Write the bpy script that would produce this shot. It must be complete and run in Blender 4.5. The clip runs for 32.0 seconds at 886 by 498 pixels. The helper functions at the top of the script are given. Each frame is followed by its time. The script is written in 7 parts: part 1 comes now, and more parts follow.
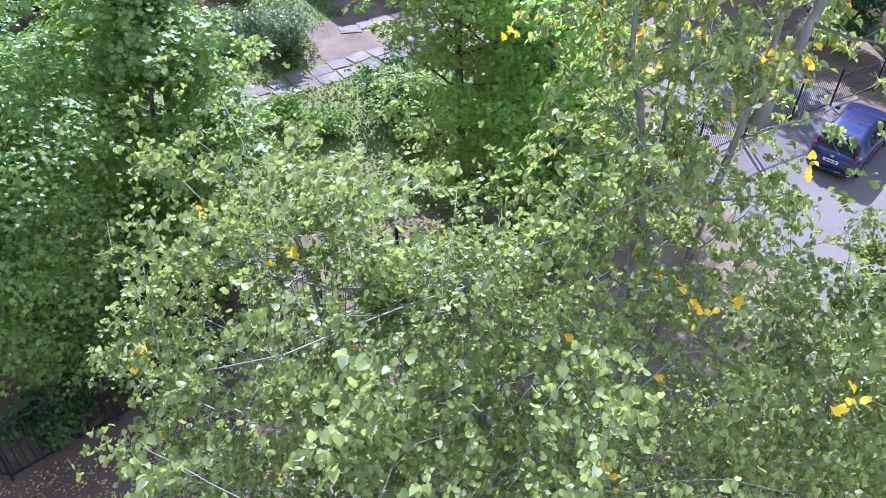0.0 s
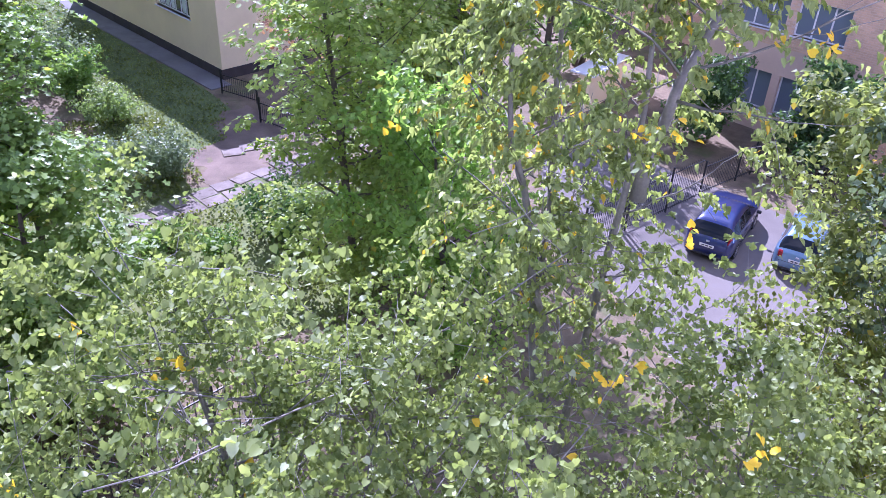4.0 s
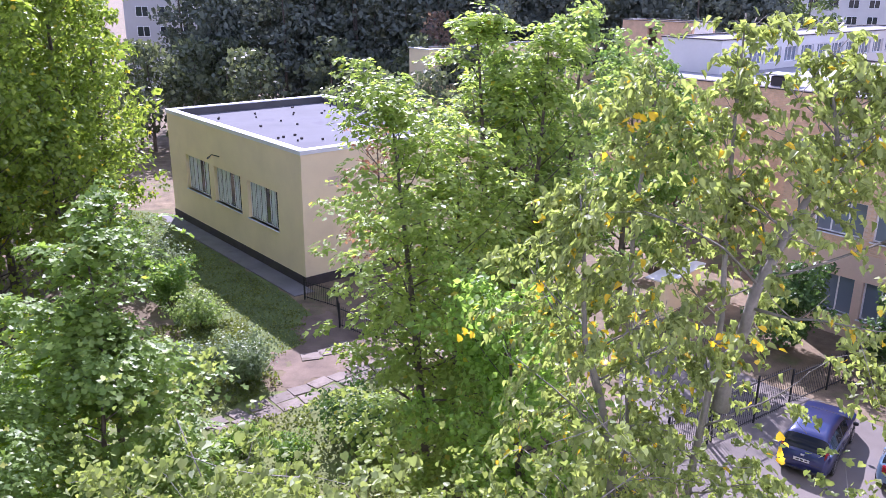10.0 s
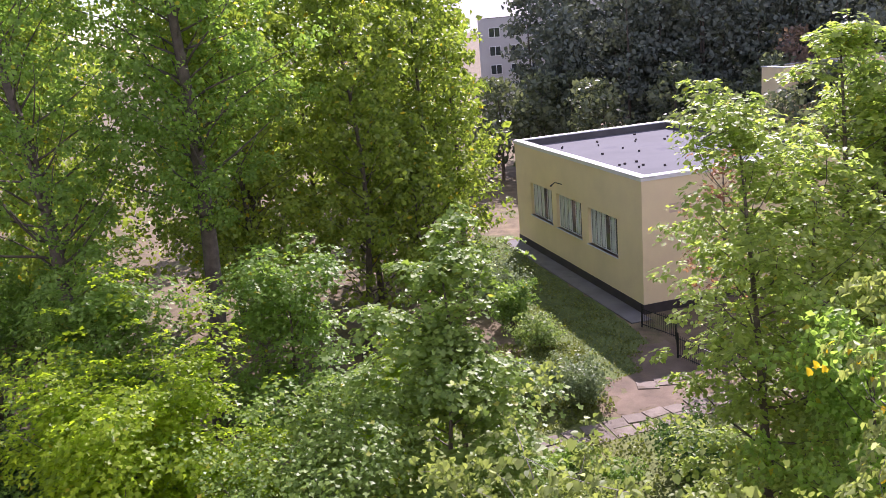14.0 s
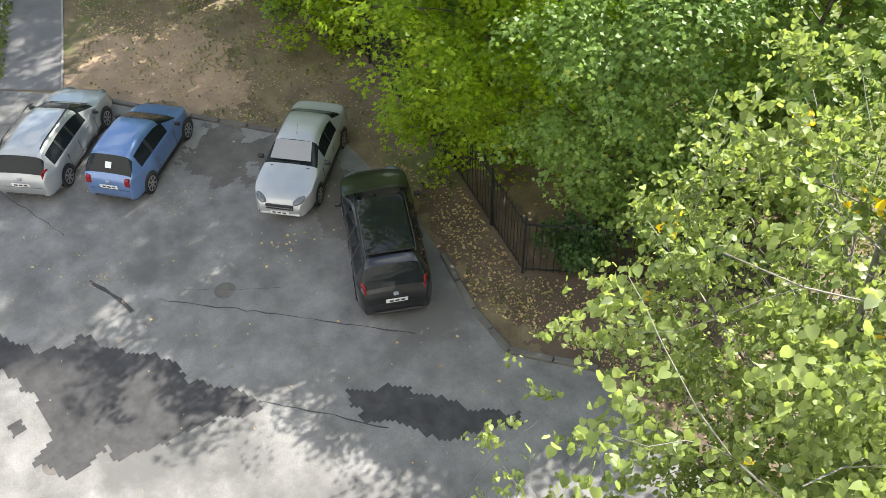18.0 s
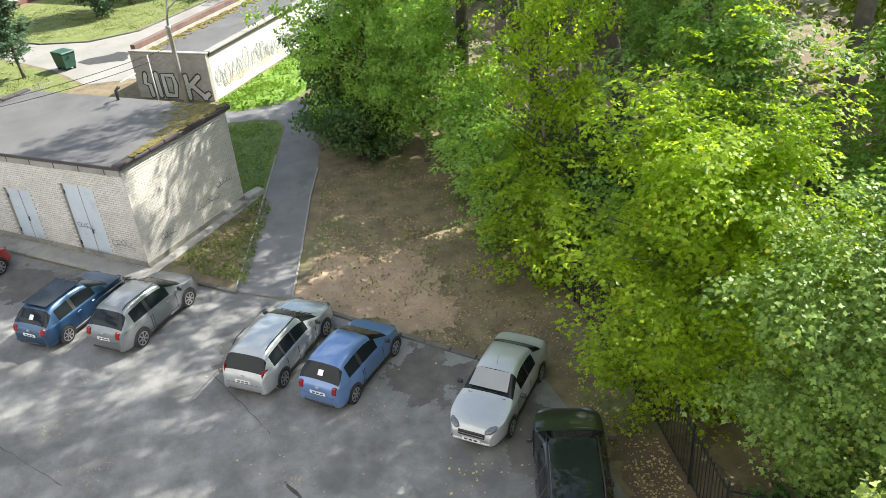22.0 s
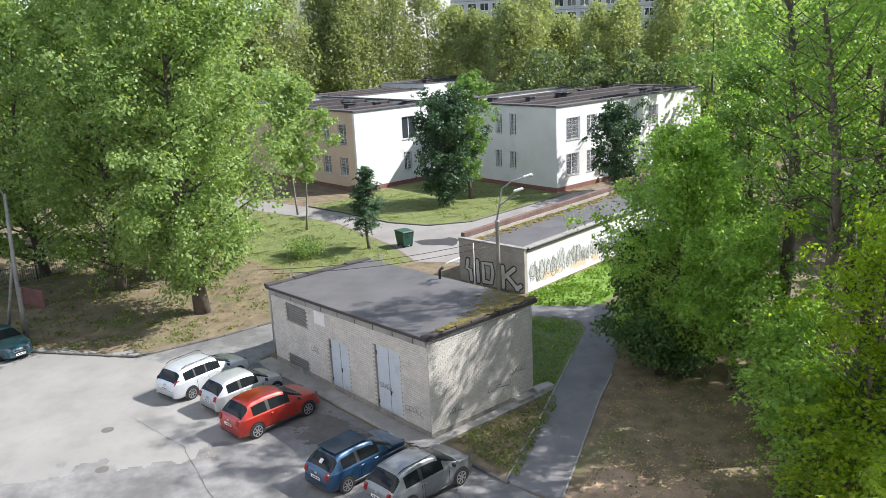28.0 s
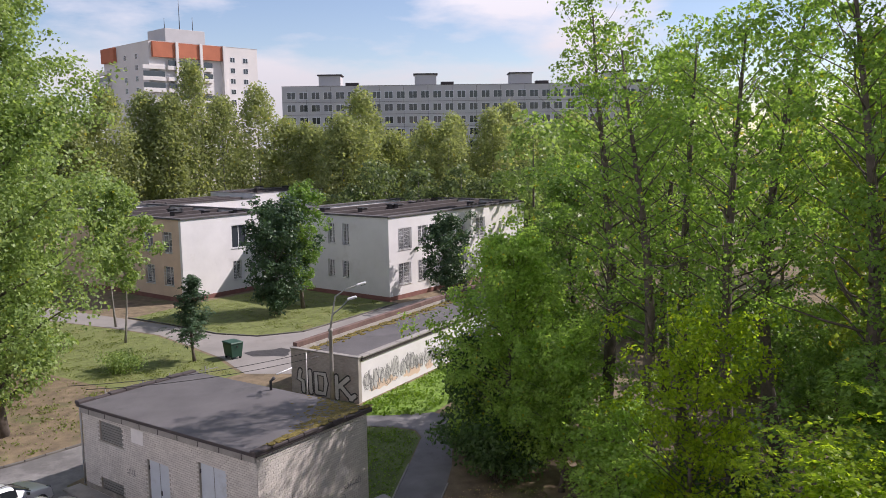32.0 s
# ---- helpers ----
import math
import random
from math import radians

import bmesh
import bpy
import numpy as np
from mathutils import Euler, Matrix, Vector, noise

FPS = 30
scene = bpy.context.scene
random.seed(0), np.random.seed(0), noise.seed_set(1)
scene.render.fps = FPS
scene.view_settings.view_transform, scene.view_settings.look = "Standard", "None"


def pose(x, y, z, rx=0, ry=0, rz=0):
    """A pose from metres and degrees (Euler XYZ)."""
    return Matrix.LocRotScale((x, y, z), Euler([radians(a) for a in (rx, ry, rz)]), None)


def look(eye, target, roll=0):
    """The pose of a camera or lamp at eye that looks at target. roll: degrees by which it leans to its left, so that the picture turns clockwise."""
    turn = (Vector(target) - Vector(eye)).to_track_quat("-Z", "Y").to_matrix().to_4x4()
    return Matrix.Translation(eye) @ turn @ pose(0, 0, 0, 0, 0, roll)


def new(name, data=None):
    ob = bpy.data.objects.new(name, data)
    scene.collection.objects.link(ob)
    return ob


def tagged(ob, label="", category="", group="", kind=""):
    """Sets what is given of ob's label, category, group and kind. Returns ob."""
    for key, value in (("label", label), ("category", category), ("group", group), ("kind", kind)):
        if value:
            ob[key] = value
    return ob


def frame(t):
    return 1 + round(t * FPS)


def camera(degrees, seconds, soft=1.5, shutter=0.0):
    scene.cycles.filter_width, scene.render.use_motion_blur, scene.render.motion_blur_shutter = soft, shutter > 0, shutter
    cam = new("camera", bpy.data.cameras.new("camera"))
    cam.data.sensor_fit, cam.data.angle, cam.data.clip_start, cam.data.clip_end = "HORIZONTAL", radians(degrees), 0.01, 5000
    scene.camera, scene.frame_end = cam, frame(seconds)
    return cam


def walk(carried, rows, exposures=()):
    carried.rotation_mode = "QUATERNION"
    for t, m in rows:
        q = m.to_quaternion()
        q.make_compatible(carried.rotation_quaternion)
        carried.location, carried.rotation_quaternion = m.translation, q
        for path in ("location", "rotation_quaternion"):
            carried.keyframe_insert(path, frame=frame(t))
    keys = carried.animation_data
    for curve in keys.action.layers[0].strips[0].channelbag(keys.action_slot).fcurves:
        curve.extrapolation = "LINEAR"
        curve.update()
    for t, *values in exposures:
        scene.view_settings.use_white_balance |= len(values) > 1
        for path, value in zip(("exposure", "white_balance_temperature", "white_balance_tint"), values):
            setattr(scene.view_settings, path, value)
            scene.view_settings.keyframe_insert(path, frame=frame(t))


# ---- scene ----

# Camera ------------------------------------------------------------------
LENS = 57.14
PATH = [
    (0.0, -0.034, 0.093, 16.316, 48.84, -1.88, 1.10),
    (0.5, -0.030, 0.106, 16.314, 47.62, -1.93, 1.94),
    (1.0, -0.032, 0.107, 16.314, 46.93, -2.36, 2.19),
    (1.5, -0.027, 0.103, 16.320, 46.72, -2.06, 2.12),
    (2.0, -0.026, 0.106, 16.302, 50.39, -2.54, 0.76),
    (2.5, -0.008, 0.239, 16.187, 53.83, -2.72, -1.50),
    (4.5, 0.009, 0.028, 15.828, 59.11, -2.68, -10.79),
    (5.0, 0.004, 0.060, 15.785, 61.92, -3.38, -15.75),
    (5.5, -0.001, 0.062, 15.823, 65.14, -4.11, -21.22),
    (6.0, 0.044, 0.056, 15.839, 66.50, -2.46, -23.66),
    (6.5, 0.109, 0.181, 15.781, 67.82, -0.38, -25.44),
    (7.0, 0.079, 0.100, 15.838, 67.93, 0.53, -25.83),
    (7.5, 0.047, 0.041, 15.843, 67.31, 0.57, -24.52),
    (8.0, 0.037, 0.124, 15.805, 66.05, 0.83, -16.75),
    (8.5, 0.010, 0.084, 15.836, 65.70, 0.82, -11.64),
    (9.0, 0.005, -0.006, 15.924, 67.37, 0.26, -5.55),
    (9.5, 0.045, 0.056, 15.927, 70.46, -0.10, -3.91),
    (10.0, 0.037, 0.032, 15.934, 71.76, -0.53, -2.53),
    (10.5, 0.044, 0.063, 15.917, 73.06, 0.43, -2.74),
    (11.0, 0.025, 0.026, 15.939, 75.23, 0.73, -2.15),
    (11.5, 0.013, 0.075, 15.916, 75.86, 0.80, -2.14),
    (12.0, 0.005, 0.059, 15.920, 77.64, 1.39, -0.68),
    (12.5, -0.015, 0.196, 15.911, 78.13, 1.59, 1.54),
    (13.0, -0.078, 0.048, 15.895, 78.46, 1.33, 7.81),
    (13.5, 0.044, -0.021, 15.904, 78.82, 2.38, 14.13),
    (14.0, 0.091, -0.177, 15.887, 74.63, 4.90, 20.45),
    (14.5, 0.120, -0.152, 15.925, 66.18, 3.91, 26.92),
    (15.0, 0.119, -0.158, 15.973, 60.39, 3.49, 34.88),
    (15.5, 0.137, -0.131, 15.917, 57.74, 1.93, 38.67),
    (17.5, 0.054, 0.082, 15.771, 43.45, 0.64, 49.95),
    (18.0, 0.064, 0.107, 15.690, 43.08, 1.12, 50.01),
    (18.5, 0.044, 0.125, 15.692, 43.90, 1.01, 51.09),
    (19.0, 0.031, 0.144, 15.730, 44.80, 1.70, 53.38),
    (19.5, -0.034, 0.133, 15.860, 48.79, 2.73, 56.93),
    (20.0, -0.027, 0.132, 15.895, 53.25, 3.50, 59.05),
    (20.5, -0.023, 0.095, 15.969, 54.81, 4.47, 59.35),
    (21.0, 0.031, 0.024, 16.015, 57.21, 5.55, 60.27),
    (21.5, 0.005, -0.032, 16.074, 58.42, 5.28, 62.45),
    (22.0, -0.030, -0.097, 16.125, 59.44, 4.33, 64.39),
    (22.5, -0.237, -0.075, 16.121, 61.32, 2.66, 65.16),
    (23.0, 0.013, -0.119, 16.138, 63.93, 4.46, 66.54),
    (23.5, -0.013, -0.172, 16.144, 63.98, 4.84, 67.62),
    (24.0, -0.231, -0.200, 16.123, 64.29, 3.92, 68.74),
    (24.5, -0.047, -0.236, 16.157, 65.12, 3.66, 71.48),
    (25.0, -0.233, -0.284, 16.180, 66.20, 3.41, 75.39),
    (25.5, -0.037, -0.263, 16.237, 67.00, 4.21, 79.48),
    (26.0, 0.008, -0.134, 16.281, 71.64, 4.63, 82.80),
    (26.5, 0.015, -0.049, 16.249, 73.37, 3.80, 84.77),
    (28.5, 0.017, -0.028, 16.032, 75.36, 2.66, 87.56),
    (29.0, -0.018, -0.020, 16.010, 75.64, 2.71, 87.11),
    (29.5, 0.003, -0.028, 15.969, 76.93, 2.16, 86.55),
    (30.0, -0.039, -0.048, 15.975, 77.44, 0.52, 85.65),
    (30.5, -0.001, -0.071, 15.894, 79.26, 1.01, 83.77),
    (31.0, 0.018, -0.084, 15.810, 80.93, 1.16, 81.70),
    (31.5, -0.069, -0.092, 15.851, 81.63, 1.04, 78.93),
    (32.0, -0.114, -0.104, 15.863, 82.60, 0.80, 75.82),
]

EXPOSURES = [(0, 1.44, 5000, 29), (4, 1.38, 5000, 46), (7, 1.25, 5600, 31), (8, 1.3, 5600, 29), (9, 1.34, 5500, 36), (12, 1.18, 5900, 40), (14, 1.02, 6300, 36), (15, 1.46, 5800, 18), (17, 1.5, 6700, 7), (20, 1.68, 6500, 9), (22, 1.56, 6600, 6), (24, 1.36, 6700, 4), (26, 1.06, 6300, 8), (30, 0.93, 6200, 18), (31, 0.64, 6500, 23), (32, 0.36, 6500, 24)]
cam = camera(LENS, 32.0, soft=0.8)
walk(cam, [(t, pose(x, y, z, rx, ry, rz)) for t, x, y, z, rx, ry, rz in PATH], exposures=EXPOSURES)

# Sky and sun -------------------------------------------------------------
SUN_AZ = (-0.1, 0.995)
SUN_EL = 41.0
world = bpy.data.worlds.new("world")
scene.world = world
world.use_nodes = True
wn = world.node_tree
wn.nodes.clear()
w_out = wn.nodes.new("ShaderNodeOutputWorld")
w_bg = wn.nodes.new("ShaderNodeBackground")
w_sky = wn.nodes.new("ShaderNodeTexSky")
w_sky.sky_type = "NISHITA"
w_sky.sun_disc = False
w_sky.sun_elevation = radians(SUN_EL)
w_sky.sun_rotation = math.atan2(SUN_AZ[0], SUN_AZ[1])
w_sky.air_density, w_sky.dust_density, w_sky.ozone_density = 1.0, 0.25, 2.0
w_co = wn.nodes.new("ShaderNodeTexCoord")
w_map = wn.nodes.new("ShaderNodeMapping")
w_map.inputs["Scale"].default_value = (1.0, 1.0, 3.4)
w_map.inputs["Location"].default_value = (0.0, 0.0, 0.16)
w_no = wn.nodes.new("ShaderNodeTexNoise")
w_no.inputs["Scale"].default_value = 2.6
w_no.inputs["Detail"].default_value = 7.0
w_no.inputs["Roughness"].default_value = 0.55
w_rp = wn.nodes.new("ShaderNodeValToRGB")
w_rp.color_ramp.elements[0].position, w_rp.color_ramp.elements[1].position = 0.47, 0.6
w_mix = wn.nodes.new("ShaderNodeMix")
w_mix.data_type = "RGBA"
w_mix.inputs[7].default_value = (3.6, 3.75, 3.9, 1.0)
w_sep = wn.nodes.new("ShaderNodeSeparateXYZ")
w_up = wn.nodes.new("ShaderNodeValToRGB")  # clouds thicken and brighten towards the zenith
w_up.color_ramp.elements[0].position, w_up.color_ramp.elements[0].color = 0.04, (5.2, 5.3, 5.4, 1.0)
w_up.color_ramp.elements[1].position, w_up.color_ramp.elements[1].color = 0.17, (7.0, 7.2, 7.5, 1.0)
wn.links.new(w_co.outputs["Generated"], w_sep.inputs[0])
wn.links.new(w_sep.outputs["Z"], w_up.inputs["Fac"])
wn.links.new(w_co.outputs["Generated"], w_map.inputs["Vector"])
wn.links.new(w_map.outputs["Vector"], w_no.inputs["Vector"])
wn.links.new(w_no.outputs["Fac"], w_rp.inputs["Fac"])
wn.links.new(w_rp.outputs["Color"], w_mix.inputs[0])
wn.links.new(w_sky.outputs["Color"], w_mix.inputs[6])
wn.links.new(w_up.outputs["Color"], w_mix.inputs[7])
wn.links.new(w_mix.outputs[2], w_bg.inputs["Color"])
w_bg.inputs["Strength"].default_value = 0.1
wn.links.new(w_bg.outputs["Background"], w_out.inputs["Surface"])

sun = new("sun", bpy.data.lights.new("sun", "SUN"))
sun.data.energy = 4.6
sun.data.angle = radians(0.5)
sun.data.color = (1.0, 0.96, 0.89)
ce = math.cos(radians(SUN_EL))
sun_way = Vector((SUN_AZ[0] * ce, SUN_AZ[1] * ce, math.sin(radians(SUN_EL))))
sun.matrix_world = look(sun_way * 100, (0, 0, 0))


# Materials ---------------------------------------------------------------
def node(nt, kind, **values):
    n = nt.nodes.new(kind)
    for key, value in values.items():
        n.inputs[key].default_value = value
    return n


def ramp(nt, fac, stops):
    r = nt.nodes.new("ShaderNodeValToRGB")
    el = r.color_ramp.elements
    while len(el) < len(stops):
        el.new(0.5)
    for e, (p, c) in zip(el, stops):
        e.position, e.color = p, (*c, 1.0)
    nt.links.new(fac, r.inputs["Fac"])
    return r.outputs["Color"]


def mixed(nt, fac, a, b, mode="MIX"):
    m = nt.nodes.new("ShaderNodeMix")
    m.data_type, m.blend_type = "RGBA", mode
    for k, v in ((0, fac), (6, a), (7, b)):
        if isinstance(v, (int, float)):
            m.inputs[k].default_value = v
        elif isinstance(v, tuple):
            m.inputs[k].default_value = (*v, 1.0)
        else:
            nt.links.new(v, m.inputs[k])
    return m.outputs[2]


def surface(name, base, rough=0.8, metal=0.0, var=0.25, scale=1.5, fine=40.0, bump=0.3, bump_dist=0.01, spec=0.5, coat=0.0, stain=None, stain_scale=0.4, stain_at=0.55, per_piece=0.0, emission=0.0):
    """A plain surface with variation at two scales, an optional stain colour and a fine relief."""
    m = bpy.data.materials.new(name)
    m.use_nodes = True
    nt = m.node_tree
    bs = nt.nodes["Principled BSDF"]
    co = nt.nodes.new("ShaderNodeTexCoord")
    geo = nt.nodes.new("ShaderNodeNewGeometry")
    n1 = node(nt, "ShaderNodeTexNoise", Scale=scale, Detail=6.0, Roughness=0.6)
    n2 = node(nt, "ShaderNodeTexNoise", Scale=fine, Detail=4.0, Roughness=0.6)
    for n in (n1, n2):
        nt.links.new(geo.outputs["Position"], n.inputs["Vector"])
    lo = tuple(max(0.0, c * (1 - var)) for c in base)
    hi = tuple(min(1.0, c * (1 + var)) for c in base)
    col = ramp(nt, n1.outputs["Fac"], [(0.3, lo), (0.7, hi)])
    g2 = ramp(nt, n2.outputs["Fac"], [(0.3, (1 - var * 0.6,) * 3), (0.7, (1.0,) * 3)])
    col = mixed(nt, 1.0, col, g2, "MULTIPLY")
    if stain:
        n3 = node(nt, "ShaderNodeTexNoise", Scale=stain_scale, Detail=8.0, Roughness=0.65)
        nt.links.new(geo.outputs["Position"], n3.inputs["Vector"])
        f = ramp(nt, n3.outputs["Fac"], [(stain_at, (0, 0, 0)), (stain_at + 0.12, (1, 1, 1))])
        col = mixed(nt, f, col, stain)
    if per_piece:
        oi = nt.nodes.new("ShaderNodeObjectInfo")
        pr = ramp(nt, oi.outputs["Random"], [(0.0, (1 - per_piece,) * 3), (1.0, (1.0,) * 3)])
        col = mixed(nt, 1.0, col, pr, "MULTIPLY")
        pi = ramp(nt, geo.outputs["Random Per Island"], [(0.0, (1 - per_piece,) * 3), (1.0, (1.0,) * 3)])
        col = mixed(nt, 1.0, col, pi, "MULTIPLY")
    nt.links.new(col, bs.inputs["Base Color"])
    bs.inputs["Roughness"].default_value = rough
    bs.inputs["Metallic"].default_value = metal
    bs.inputs["Specular IOR Level"].default_value = spec
    bs.inputs["Coat Weight"].default_value = coat
    bs.inputs["Coat Roughness"].default_value = 0.05
    if bump:
        b = node(nt, "ShaderNodeBump", Strength=bump, Distance=bump_dist)
        nt.links.new(n2.outputs["Fac"], b.inputs["Height"])
        nt.links.new(b.outputs["Normal"], bs.inputs["Normal"])
    return m


def foliage(name, dark, light, yellow=None, share=0.02, glow=0.45, rough=0.45):
    """Leaves: colour by leaf and by clump, lit through from behind."""
    m = bpy.data.materials.new(name)
    m.use_nodes = True
    nt = m.node_tree
    bs = nt.nodes["Principled BSDF"]
    out = nt.nodes["Material Output"]
    geo = nt.nodes.new("ShaderNodeNewGeometry")
    n1 = node(nt, "ShaderNodeTexNoise", Scale=0.9, Detail=3.0)
    nt.links.new(geo.outputs["Position"], n1.inputs["Vector"])
    a = nt.nodes.new("ShaderNodeMath")
    a.operation = "MULTIPLY_ADD"
    a.inputs[1].default_value = 0.55
    nt.links.new(geo.outputs["Random Per Island"], a.inputs[0])
    b = nt.nodes.new("ShaderNodeMath")
    b.operation = "MULTIPLY"
    b.inputs[1].default_value = 0.5
    nt.links.new(n1.outputs["Fac"], b.inputs[0])
    nt.links.new(b.outputs[0], a.inputs[2])
    col = ramp(nt, a.outputs[0], [(0.15, dark), (0.85, light)])
    if yellow:
        mul = nt.nodes.new("ShaderNodeMath")
        mul.operation = "MULTIPLY"
        mul.inputs[1].default_value = 37.0
        fr = nt.nodes.new("ShaderNodeMath")
        fr.operation = "FRACT"
        nt.links.new(geo.outputs["Random Per Island"], mul.inputs[0])
        nt.links.new(mul.outputs[0], fr.inputs[0])
        gt = nt.nodes.new("ShaderNodeMath")
        gt.operation = "GREATER_THAN"
        gt.inputs[1].default_value = 1.0 - share
        nt.links.new(fr.outputs[0], gt.inputs[0])
        col = mixed(nt, gt.outputs[0], col, yellow)
    nt.links.new(col, bs.inputs["Base Color"])
    bs.inputs["Roughness"].default_value = rough
    bs.inputs["Specular IOR Level"].default_value = 0.33
    tr = nt.nodes.new("ShaderNodeBsdfTranslucent")
    bright = mixed(nt, 1.0, col, (1.7, 1.72, 0.95), "MULTIPLY")
    nt.links.new(bright, tr.inputs["Color"])
    ms = nt.nodes.new("ShaderNodeMixShader")
    ms.inputs[0].default_value = glow
    nt.links.new(bs.outputs[0], ms.inputs[1])
    nt.links.new(tr.outputs[0], ms.inputs[2])
    nt.links.new(ms.outputs[0], out.inputs["Surface"])
    return m


def glazing(name, tint, rough=0.05):
    m = bpy.data.materials.new(name)
    m.use_nodes = True
    bs = m.node_tree.nodes["Principled BSDF"]
    bs.inputs["Base Color"].default_value = (*tint, 1.0)
    bs.inputs["Roughness"].default_value = rough
    bs.inputs["Specular IOR Level"].default_value = 0.8
    return m


M_ASPHALT = surface("asphalt", (0.205, 0.2, 0.196), 0.9, var=0.34, scale=1.1, fine=26, bump=0.5, stain=(0.115, 0.112, 0.11), stain_scale=0.22, stain_at=0.5)
M_ASPHALT_WET = surface("damp_asphalt", (0.05, 0.048, 0.05), 0.75, var=0.4, scale=2.5, fine=60, bump=0.3)
M_PAVING = surface("walk_asphalt", (0.17, 0.165, 0.168), 0.9, var=0.2, scale=0.7, fine=70, bump=0.4, stain=(0.12, 0.116, 0.112), stain_scale=0.6)
M_DRIVE = surface("drive_concrete", (0.165, 0.145, 0.13), 0.9, var=0.18, scale=0.4, fine=40, stain=(0.15, 0.135, 0.128), stain_scale=0.4)
M_FAR_ROAD = surface("dusty_asphalt", (0.25, 0.235, 0.22), 0.9, var=0.15, scale=0.3, fine=20, stain=(0.2, 0.185, 0.17), stain_scale=0.2)
M_KERB = surface("kerb_stone", (0.17, 0.16, 0.145), 0.9, var=0.25, scale=1.2, fine=40, bump=0.4, per_piece=0.3)
M_SLAB = surface("path_slab", (0.29, 0.24, 0.205), 0.9, var=0.2, scale=1.5, fine=30, bump=0.6, bump_dist=0.02, per_piece=0.3, stain=(0.17, 0.135, 0.1), stain_scale=1.3, stain_at=0.52)
M_CONCRETE = surface("concrete", (0.3, 0.285, 0.265), 0.9, var=0.22, scale=0.9, fine=30, stain=(0.18, 0.17, 0.16), stain_scale=0.5)
M_BARK = surface("bark", (0.13, 0.108, 0.088), 0.95, var=0.35, scale=3.0, fine=25, bump=0.9, bump_dist=0.02)
M_BARK_GREY = surface("grey_bark", (0.24, 0.225, 0.2), 0.9, var=0.3, scale=2.5, fine=25, bump=0.6, bump_dist=0.015)
M_LINDEN = foliage("linden_leaf", (0.115, 0.16, 0.05), (0.305, 0.36, 0.125), (0.42, 0.47, 0.3), 0.03, glow=0.4)
M_HANGING = foliage("hanging_leaf", (0.145, 0.185, 0.06), (0.355, 0.415, 0.16), (0.6, 0.42, 0.03), 0.02, glow=0.45)
M_MAPLE = foliage("maple_leaf", (0.115, 0.195, 0.018), (0.35, 0.455, 0.028), (0.45, 0.4, 0.05), 0.008, glow=0.64)
M_PLATAN = foliage("broad_maple_leaf", (0.105, 0.18, 0.045), (0.25, 0.355, 0.08), (0.36, 0.38, 0.08), 0.012, glow=0.4)
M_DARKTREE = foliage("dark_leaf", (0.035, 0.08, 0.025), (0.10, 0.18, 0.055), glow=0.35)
M_ASH = foliage("ash_leaf", (0.115, 0.185, 0.06), (0.3, 0.395, 0.14), (0.36, 0.36, 0.05), 0.012, glow=0.45)
M_ASPEN = foliage("aspen_leaf", (0.11, 0.175, 0.03), (0.31, 0.39, 0.07), (0.45, 0.36, 0.03), 0.012, glow=0.5)
M_POPLAR = foliage("poplar_leaf", (0.10, 0.19, 0.035), (0.23, 0.355, 0.08), (0.42, 0.38, 0.04), 0.012, glow=0.52)
# Lighter leaves for low trees: the sunlight they lack is painted into the colour.
M_LIT_LOW = foliage("sunlit_low_leaf", (0.15, 0.255, 0.055), (0.32, 0.46, 0.12), (0.42, 0.38, 0.04), 0.008, glow=0.6)
M_RAGGED = foliage("light_rowan_leaf", (0.16, 0.235, 0.06), (0.375, 0.46, 0.14), (0.45, 0.4, 0.08), 0.012, glow=0.58)
M_ELM = foliage("elm_leaf", (0.085, 0.165, 0.04), (0.21, 0.33, 0.085), (0.33, 0.32, 0.05), 0.012, glow=0.45)
M_OLIVE = foliage("olive_leaf", (0.11, 0.14, 0.045), (0.27, 0.305, 0.10), (0.4, 0.32, 0.05), 0.01, glow=0.52)
M_SILVER = foliage("silver_leaf", (0.10, 0.15, 0.08), (0.27, 0.34, 0.21), glow=0.3)
M_BIRCH = foliage("birch_leaf", (0.19, 0.225, 0.105), (0.31, 0.345, 0.165), (0.35, 0.32, 0.08), 0.02)
M_BLUE_GREEN = foliage("blue_green_leaf", (0.028, 0.06, 0.035), (0.085, 0.15, 0.075), glow=0.25)
# Aerial haze is mixed into the needle colour: lifted, low in contrast.
M_PINE_HAZED = foliage("hazed_pine_needle", (0.105, 0.125, 0.108), (0.155, 0.185, 0.15), glow=0.1, rough=0.95)
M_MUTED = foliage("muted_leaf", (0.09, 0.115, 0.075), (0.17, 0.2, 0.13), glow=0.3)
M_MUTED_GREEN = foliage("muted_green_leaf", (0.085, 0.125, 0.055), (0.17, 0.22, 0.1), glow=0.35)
M_RUSSET = foliage("russet_leaf", (0.15, 0.10, 0.085), (0.26, 0.19, 0.15), glow=0.3)
M_RED = foliage("reddish_leaf", (0.22, 0.10, 0.075), (0.4, 0.24, 0.17), glow=0.4)
M_GRASS = foliage("grass_blade", (0.12, 0.15, 0.042), (0.19, 0.225, 0.068), glow=0.35)
M_GRASS_LUSH = foliage("lush_grass_blade", (0.085, 0.155, 0.02), (0.18, 0.29, 0.045), glow=0.4)
M_LITTER = foliage("fallen_leaf", (0.26, 0.18, 0.10), (0.52, 0.4, 0.2), glow=0.1, rough=0.8)
M_YLEAF = foliage("yellow_leaf", (0.72, 0.45, 0.01), (0.85, 0.62, 0.04), glow=0.4)
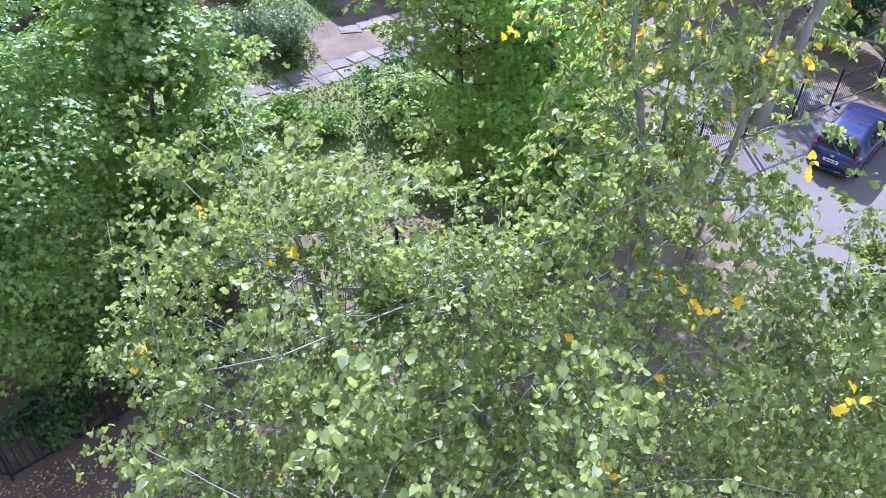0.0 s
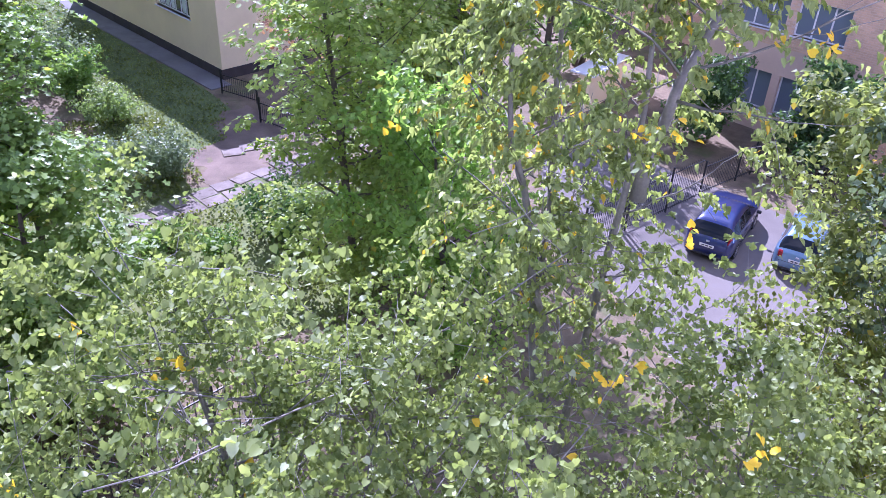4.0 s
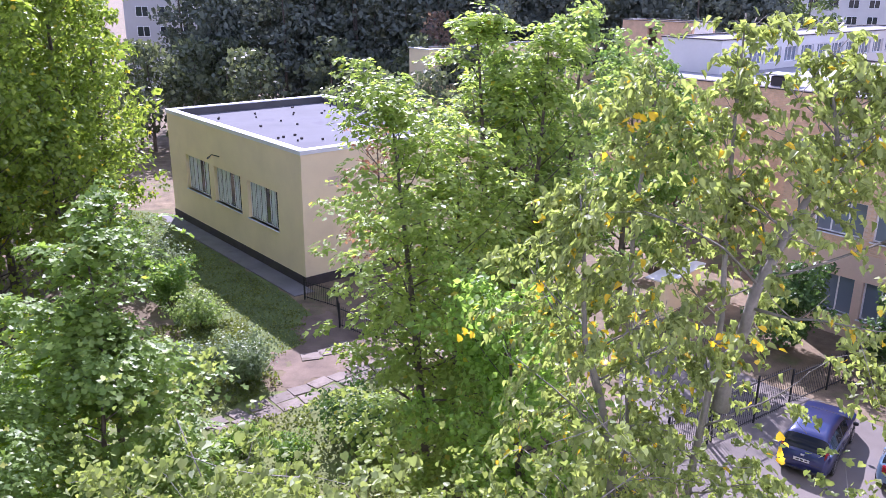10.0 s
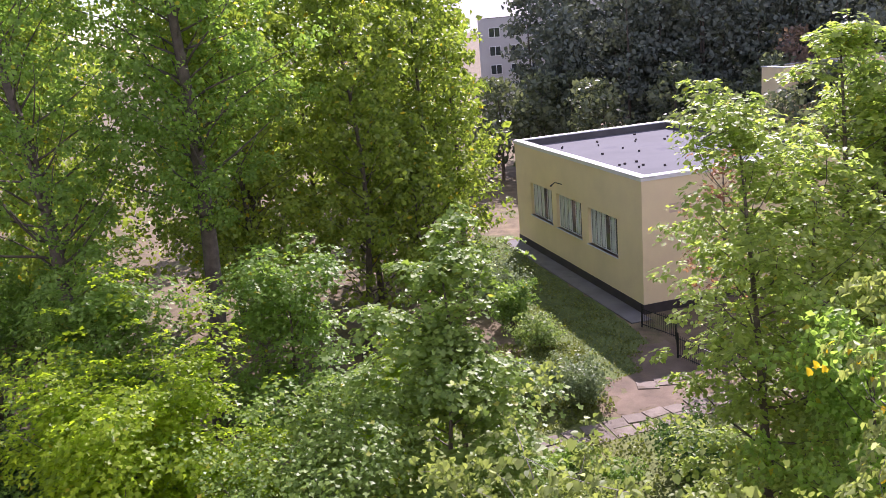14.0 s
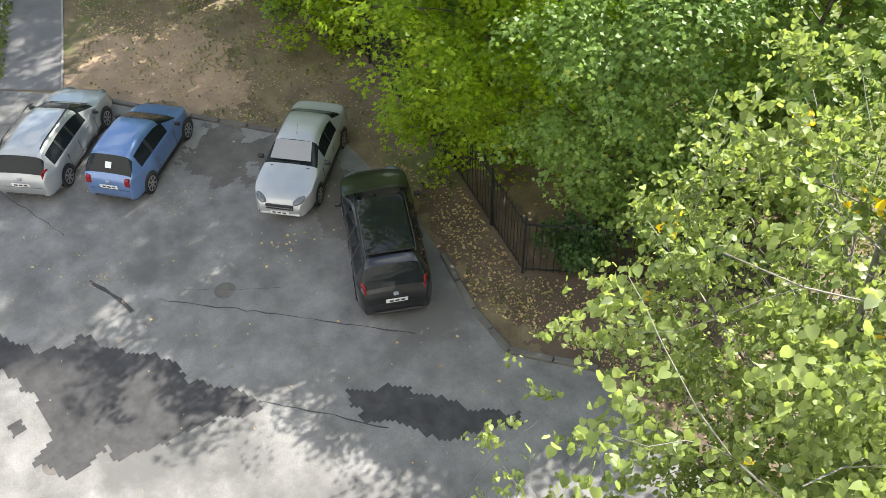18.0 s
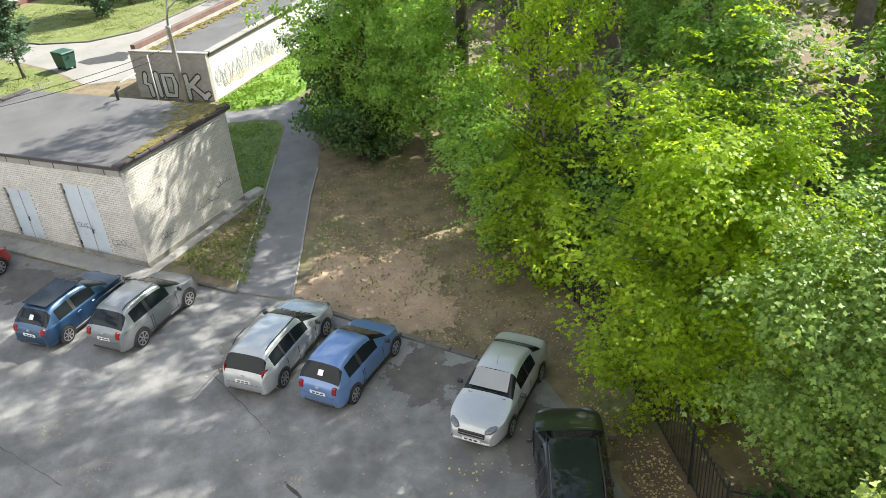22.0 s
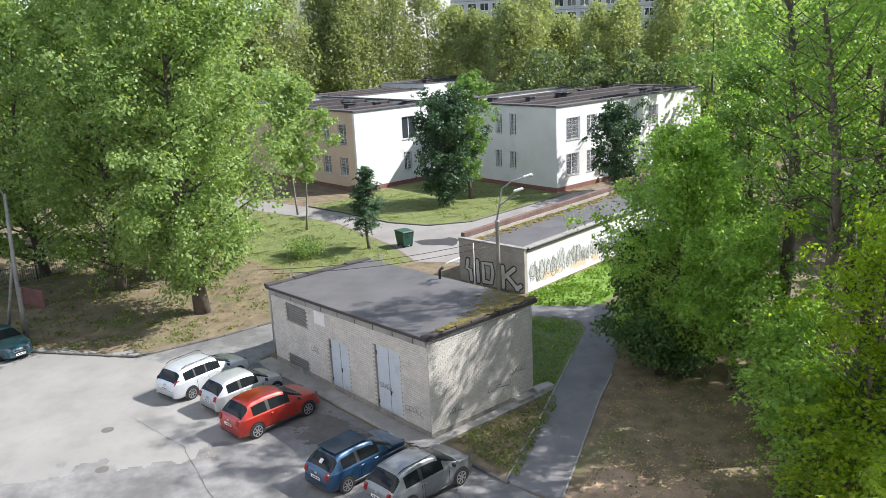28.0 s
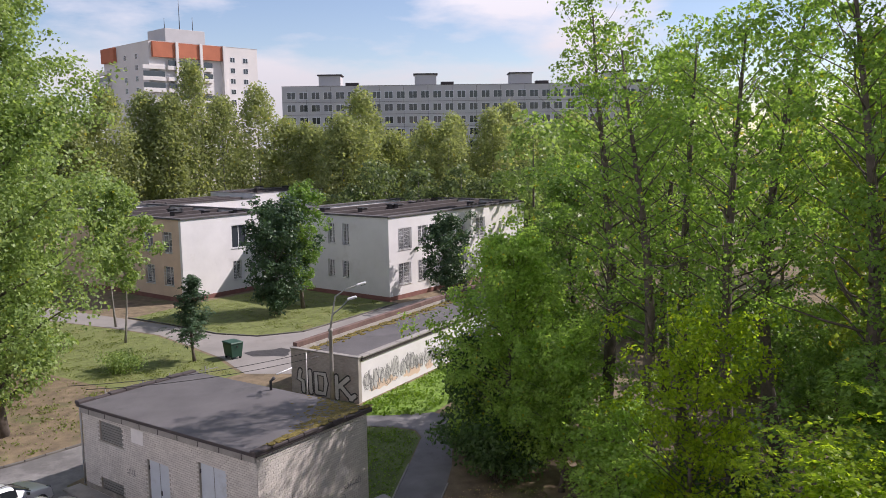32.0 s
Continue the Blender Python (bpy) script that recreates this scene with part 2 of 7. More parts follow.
M_GROUND = surface("soil_grass", (0.19, 0.145, 0.09), 0.95, var=0.42, scale=1.1, fine=20, bump=0.6, bump_dist=0.03, stain=(0.10, 0.115, 0.04), stain_scale=0.3, stain_at=0.54)
M_LAWN = surface("lawn", (0.155, 0.185, 0.055), 0.95, var=0.3, scale=1.2, fine=35, bump=0.8, bump_dist=0.03, stain=(0.17, 0.17, 0.06), stain_scale=0.3)
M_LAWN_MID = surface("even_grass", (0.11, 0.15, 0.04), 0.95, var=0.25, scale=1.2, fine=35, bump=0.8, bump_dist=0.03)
M_LAWN_BRIGHT = surface("lush_grass", (0.16, 0.27, 0.035), 0.95, var=0.3, scale=1.2, fine=35, bump=0.8, bump_dist=0.03)
M_SOIL_PALE = surface("trodden_soil", (0.19, 0.14, 0.105), 0.95, var=0.3, scale=0.9, fine=22, bump=0.6, bump_dist=0.02, stain=(0.14, 0.115, 0.075), stain_scale=0.5)
M_SOIL = surface("bare_soil", (0.125, 0.088, 0.062), 0.95, var=0.3, scale=0.9, fine=22, bump=0.6, bump_dist=0.02, stain=(0.12, 0.1, 0.06), stain_scale=0.5)
M_SOIL_RED = surface("sandy_soil", (0.34, 0.24, 0.165), 0.95, var=0.3, scale=0.9, fine=22, bump=0.6, bump_dist=0.02, stain=(0.2, 0.15, 0.09), stain_scale=0.6, stain_at=0.56)
M_BLIND = surface("pale_blind", (0.62, 0.66, 0.68), 0.7, var=0.05)
M_BITUMEN = surface("bitumen_roof", (0.105, 0.10, 0.102), 0.8, var=0.2, scale=0.5, fine=30, bump=0.4, stain=(0.07, 0.068, 0.07), stain_scale=0.35)
M_RUST = surface("rusty_pipe", (0.16, 0.1, 0.085), 0.8, var=0.3)
M_ROOF_GREY = surface("grey_roof_sheet", (0.155, 0.158, 0.178), 0.9, var=0.12, scale=0.3, fine=20, bump=0.1, spec=0.15, stain=(0.13, 0.13, 0.155), stain_scale=0.3)
M_ROOF_PALE = surface("pale_roof_sheet", (0.33, 0.33, 0.35), 0.9, var=0.1, scale=0.3, fine=20, bump=0.1, spec=0.15)
M_WHITE_WALL = surface("white_plaster", (0.7, 0.69, 0.69), 0.85, var=0.06, scale=0.5, fine=18, bump=0.2, stain=(0.6, 0.585, 0.57), stain_scale=0.35, stain_at=0.58)
M_YELLOW_WALL = surface("yellow_plaster", (0.87, 0.72, 0.46), 0.85, var=0.06, scale=0.4, fine=18, bump=0.25, stain=(0.8, 0.65, 0.41), stain_scale=0.3, stain_at=0.6)
M_ORANGE_WALL = surface("orange_plaster", (0.66, 0.5, 0.38), 0.85, var=0.1, scale=0.5, fine=18)
M_PLINTH = surface("dark_plinth", (0.06, 0.05, 0.05), 0.85, var=0.2)
M_PLINTH_RED = surface("red_plinth", (0.22, 0.10, 0.085), 0.85, var=0.2)
M_BRICK_WHITE = surface("silicate_brick", (0.62, 0.585, 0.54), 0.9, var=0.14, scale=1.4, fine=30, bump=0.3, stain=(0.46, 0.42, 0.37), stain_scale=0.7, stain_at=0.6, per_piece=0.13)
M_BRICK_ORANGE = surface("orange_brick", (0.78, 0.54, 0.36), 0.9, var=0.15, scale=2.0, fine=30, bump=0.3, per_piece=0.16)
M_BRICK_GREY = surface("grey_brick", (0.43, 0.395, 0.375), 0.9, var=0.2, scale=1.4, fine=30, bump=0.3, stain=(0.36, 0.27, 0.25), stain_scale=0.6, stain_at=0.56, per_piece=0.16)
M_MORTAR = surface("mortar", (0.36, 0.335, 0.3), 0.95, var=0.15)
M_COPING = surface("white_coping", (0.75, 0.75, 0.76), 0.4, var=0.05, metal=0.0)
M_DARK_METAL = surface("dark_metal", (0.05, 0.05, 0.055), 0.5, var=0.2, metal=0.3)
M_FENCE = surface("black_fence_paint", (0.018, 0.02, 0.022), 0.5, var=0.3)
M_BLUE_DOOR = surface("pale_blue_paint", (0.5, 0.55, 0.6), 0.6, var=0.08, scale=1.0, fine=25, stain=(0.4, 0.43, 0.46), stain_scale=1.0)
M_GREY_PANEL = surface("grey_panel", (0.2, 0.2, 0.19), 0.7, var=0.1)
M_MOSS = surface("moss", (0.17, 0.135, 0.03), 0.95, var=0.5, scale=4.0, fine=60, bump=1.0, bump_dist=0.04)
M_PVC = surface("white_frame", (0.78, 0.78, 0.8), 0.35, var=0.03, bump=0.0)
M_GLASS = glazing("window_glass", (0.035, 0.042, 0.05))
M_GLASS_BLUE = glazing("blue_window_glass", (0.16, 0.2, 0.25))
M_STEEL = surface("galvanised_pole", (0.36, 0.36, 0.35), 0.5, var=0.15, metal=0.4)
M_GREEN_BIN = surface("green_plastic", (0.02, 0.07, 0.045), 0.5, var=0.15)
M_PANEL_GREY = surface("panel_concrete_grey", (0.52, 0.51, 0.51), 0.85, var=0.07, scale=0.2, fine=4)
M_PANEL_WHITE = surface("panel_concrete_white", (0.66, 0.64, 0.62), 0.85, var=0.06, scale=0.2, fine=4)
M_PANEL_RED = surface("red_brick_band", (0.45, 0.15, 0.08), 0.85, var=0.1, scale=0.4, fine=6)
M_PANEL_PINK = surface("panel_pinkish", (0.62, 0.58, 0.56), 0.85, var=0.06, scale=0.2, fine=4)
M_PAINT_BLACK = surface("spray_black", (0.045, 0.045, 0.048), 0.6, var=0.3)
M_PAINT_GREY = surface("spray_grey", (0.17, 0.17, 0.18), 0.6, var=0.4, scale=3.0)
M_PAINT_SILVER = surface("spray_silver", (0.5, 0.495, 0.485), 0.5, var=0.15)
M_PAINT_PALE = surface("spray_pale", (0.72, 0.7, 0.68), 0.6, var=0.1)


def mesh_of(name, verts, faces, mat, smooth=False):
    me = bpy.data.meshes.new(name)
    me.from_pydata(verts, [], faces)
    if mat:
        me.materials.append(mat)
    if smooth:
        me.polygons.foreach_set("use_smooth", [True] * len(me.polygons))
    me.update()
    return me


def part(name, data, mat=None, parent=None, label="", m=None):
    """Links a bmesh or a mesh as ONE object under a thing."""
    if isinstance(data, bmesh.types.BMesh):
        me = bpy.data.meshes.new(name)
        data.to_mesh(me)
        data.free()
        if mat:
            me.materials.append(mat)
        data = me
    ob = new(name, data)
    if parent:
        ob.parent = parent
    if m is not None:
        ob.matrix_basis = m
    if label:
        ob["label"] = label
    return ob


def empty(name, m, label="", category="", group="", kind=""):
    ob = new(name)
    ob.matrix_basis = m
    return tagged(ob, label, category, group, kind)


def box(bm, x0, y0, z0, x1, y1, z1, bevel=0.0):
    """Adds a box, its edges chamfered."""
    m = Matrix.LocRotScale(((x0 + x1) / 2, (y0 + y1) / 2, (z0 + z1) / 2), None, (abs(x1 - x0), abs(y1 - y0), abs(z1 - z0)))
    vs = bmesh.ops.create_cube(bm, size=1.0, matrix=m)["verts"]
    if bevel:
        bmesh.ops.bevel(bm, geom=list({e for v in vs for e in v.link_edges}), offset=bevel, segments=1, affect="EDGES", profile=0.5)
    return bm


def boxed(*a, bevel=0.0):
    return box(bmesh.new(), *a, bevel=bevel)


def tube_mesh(paths, sides=6):
    """Verts and faces of tapered tubes along lists of (point, radius)."""
    verts, faces = [], []
    for pts in paths:
        n0 = len(verts)
        for i, (p, r) in enumerate(pts):
            a = pts[max(0, i - 1)][0]
            b = pts[min(len(pts) - 1, i + 1)][0]
            d = Vector(b) - Vector(a)
            if d.length < 1e-6:
                d = Vector((0, 0, 1))
            d.normalize()
            u = d.cross(Vector((0.31, 0.95, 0.05))).normalized()
            v = d.cross(u)
            for k in range(sides):
                c, s = math.cos(6.28319 * k / sides), math.sin(6.28319 * k / sides)
                verts.append(tuple(Vector(p) + r * (c * u + s * v)))
        for i in range(len(pts) - 1):
            for k in range(sides):
                k2 = (k + 1) % sides
                faces.append((n0 + i * sides + k, n0 + i * sides + k2, n0 + (i + 1) * sides + k2, n0 + (i + 1) * sides + k))
        e = n0 + (len(pts) - 1) * sides
        faces.append(tuple(e + k for k in range(sides)))
        faces.append(tuple(n0 + k for k in reversed(range(sides))))
    return verts, faces


def tubes(name, paths, mat, parent=None, sides=6, label="", m=None, smooth=True):
    v, f = tube_mesh(paths, sides)
    return part(name, mesh_of(name, v, f, mat, smooth), None, parent, label, m)


def sheet(name, poly, z, mat, label="", category="ground", thick=0.0, kind="structure"):
    """A flat patch of ground with an outline; thick: a slab with sides."""
    bm = bmesh.new()
    vs = [bm.verts.new((x, y, z)) for x, y in poly]
    f = bm.faces.new(vs)
    if f.normal.z < 0:
        f.normal_flip()
    bm.normal_update()
    if thick:
        r = bmesh.ops.extrude_face_region(bm, geom=[f])
        bmesh.ops.translate(bm, verts=[g for g in r["geom"] if isinstance(g, bmesh.types.BMVert)], vec=(0, 0, thick))
        bmesh.ops.recalc_face_normals(bm, faces=bm.faces)
    bmesh.ops.triangulate(bm, faces=[q for q in bm.faces if len(q.verts) > 4])
    return tagged(part(name, bm, mat), label, category, kind=kind)


def rough_outline(poly, amount, step, seed):
    """Breaks up an outline so that its edge is uneven."""
    rg = random.Random(seed)
    out = []
    poly = [q for (x0, y0), (x1, y1) in zip(poly, poly[1:] + poly[:1]) for q in ((0.8 * x0 + 0.2 * x1, 0.8 * y0 + 0.2 * y1), (0.2 * x0 + 0.8 * x1, 0.2 * y0 + 0.8 * y1))]
    for (x0, y0), (x1, y1) in zip(poly, poly[1:] + poly[:1]):
        n = max(1, int(math.hypot(x1 - x0, y1 - y0) / step))
        for i in range(n):
            t = i / n
            out.append((x0 + (x1 - x0) * t + rg.uniform(-amount, amount), y0 + (y1 - y0) * t + rg.uniform(-amount, amount)))
    return out


def along(p, q):
    d = Vector((q[0] - p[0], q[1] - p[1]))
    return d.length, math.degrees(math.atan2(d.y, d.x))


# Ground and roads ----------------------------------------------------------
bm = bmesh.new()
bmesh.ops.create_grid(bm, x_segments=60, y_segments=60, size=1500)
for v in bm.verts:
    far = max(0.0, math.hypot(v.co.x, v.co.y) - 140)
    v.co.z = -min(far * 0.01, 2.0)
tagged(part("ground", bm, M_GROUND), "patchy soil and thin grass under the trees", "ground", kind="structure")

LOT = [(-6.2, 9.5), (-7.8, 8.3), (-9.3, 8.5), (-11.2, 9.1), (-13.0, 9.6), (-16.5, 9.9), (-18.5, 8.5), (-20.9, 6.9), (-24.9, 4.3), (-27.9, 1.5), (-29.4, -0.6), (-38.6, -7.9), (-40.2, -8.6), (-44.2, -5.8), (-48.2, -3.6), (-50.5, -5.6), (-45.9, -8.7), (-43.9, -11.3), (-41.3, -15.5), (-43.1, -22.0), (-46.2, -25.0), (-60.0, -36.0), (-55.0, -48.0), (-25.0, -30.0), (8.0, -2.0), (14.0, 3.5), (10.0, 8.5), (2.0, 9.0)]
sheet("road", LOT, 0.012, M_ASPHALT, "worn grey asphalt of the car park", "road")
sheet("road_2", rough_outline([(11.0, 34.5), (13.8, 32.2), (15.6, 29.4), (18.5, 26.0), (22.0, 21.0), (26.0, 14.0), (22.0, 9.0), (15.0, 9.0), (10.4, 17.0), (9.2, 22.5), (8.6, 26.0), (9.0, 32.0)], 0.15, 1.0, 3), 0.012, M_DRIVE, "pale concrete driveway with worn edges", "road")
WALK = [(-26.6, 2.75), (-25.0, 4.4), (-28.4, 5.8), (-32.9, 7.6), (-35.5, 8.8), (-37.3, 9.5), (-41.5, 10.7), (-44.0, 11.6), (-45.6, 10.6), (-45.8, 8.0), (-46.2, 6.4), (-44.4, 6.2), (-43.8, 7.8), (-43.0, 8.9), (-41.8, 9.0), (-38.3, 7.6), (-34.4, 6.0), (-29.8, 4.1)]
sheet("pavement", WALK, 0.02, M_PAVING, "narrow grey asphalt footpath beside the brick substation", "pavement")
FAR_ROAD = [(-88.0, -19.5), (-79.7, -10.8), (-75.1, -6.3), (-70.6, -2.5), (-68.6, 1.0), (-69.2, 4.9), (-74.1, 10.1), (-78.9, 15.0), (-82.0, 20.0), (-79.5, 22.5), (-72.0, 16.0), (-63.1, 6.0), (-56.4, 3.2), (-57.4, -0.2), (-62.4, -1.9), (-66.8, -4.3), (-71.7, -7.1), (-74.9, -10.3), (-84.0, -21.0)]
sheet("road_3", FAR_ROAD, 0.012, M_FAR_ROAD, "sunlit pale road in front of the white building", "road")
sheet("puddle_stain", rough_outline([(-63.9, -0.3), (-64.0, 3.4), (-61.3, 3.2), (-61.8, 0.8)], 0.25, 0.7, 5), 0.017, M_ASPHALT_WET, "dark damp patch on the road", "stain")
sheet("ground_2", [(-85.5, -5.0), (-91.0, 1.8), (-89.0, 8.4), (-80.4, 13.6), (-79.2, 14.8), (-74.3, 9.9), (-69.4, 4.8), (-68.8, 1.0), (-70.8, -2.3), (-75.3, -6.0), (-80.0, -10.2)], 0.02, M_LAWN, "mown lawn island before the white building", "lawn")
sheet("ground_3", [(-57.4, -0.5), (-62.4, -2.2), (-66.8, -4.6), (-71.7, -7.4), (-74.9, -10.6), (-84.0, -21.3), (-84.0, -30.0), (-66.0, -18.0), (-57.6, -10.1), (-54.0, -6.5)], 0.006, M_LAWN, "sunny lawn beside the road", "lawn")
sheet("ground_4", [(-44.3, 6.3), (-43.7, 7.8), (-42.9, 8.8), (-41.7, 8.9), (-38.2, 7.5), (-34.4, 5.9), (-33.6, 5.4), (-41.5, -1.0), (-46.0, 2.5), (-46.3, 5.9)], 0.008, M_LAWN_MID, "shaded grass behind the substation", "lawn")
sheet("ground_5", [(-44.9, 10.0), (-46.0, 6.5), (-48.3, 6.7), (-58.2, 16.8), (-64.0, 23.0), (-58.0, 22.0)], 0.008, M_LAWN_BRIGHT, "bright green grass along the painted garage wall", "lawn")



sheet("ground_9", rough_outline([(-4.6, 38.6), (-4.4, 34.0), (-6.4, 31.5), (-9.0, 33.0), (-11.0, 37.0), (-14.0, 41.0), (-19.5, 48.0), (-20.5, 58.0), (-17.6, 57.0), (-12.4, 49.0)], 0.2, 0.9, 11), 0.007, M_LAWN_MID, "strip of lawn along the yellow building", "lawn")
sheet("ground_10", rough_outline([(-16.0, 22.0), (-9.0, 19.0), (0.0, 20.0), (4.0, 27.5), (-1.5, 31.4), (-5.0, 29.6), (-7.0, 32.0), (-10.0, 34.0), (-16.0, 36.0)], 0.25, 0.8, 21), 0.004, M_LAWN, "rough dry lawn around the slab path", "lawn")
# Paler copy of the lot asphalt, with bright sun painted into its colour.
M_LOT_SUNLIT = surface("sunlit_lot_asphalt", (0.26, 0.25, 0.235), 0.9, var=0.16, scale=0.5, fine=26, bump=0.4, stain=(0.2, 0.193, 0.185), stain_scale=0.25)
M_GRIME = surface("grimy_brick", (0.27, 0.25, 0.22), 0.95, var=0.35, scale=1.6, fine=30, bump=0.4, stain=(0.15, 0.14, 0.12), stain_scale=1.2)
M_DIRT = surface("dirty_asphalt", (0.125, 0.115, 0.107), 0.95, var=0.3, scale=1.2, fine=40, bump=0.4, stain=(0.16, 0.15, 0.14), stain_scale=0.8)


def splat(name, poly, z, mat, label, seed, amp=0.35, freq=1.1, cell=0.08, category="stain"):
    """A ragged stain: the fine cells of a grid whose depth inside the outline, roughened by noise, is positive."""
    P = np.array(poly, float)
    Q = np.roll(P, -1, axis=0)
    lo, hi = P.min(0) - 2 * amp, P.max(0) + 2 * amp
    xs, ys = np.arange(lo[0], hi[0], cell), np.arange(lo[1], hi[1], cell)
    X, Y = [g.ravel() for g in np.meshgrid(xs, ys)]
    depth = np.full(len(X), 1e9)
    within = np.zeros(len(X), bool)
    for (x0, y0), (x1, y1) in zip(P, Q):
        t = np.clip(((X - x0) * (x1 - x0) + (Y - y0) * (y1 - y0)) / ((x1 - x0) ** 2 + (y1 - y0) ** 2 + 1e-9), 0, 1)
        depth = np.minimum(depth, np.hypot(X - x0 - t * (x1 - x0), Y - y0 - t * (y1 - y0)))
        within ^= ((y0 > Y) != (y1 > Y)) & (X < (x1 - x0) * (Y - y0) / (y1 - y0 + 1e-12) + x0)
    depth = np.where(within, depth, -depth)
    v, f = [], []
    c = cell * 0.5
    for x, y, d in zip(X, Y, depth):
        if d < -1.6 * amp:
            continue
        w = sum(noise.noise((x * freq * k, y * freq * k, seed * 3.7)) / k ** 0.8 for k in (1, 2.3, 5.1))
        if d + amp * w > 0.0:
            k = len(v)
            v += [(x - c, y - c, z), (x + c, y - c, z), (x + c, y + c, z), (x - c, y + c, z)]
            f.append((k, k + 1, k + 2, k + 3))
    return tagged(part(name, mesh_of(name, v, f, mat)), label, category, kind="structure")


# Sheet of the lightened asphalt where the sun falls on the lot.
splat("road_4", [(-31.0, -7.5), (-37.5, -10.5), (-41.5, -15.0), (-43.5, -22.0), (-55.0, -34.0), (-40.0, -36.0), (-29.0, -20.0)], 0.0145, M_LOT_SUNLIT, "paler car park asphalt with sunlight put into its colour", 19, 1.6, 0.35, 0.14, "road")
splat("damp_patch", [(-17.3, -1.4), (-15.2, 0.0), (-14.6, 0.5), (-15.2, 0.8), (-14.2, 1.0), (-12.9, 2.1), (-12.2, 2.3), (-10.7, 3.0), (-9.8, 3.5), (-10.8, 2.0), (-10.8, 1.4), (-11.3, 0.3), (-11.8, 0.1), (-11.6, -0.9), (-12.3, -1.5), (-12.9, -0.7), (-14.1, -0.6), (-16.1, -1.7)], 0.019, M_ASPHALT_WET, "dark wet patch running over the asphalt", 12, 0.3)
splat("damp_patch", [(-9.7, 4.7), (-8.2, 6.1), (-6.4, 7.3), (-6.3, 7.0), (-7.1, 5.7), (-7.8, 5.1), (-8.7, 4.7)], 0.019, M_ASPHALT_WET, "smaller dark wet patch by the kerb", 13, 0.3)
for x, y in ((-13.4, -1.3), (-12.5, -2.4)):
    splat("damp_patch", [(x - 0.2, y - 0.15), (x + 0.2, y - 0.15), (x + 0.2, y + 0.15), (x - 0.2, y + 0.15)], 0.019, M_ASPHALT_WET, "small round wet spot on the asphalt", 14, 0.08, 2.0, 0.04)
splat("dirt_patch", [(-19.2, 5.4), (-17.6, 6.4), (-16.8, 7.9), (-17.4, 9.1), (-18.4, 8.2), (-20.2, 7.1)], 0.017, M_DIRT, "dark damp dirt on the asphalt near the kerb", 15, 0.8)
splat("dirt_patch", [(-16.4, 9.3), (-13.4, 9.2), (-12.7, 8.4), (-13.8, 7.3), (-15.8, 7.8)], 0.016, M_DIRT, "dark dirt along the kerb under the maple", 16, 0.5)
splat("dirt_patch", [(-24.0, 1.6), (-22.2, 1.2), (-21.0, 2.4), (-22.6, 3.4)], 0.016, M_DIRT, "oily patch between parked cars", 17, 0.6)
splat("dirt_patch", [(-38.0, -8.3), (-30.5, -2.3), (-29.4, -1.6), (-31.0, -4.8), (-36.0, -9.2)], 0.016, M_DIRT, "dark stained asphalt before the substation", 18, 0.7, cell=0.08)

splat("ground_6", [(-24.7, 4.5), (-27.0, 5.8), (-26.0, 9.5), (-22.5, 9.8), (-19.5, 8.3), (-21.5, 7.0)], 0.006, M_SOIL_RED, "bare trodden soil beside the footpath", 6, 0.9, 0.8, 0.08, "soil")

splat("ground_7", [(-6.4, 9.8), (-8.0, 8.7), (-9.4, 8.9), (-11.2, 9.5), (-13.4, 10.1), (-12.5, 12.3), (-8.5, 11.6), (-5.5, 14.0), (-3.0, 13.0), (-2.5, 9.6)], 0.006, M_SOIL, "reddish bare soil with fallen leaves inside the kerb", 7, 0.9, 0.8, 0.08, "soil")

splat("ground_8", [(-1.0, 34.6), (-2.5, 36.4), (-4.0, 38.0), (-5.2, 37.4), (-5.0, 35.0), (-5.6, 32.5), (-5.0, 30.0), (-3.0, 31.8), (-1.6, 31.6)], 0.009, M_SOIL_PALE, "trodden earth near the yellow building", 8, 0.9, 0.8, 0.08, "soil")


def crack(pts, seed, wide=0.014):
    rg = random.Random(seed)
    bm = bmesh.new()
    out = []
    for (x0, y0), (x1, y1) in zip(pts, pts[1:]):
        n = max(2, int(math.hypot(x1 - x0, y1 - y0) / 0.25))
        out += [(x0 + (x1 - x0) * i / n + rg.uniform(-0.03, 0.03), y0 + (y1 - y0) * i / n + rg.uniform(-0.03, 0.03)) for i in range(n)]
    prev = None
    for (x0, y0), (x1, y1) in zip(out, out[1:]):
        d = Vector((y0 - y1, x1 - x0)).normalized() * rg.uniform(0.2, 1.0) * wide
        q = [bm.verts.new((x0 + d.x, y0 + d.y, 0.022)), bm.verts.new((x0 - d.x, y0 - d.y, 0.022))]
        if prev:
            bm.faces.new((prev[0], prev[1], q[1], q[0]))
        prev = q
    bmesh.ops.recalc_face_normals(bm, faces=bm.faces)
    tagged(part("asphalt_mark", bm, M_ASPHALT_WET), "dark crack sealed with tar, or skid mark, in the asphalt", "crack", kind="structure")


crack([(-14.7, 2.8), (-12.6, 4.6), (-9.3, 7.3)], 1, 0.02)
crack([(-10.7, 3.0), (-9.1, 4.2), (-7.6, 5.2)], 2, 0.02)
crack([(-14.6, 3.4), (-12.7, 5.7)], 5, 0.008)
# The wide arc is a skid mark, drawn like the cracks.
crack([(-16.5, 1.7), (-15.4, 2.0), (-14.8, 2.1), (-14.2, 2.0)], 6, 0.07)
crack([(-34.0, -13.2), (-31.0, -10.2), (-27.5, -8.4), (-24.0, -6.5), (-19.0, -3.5)], 3)
crack([(-22.0, 1.0), (-18.0, 2.0)], 4)


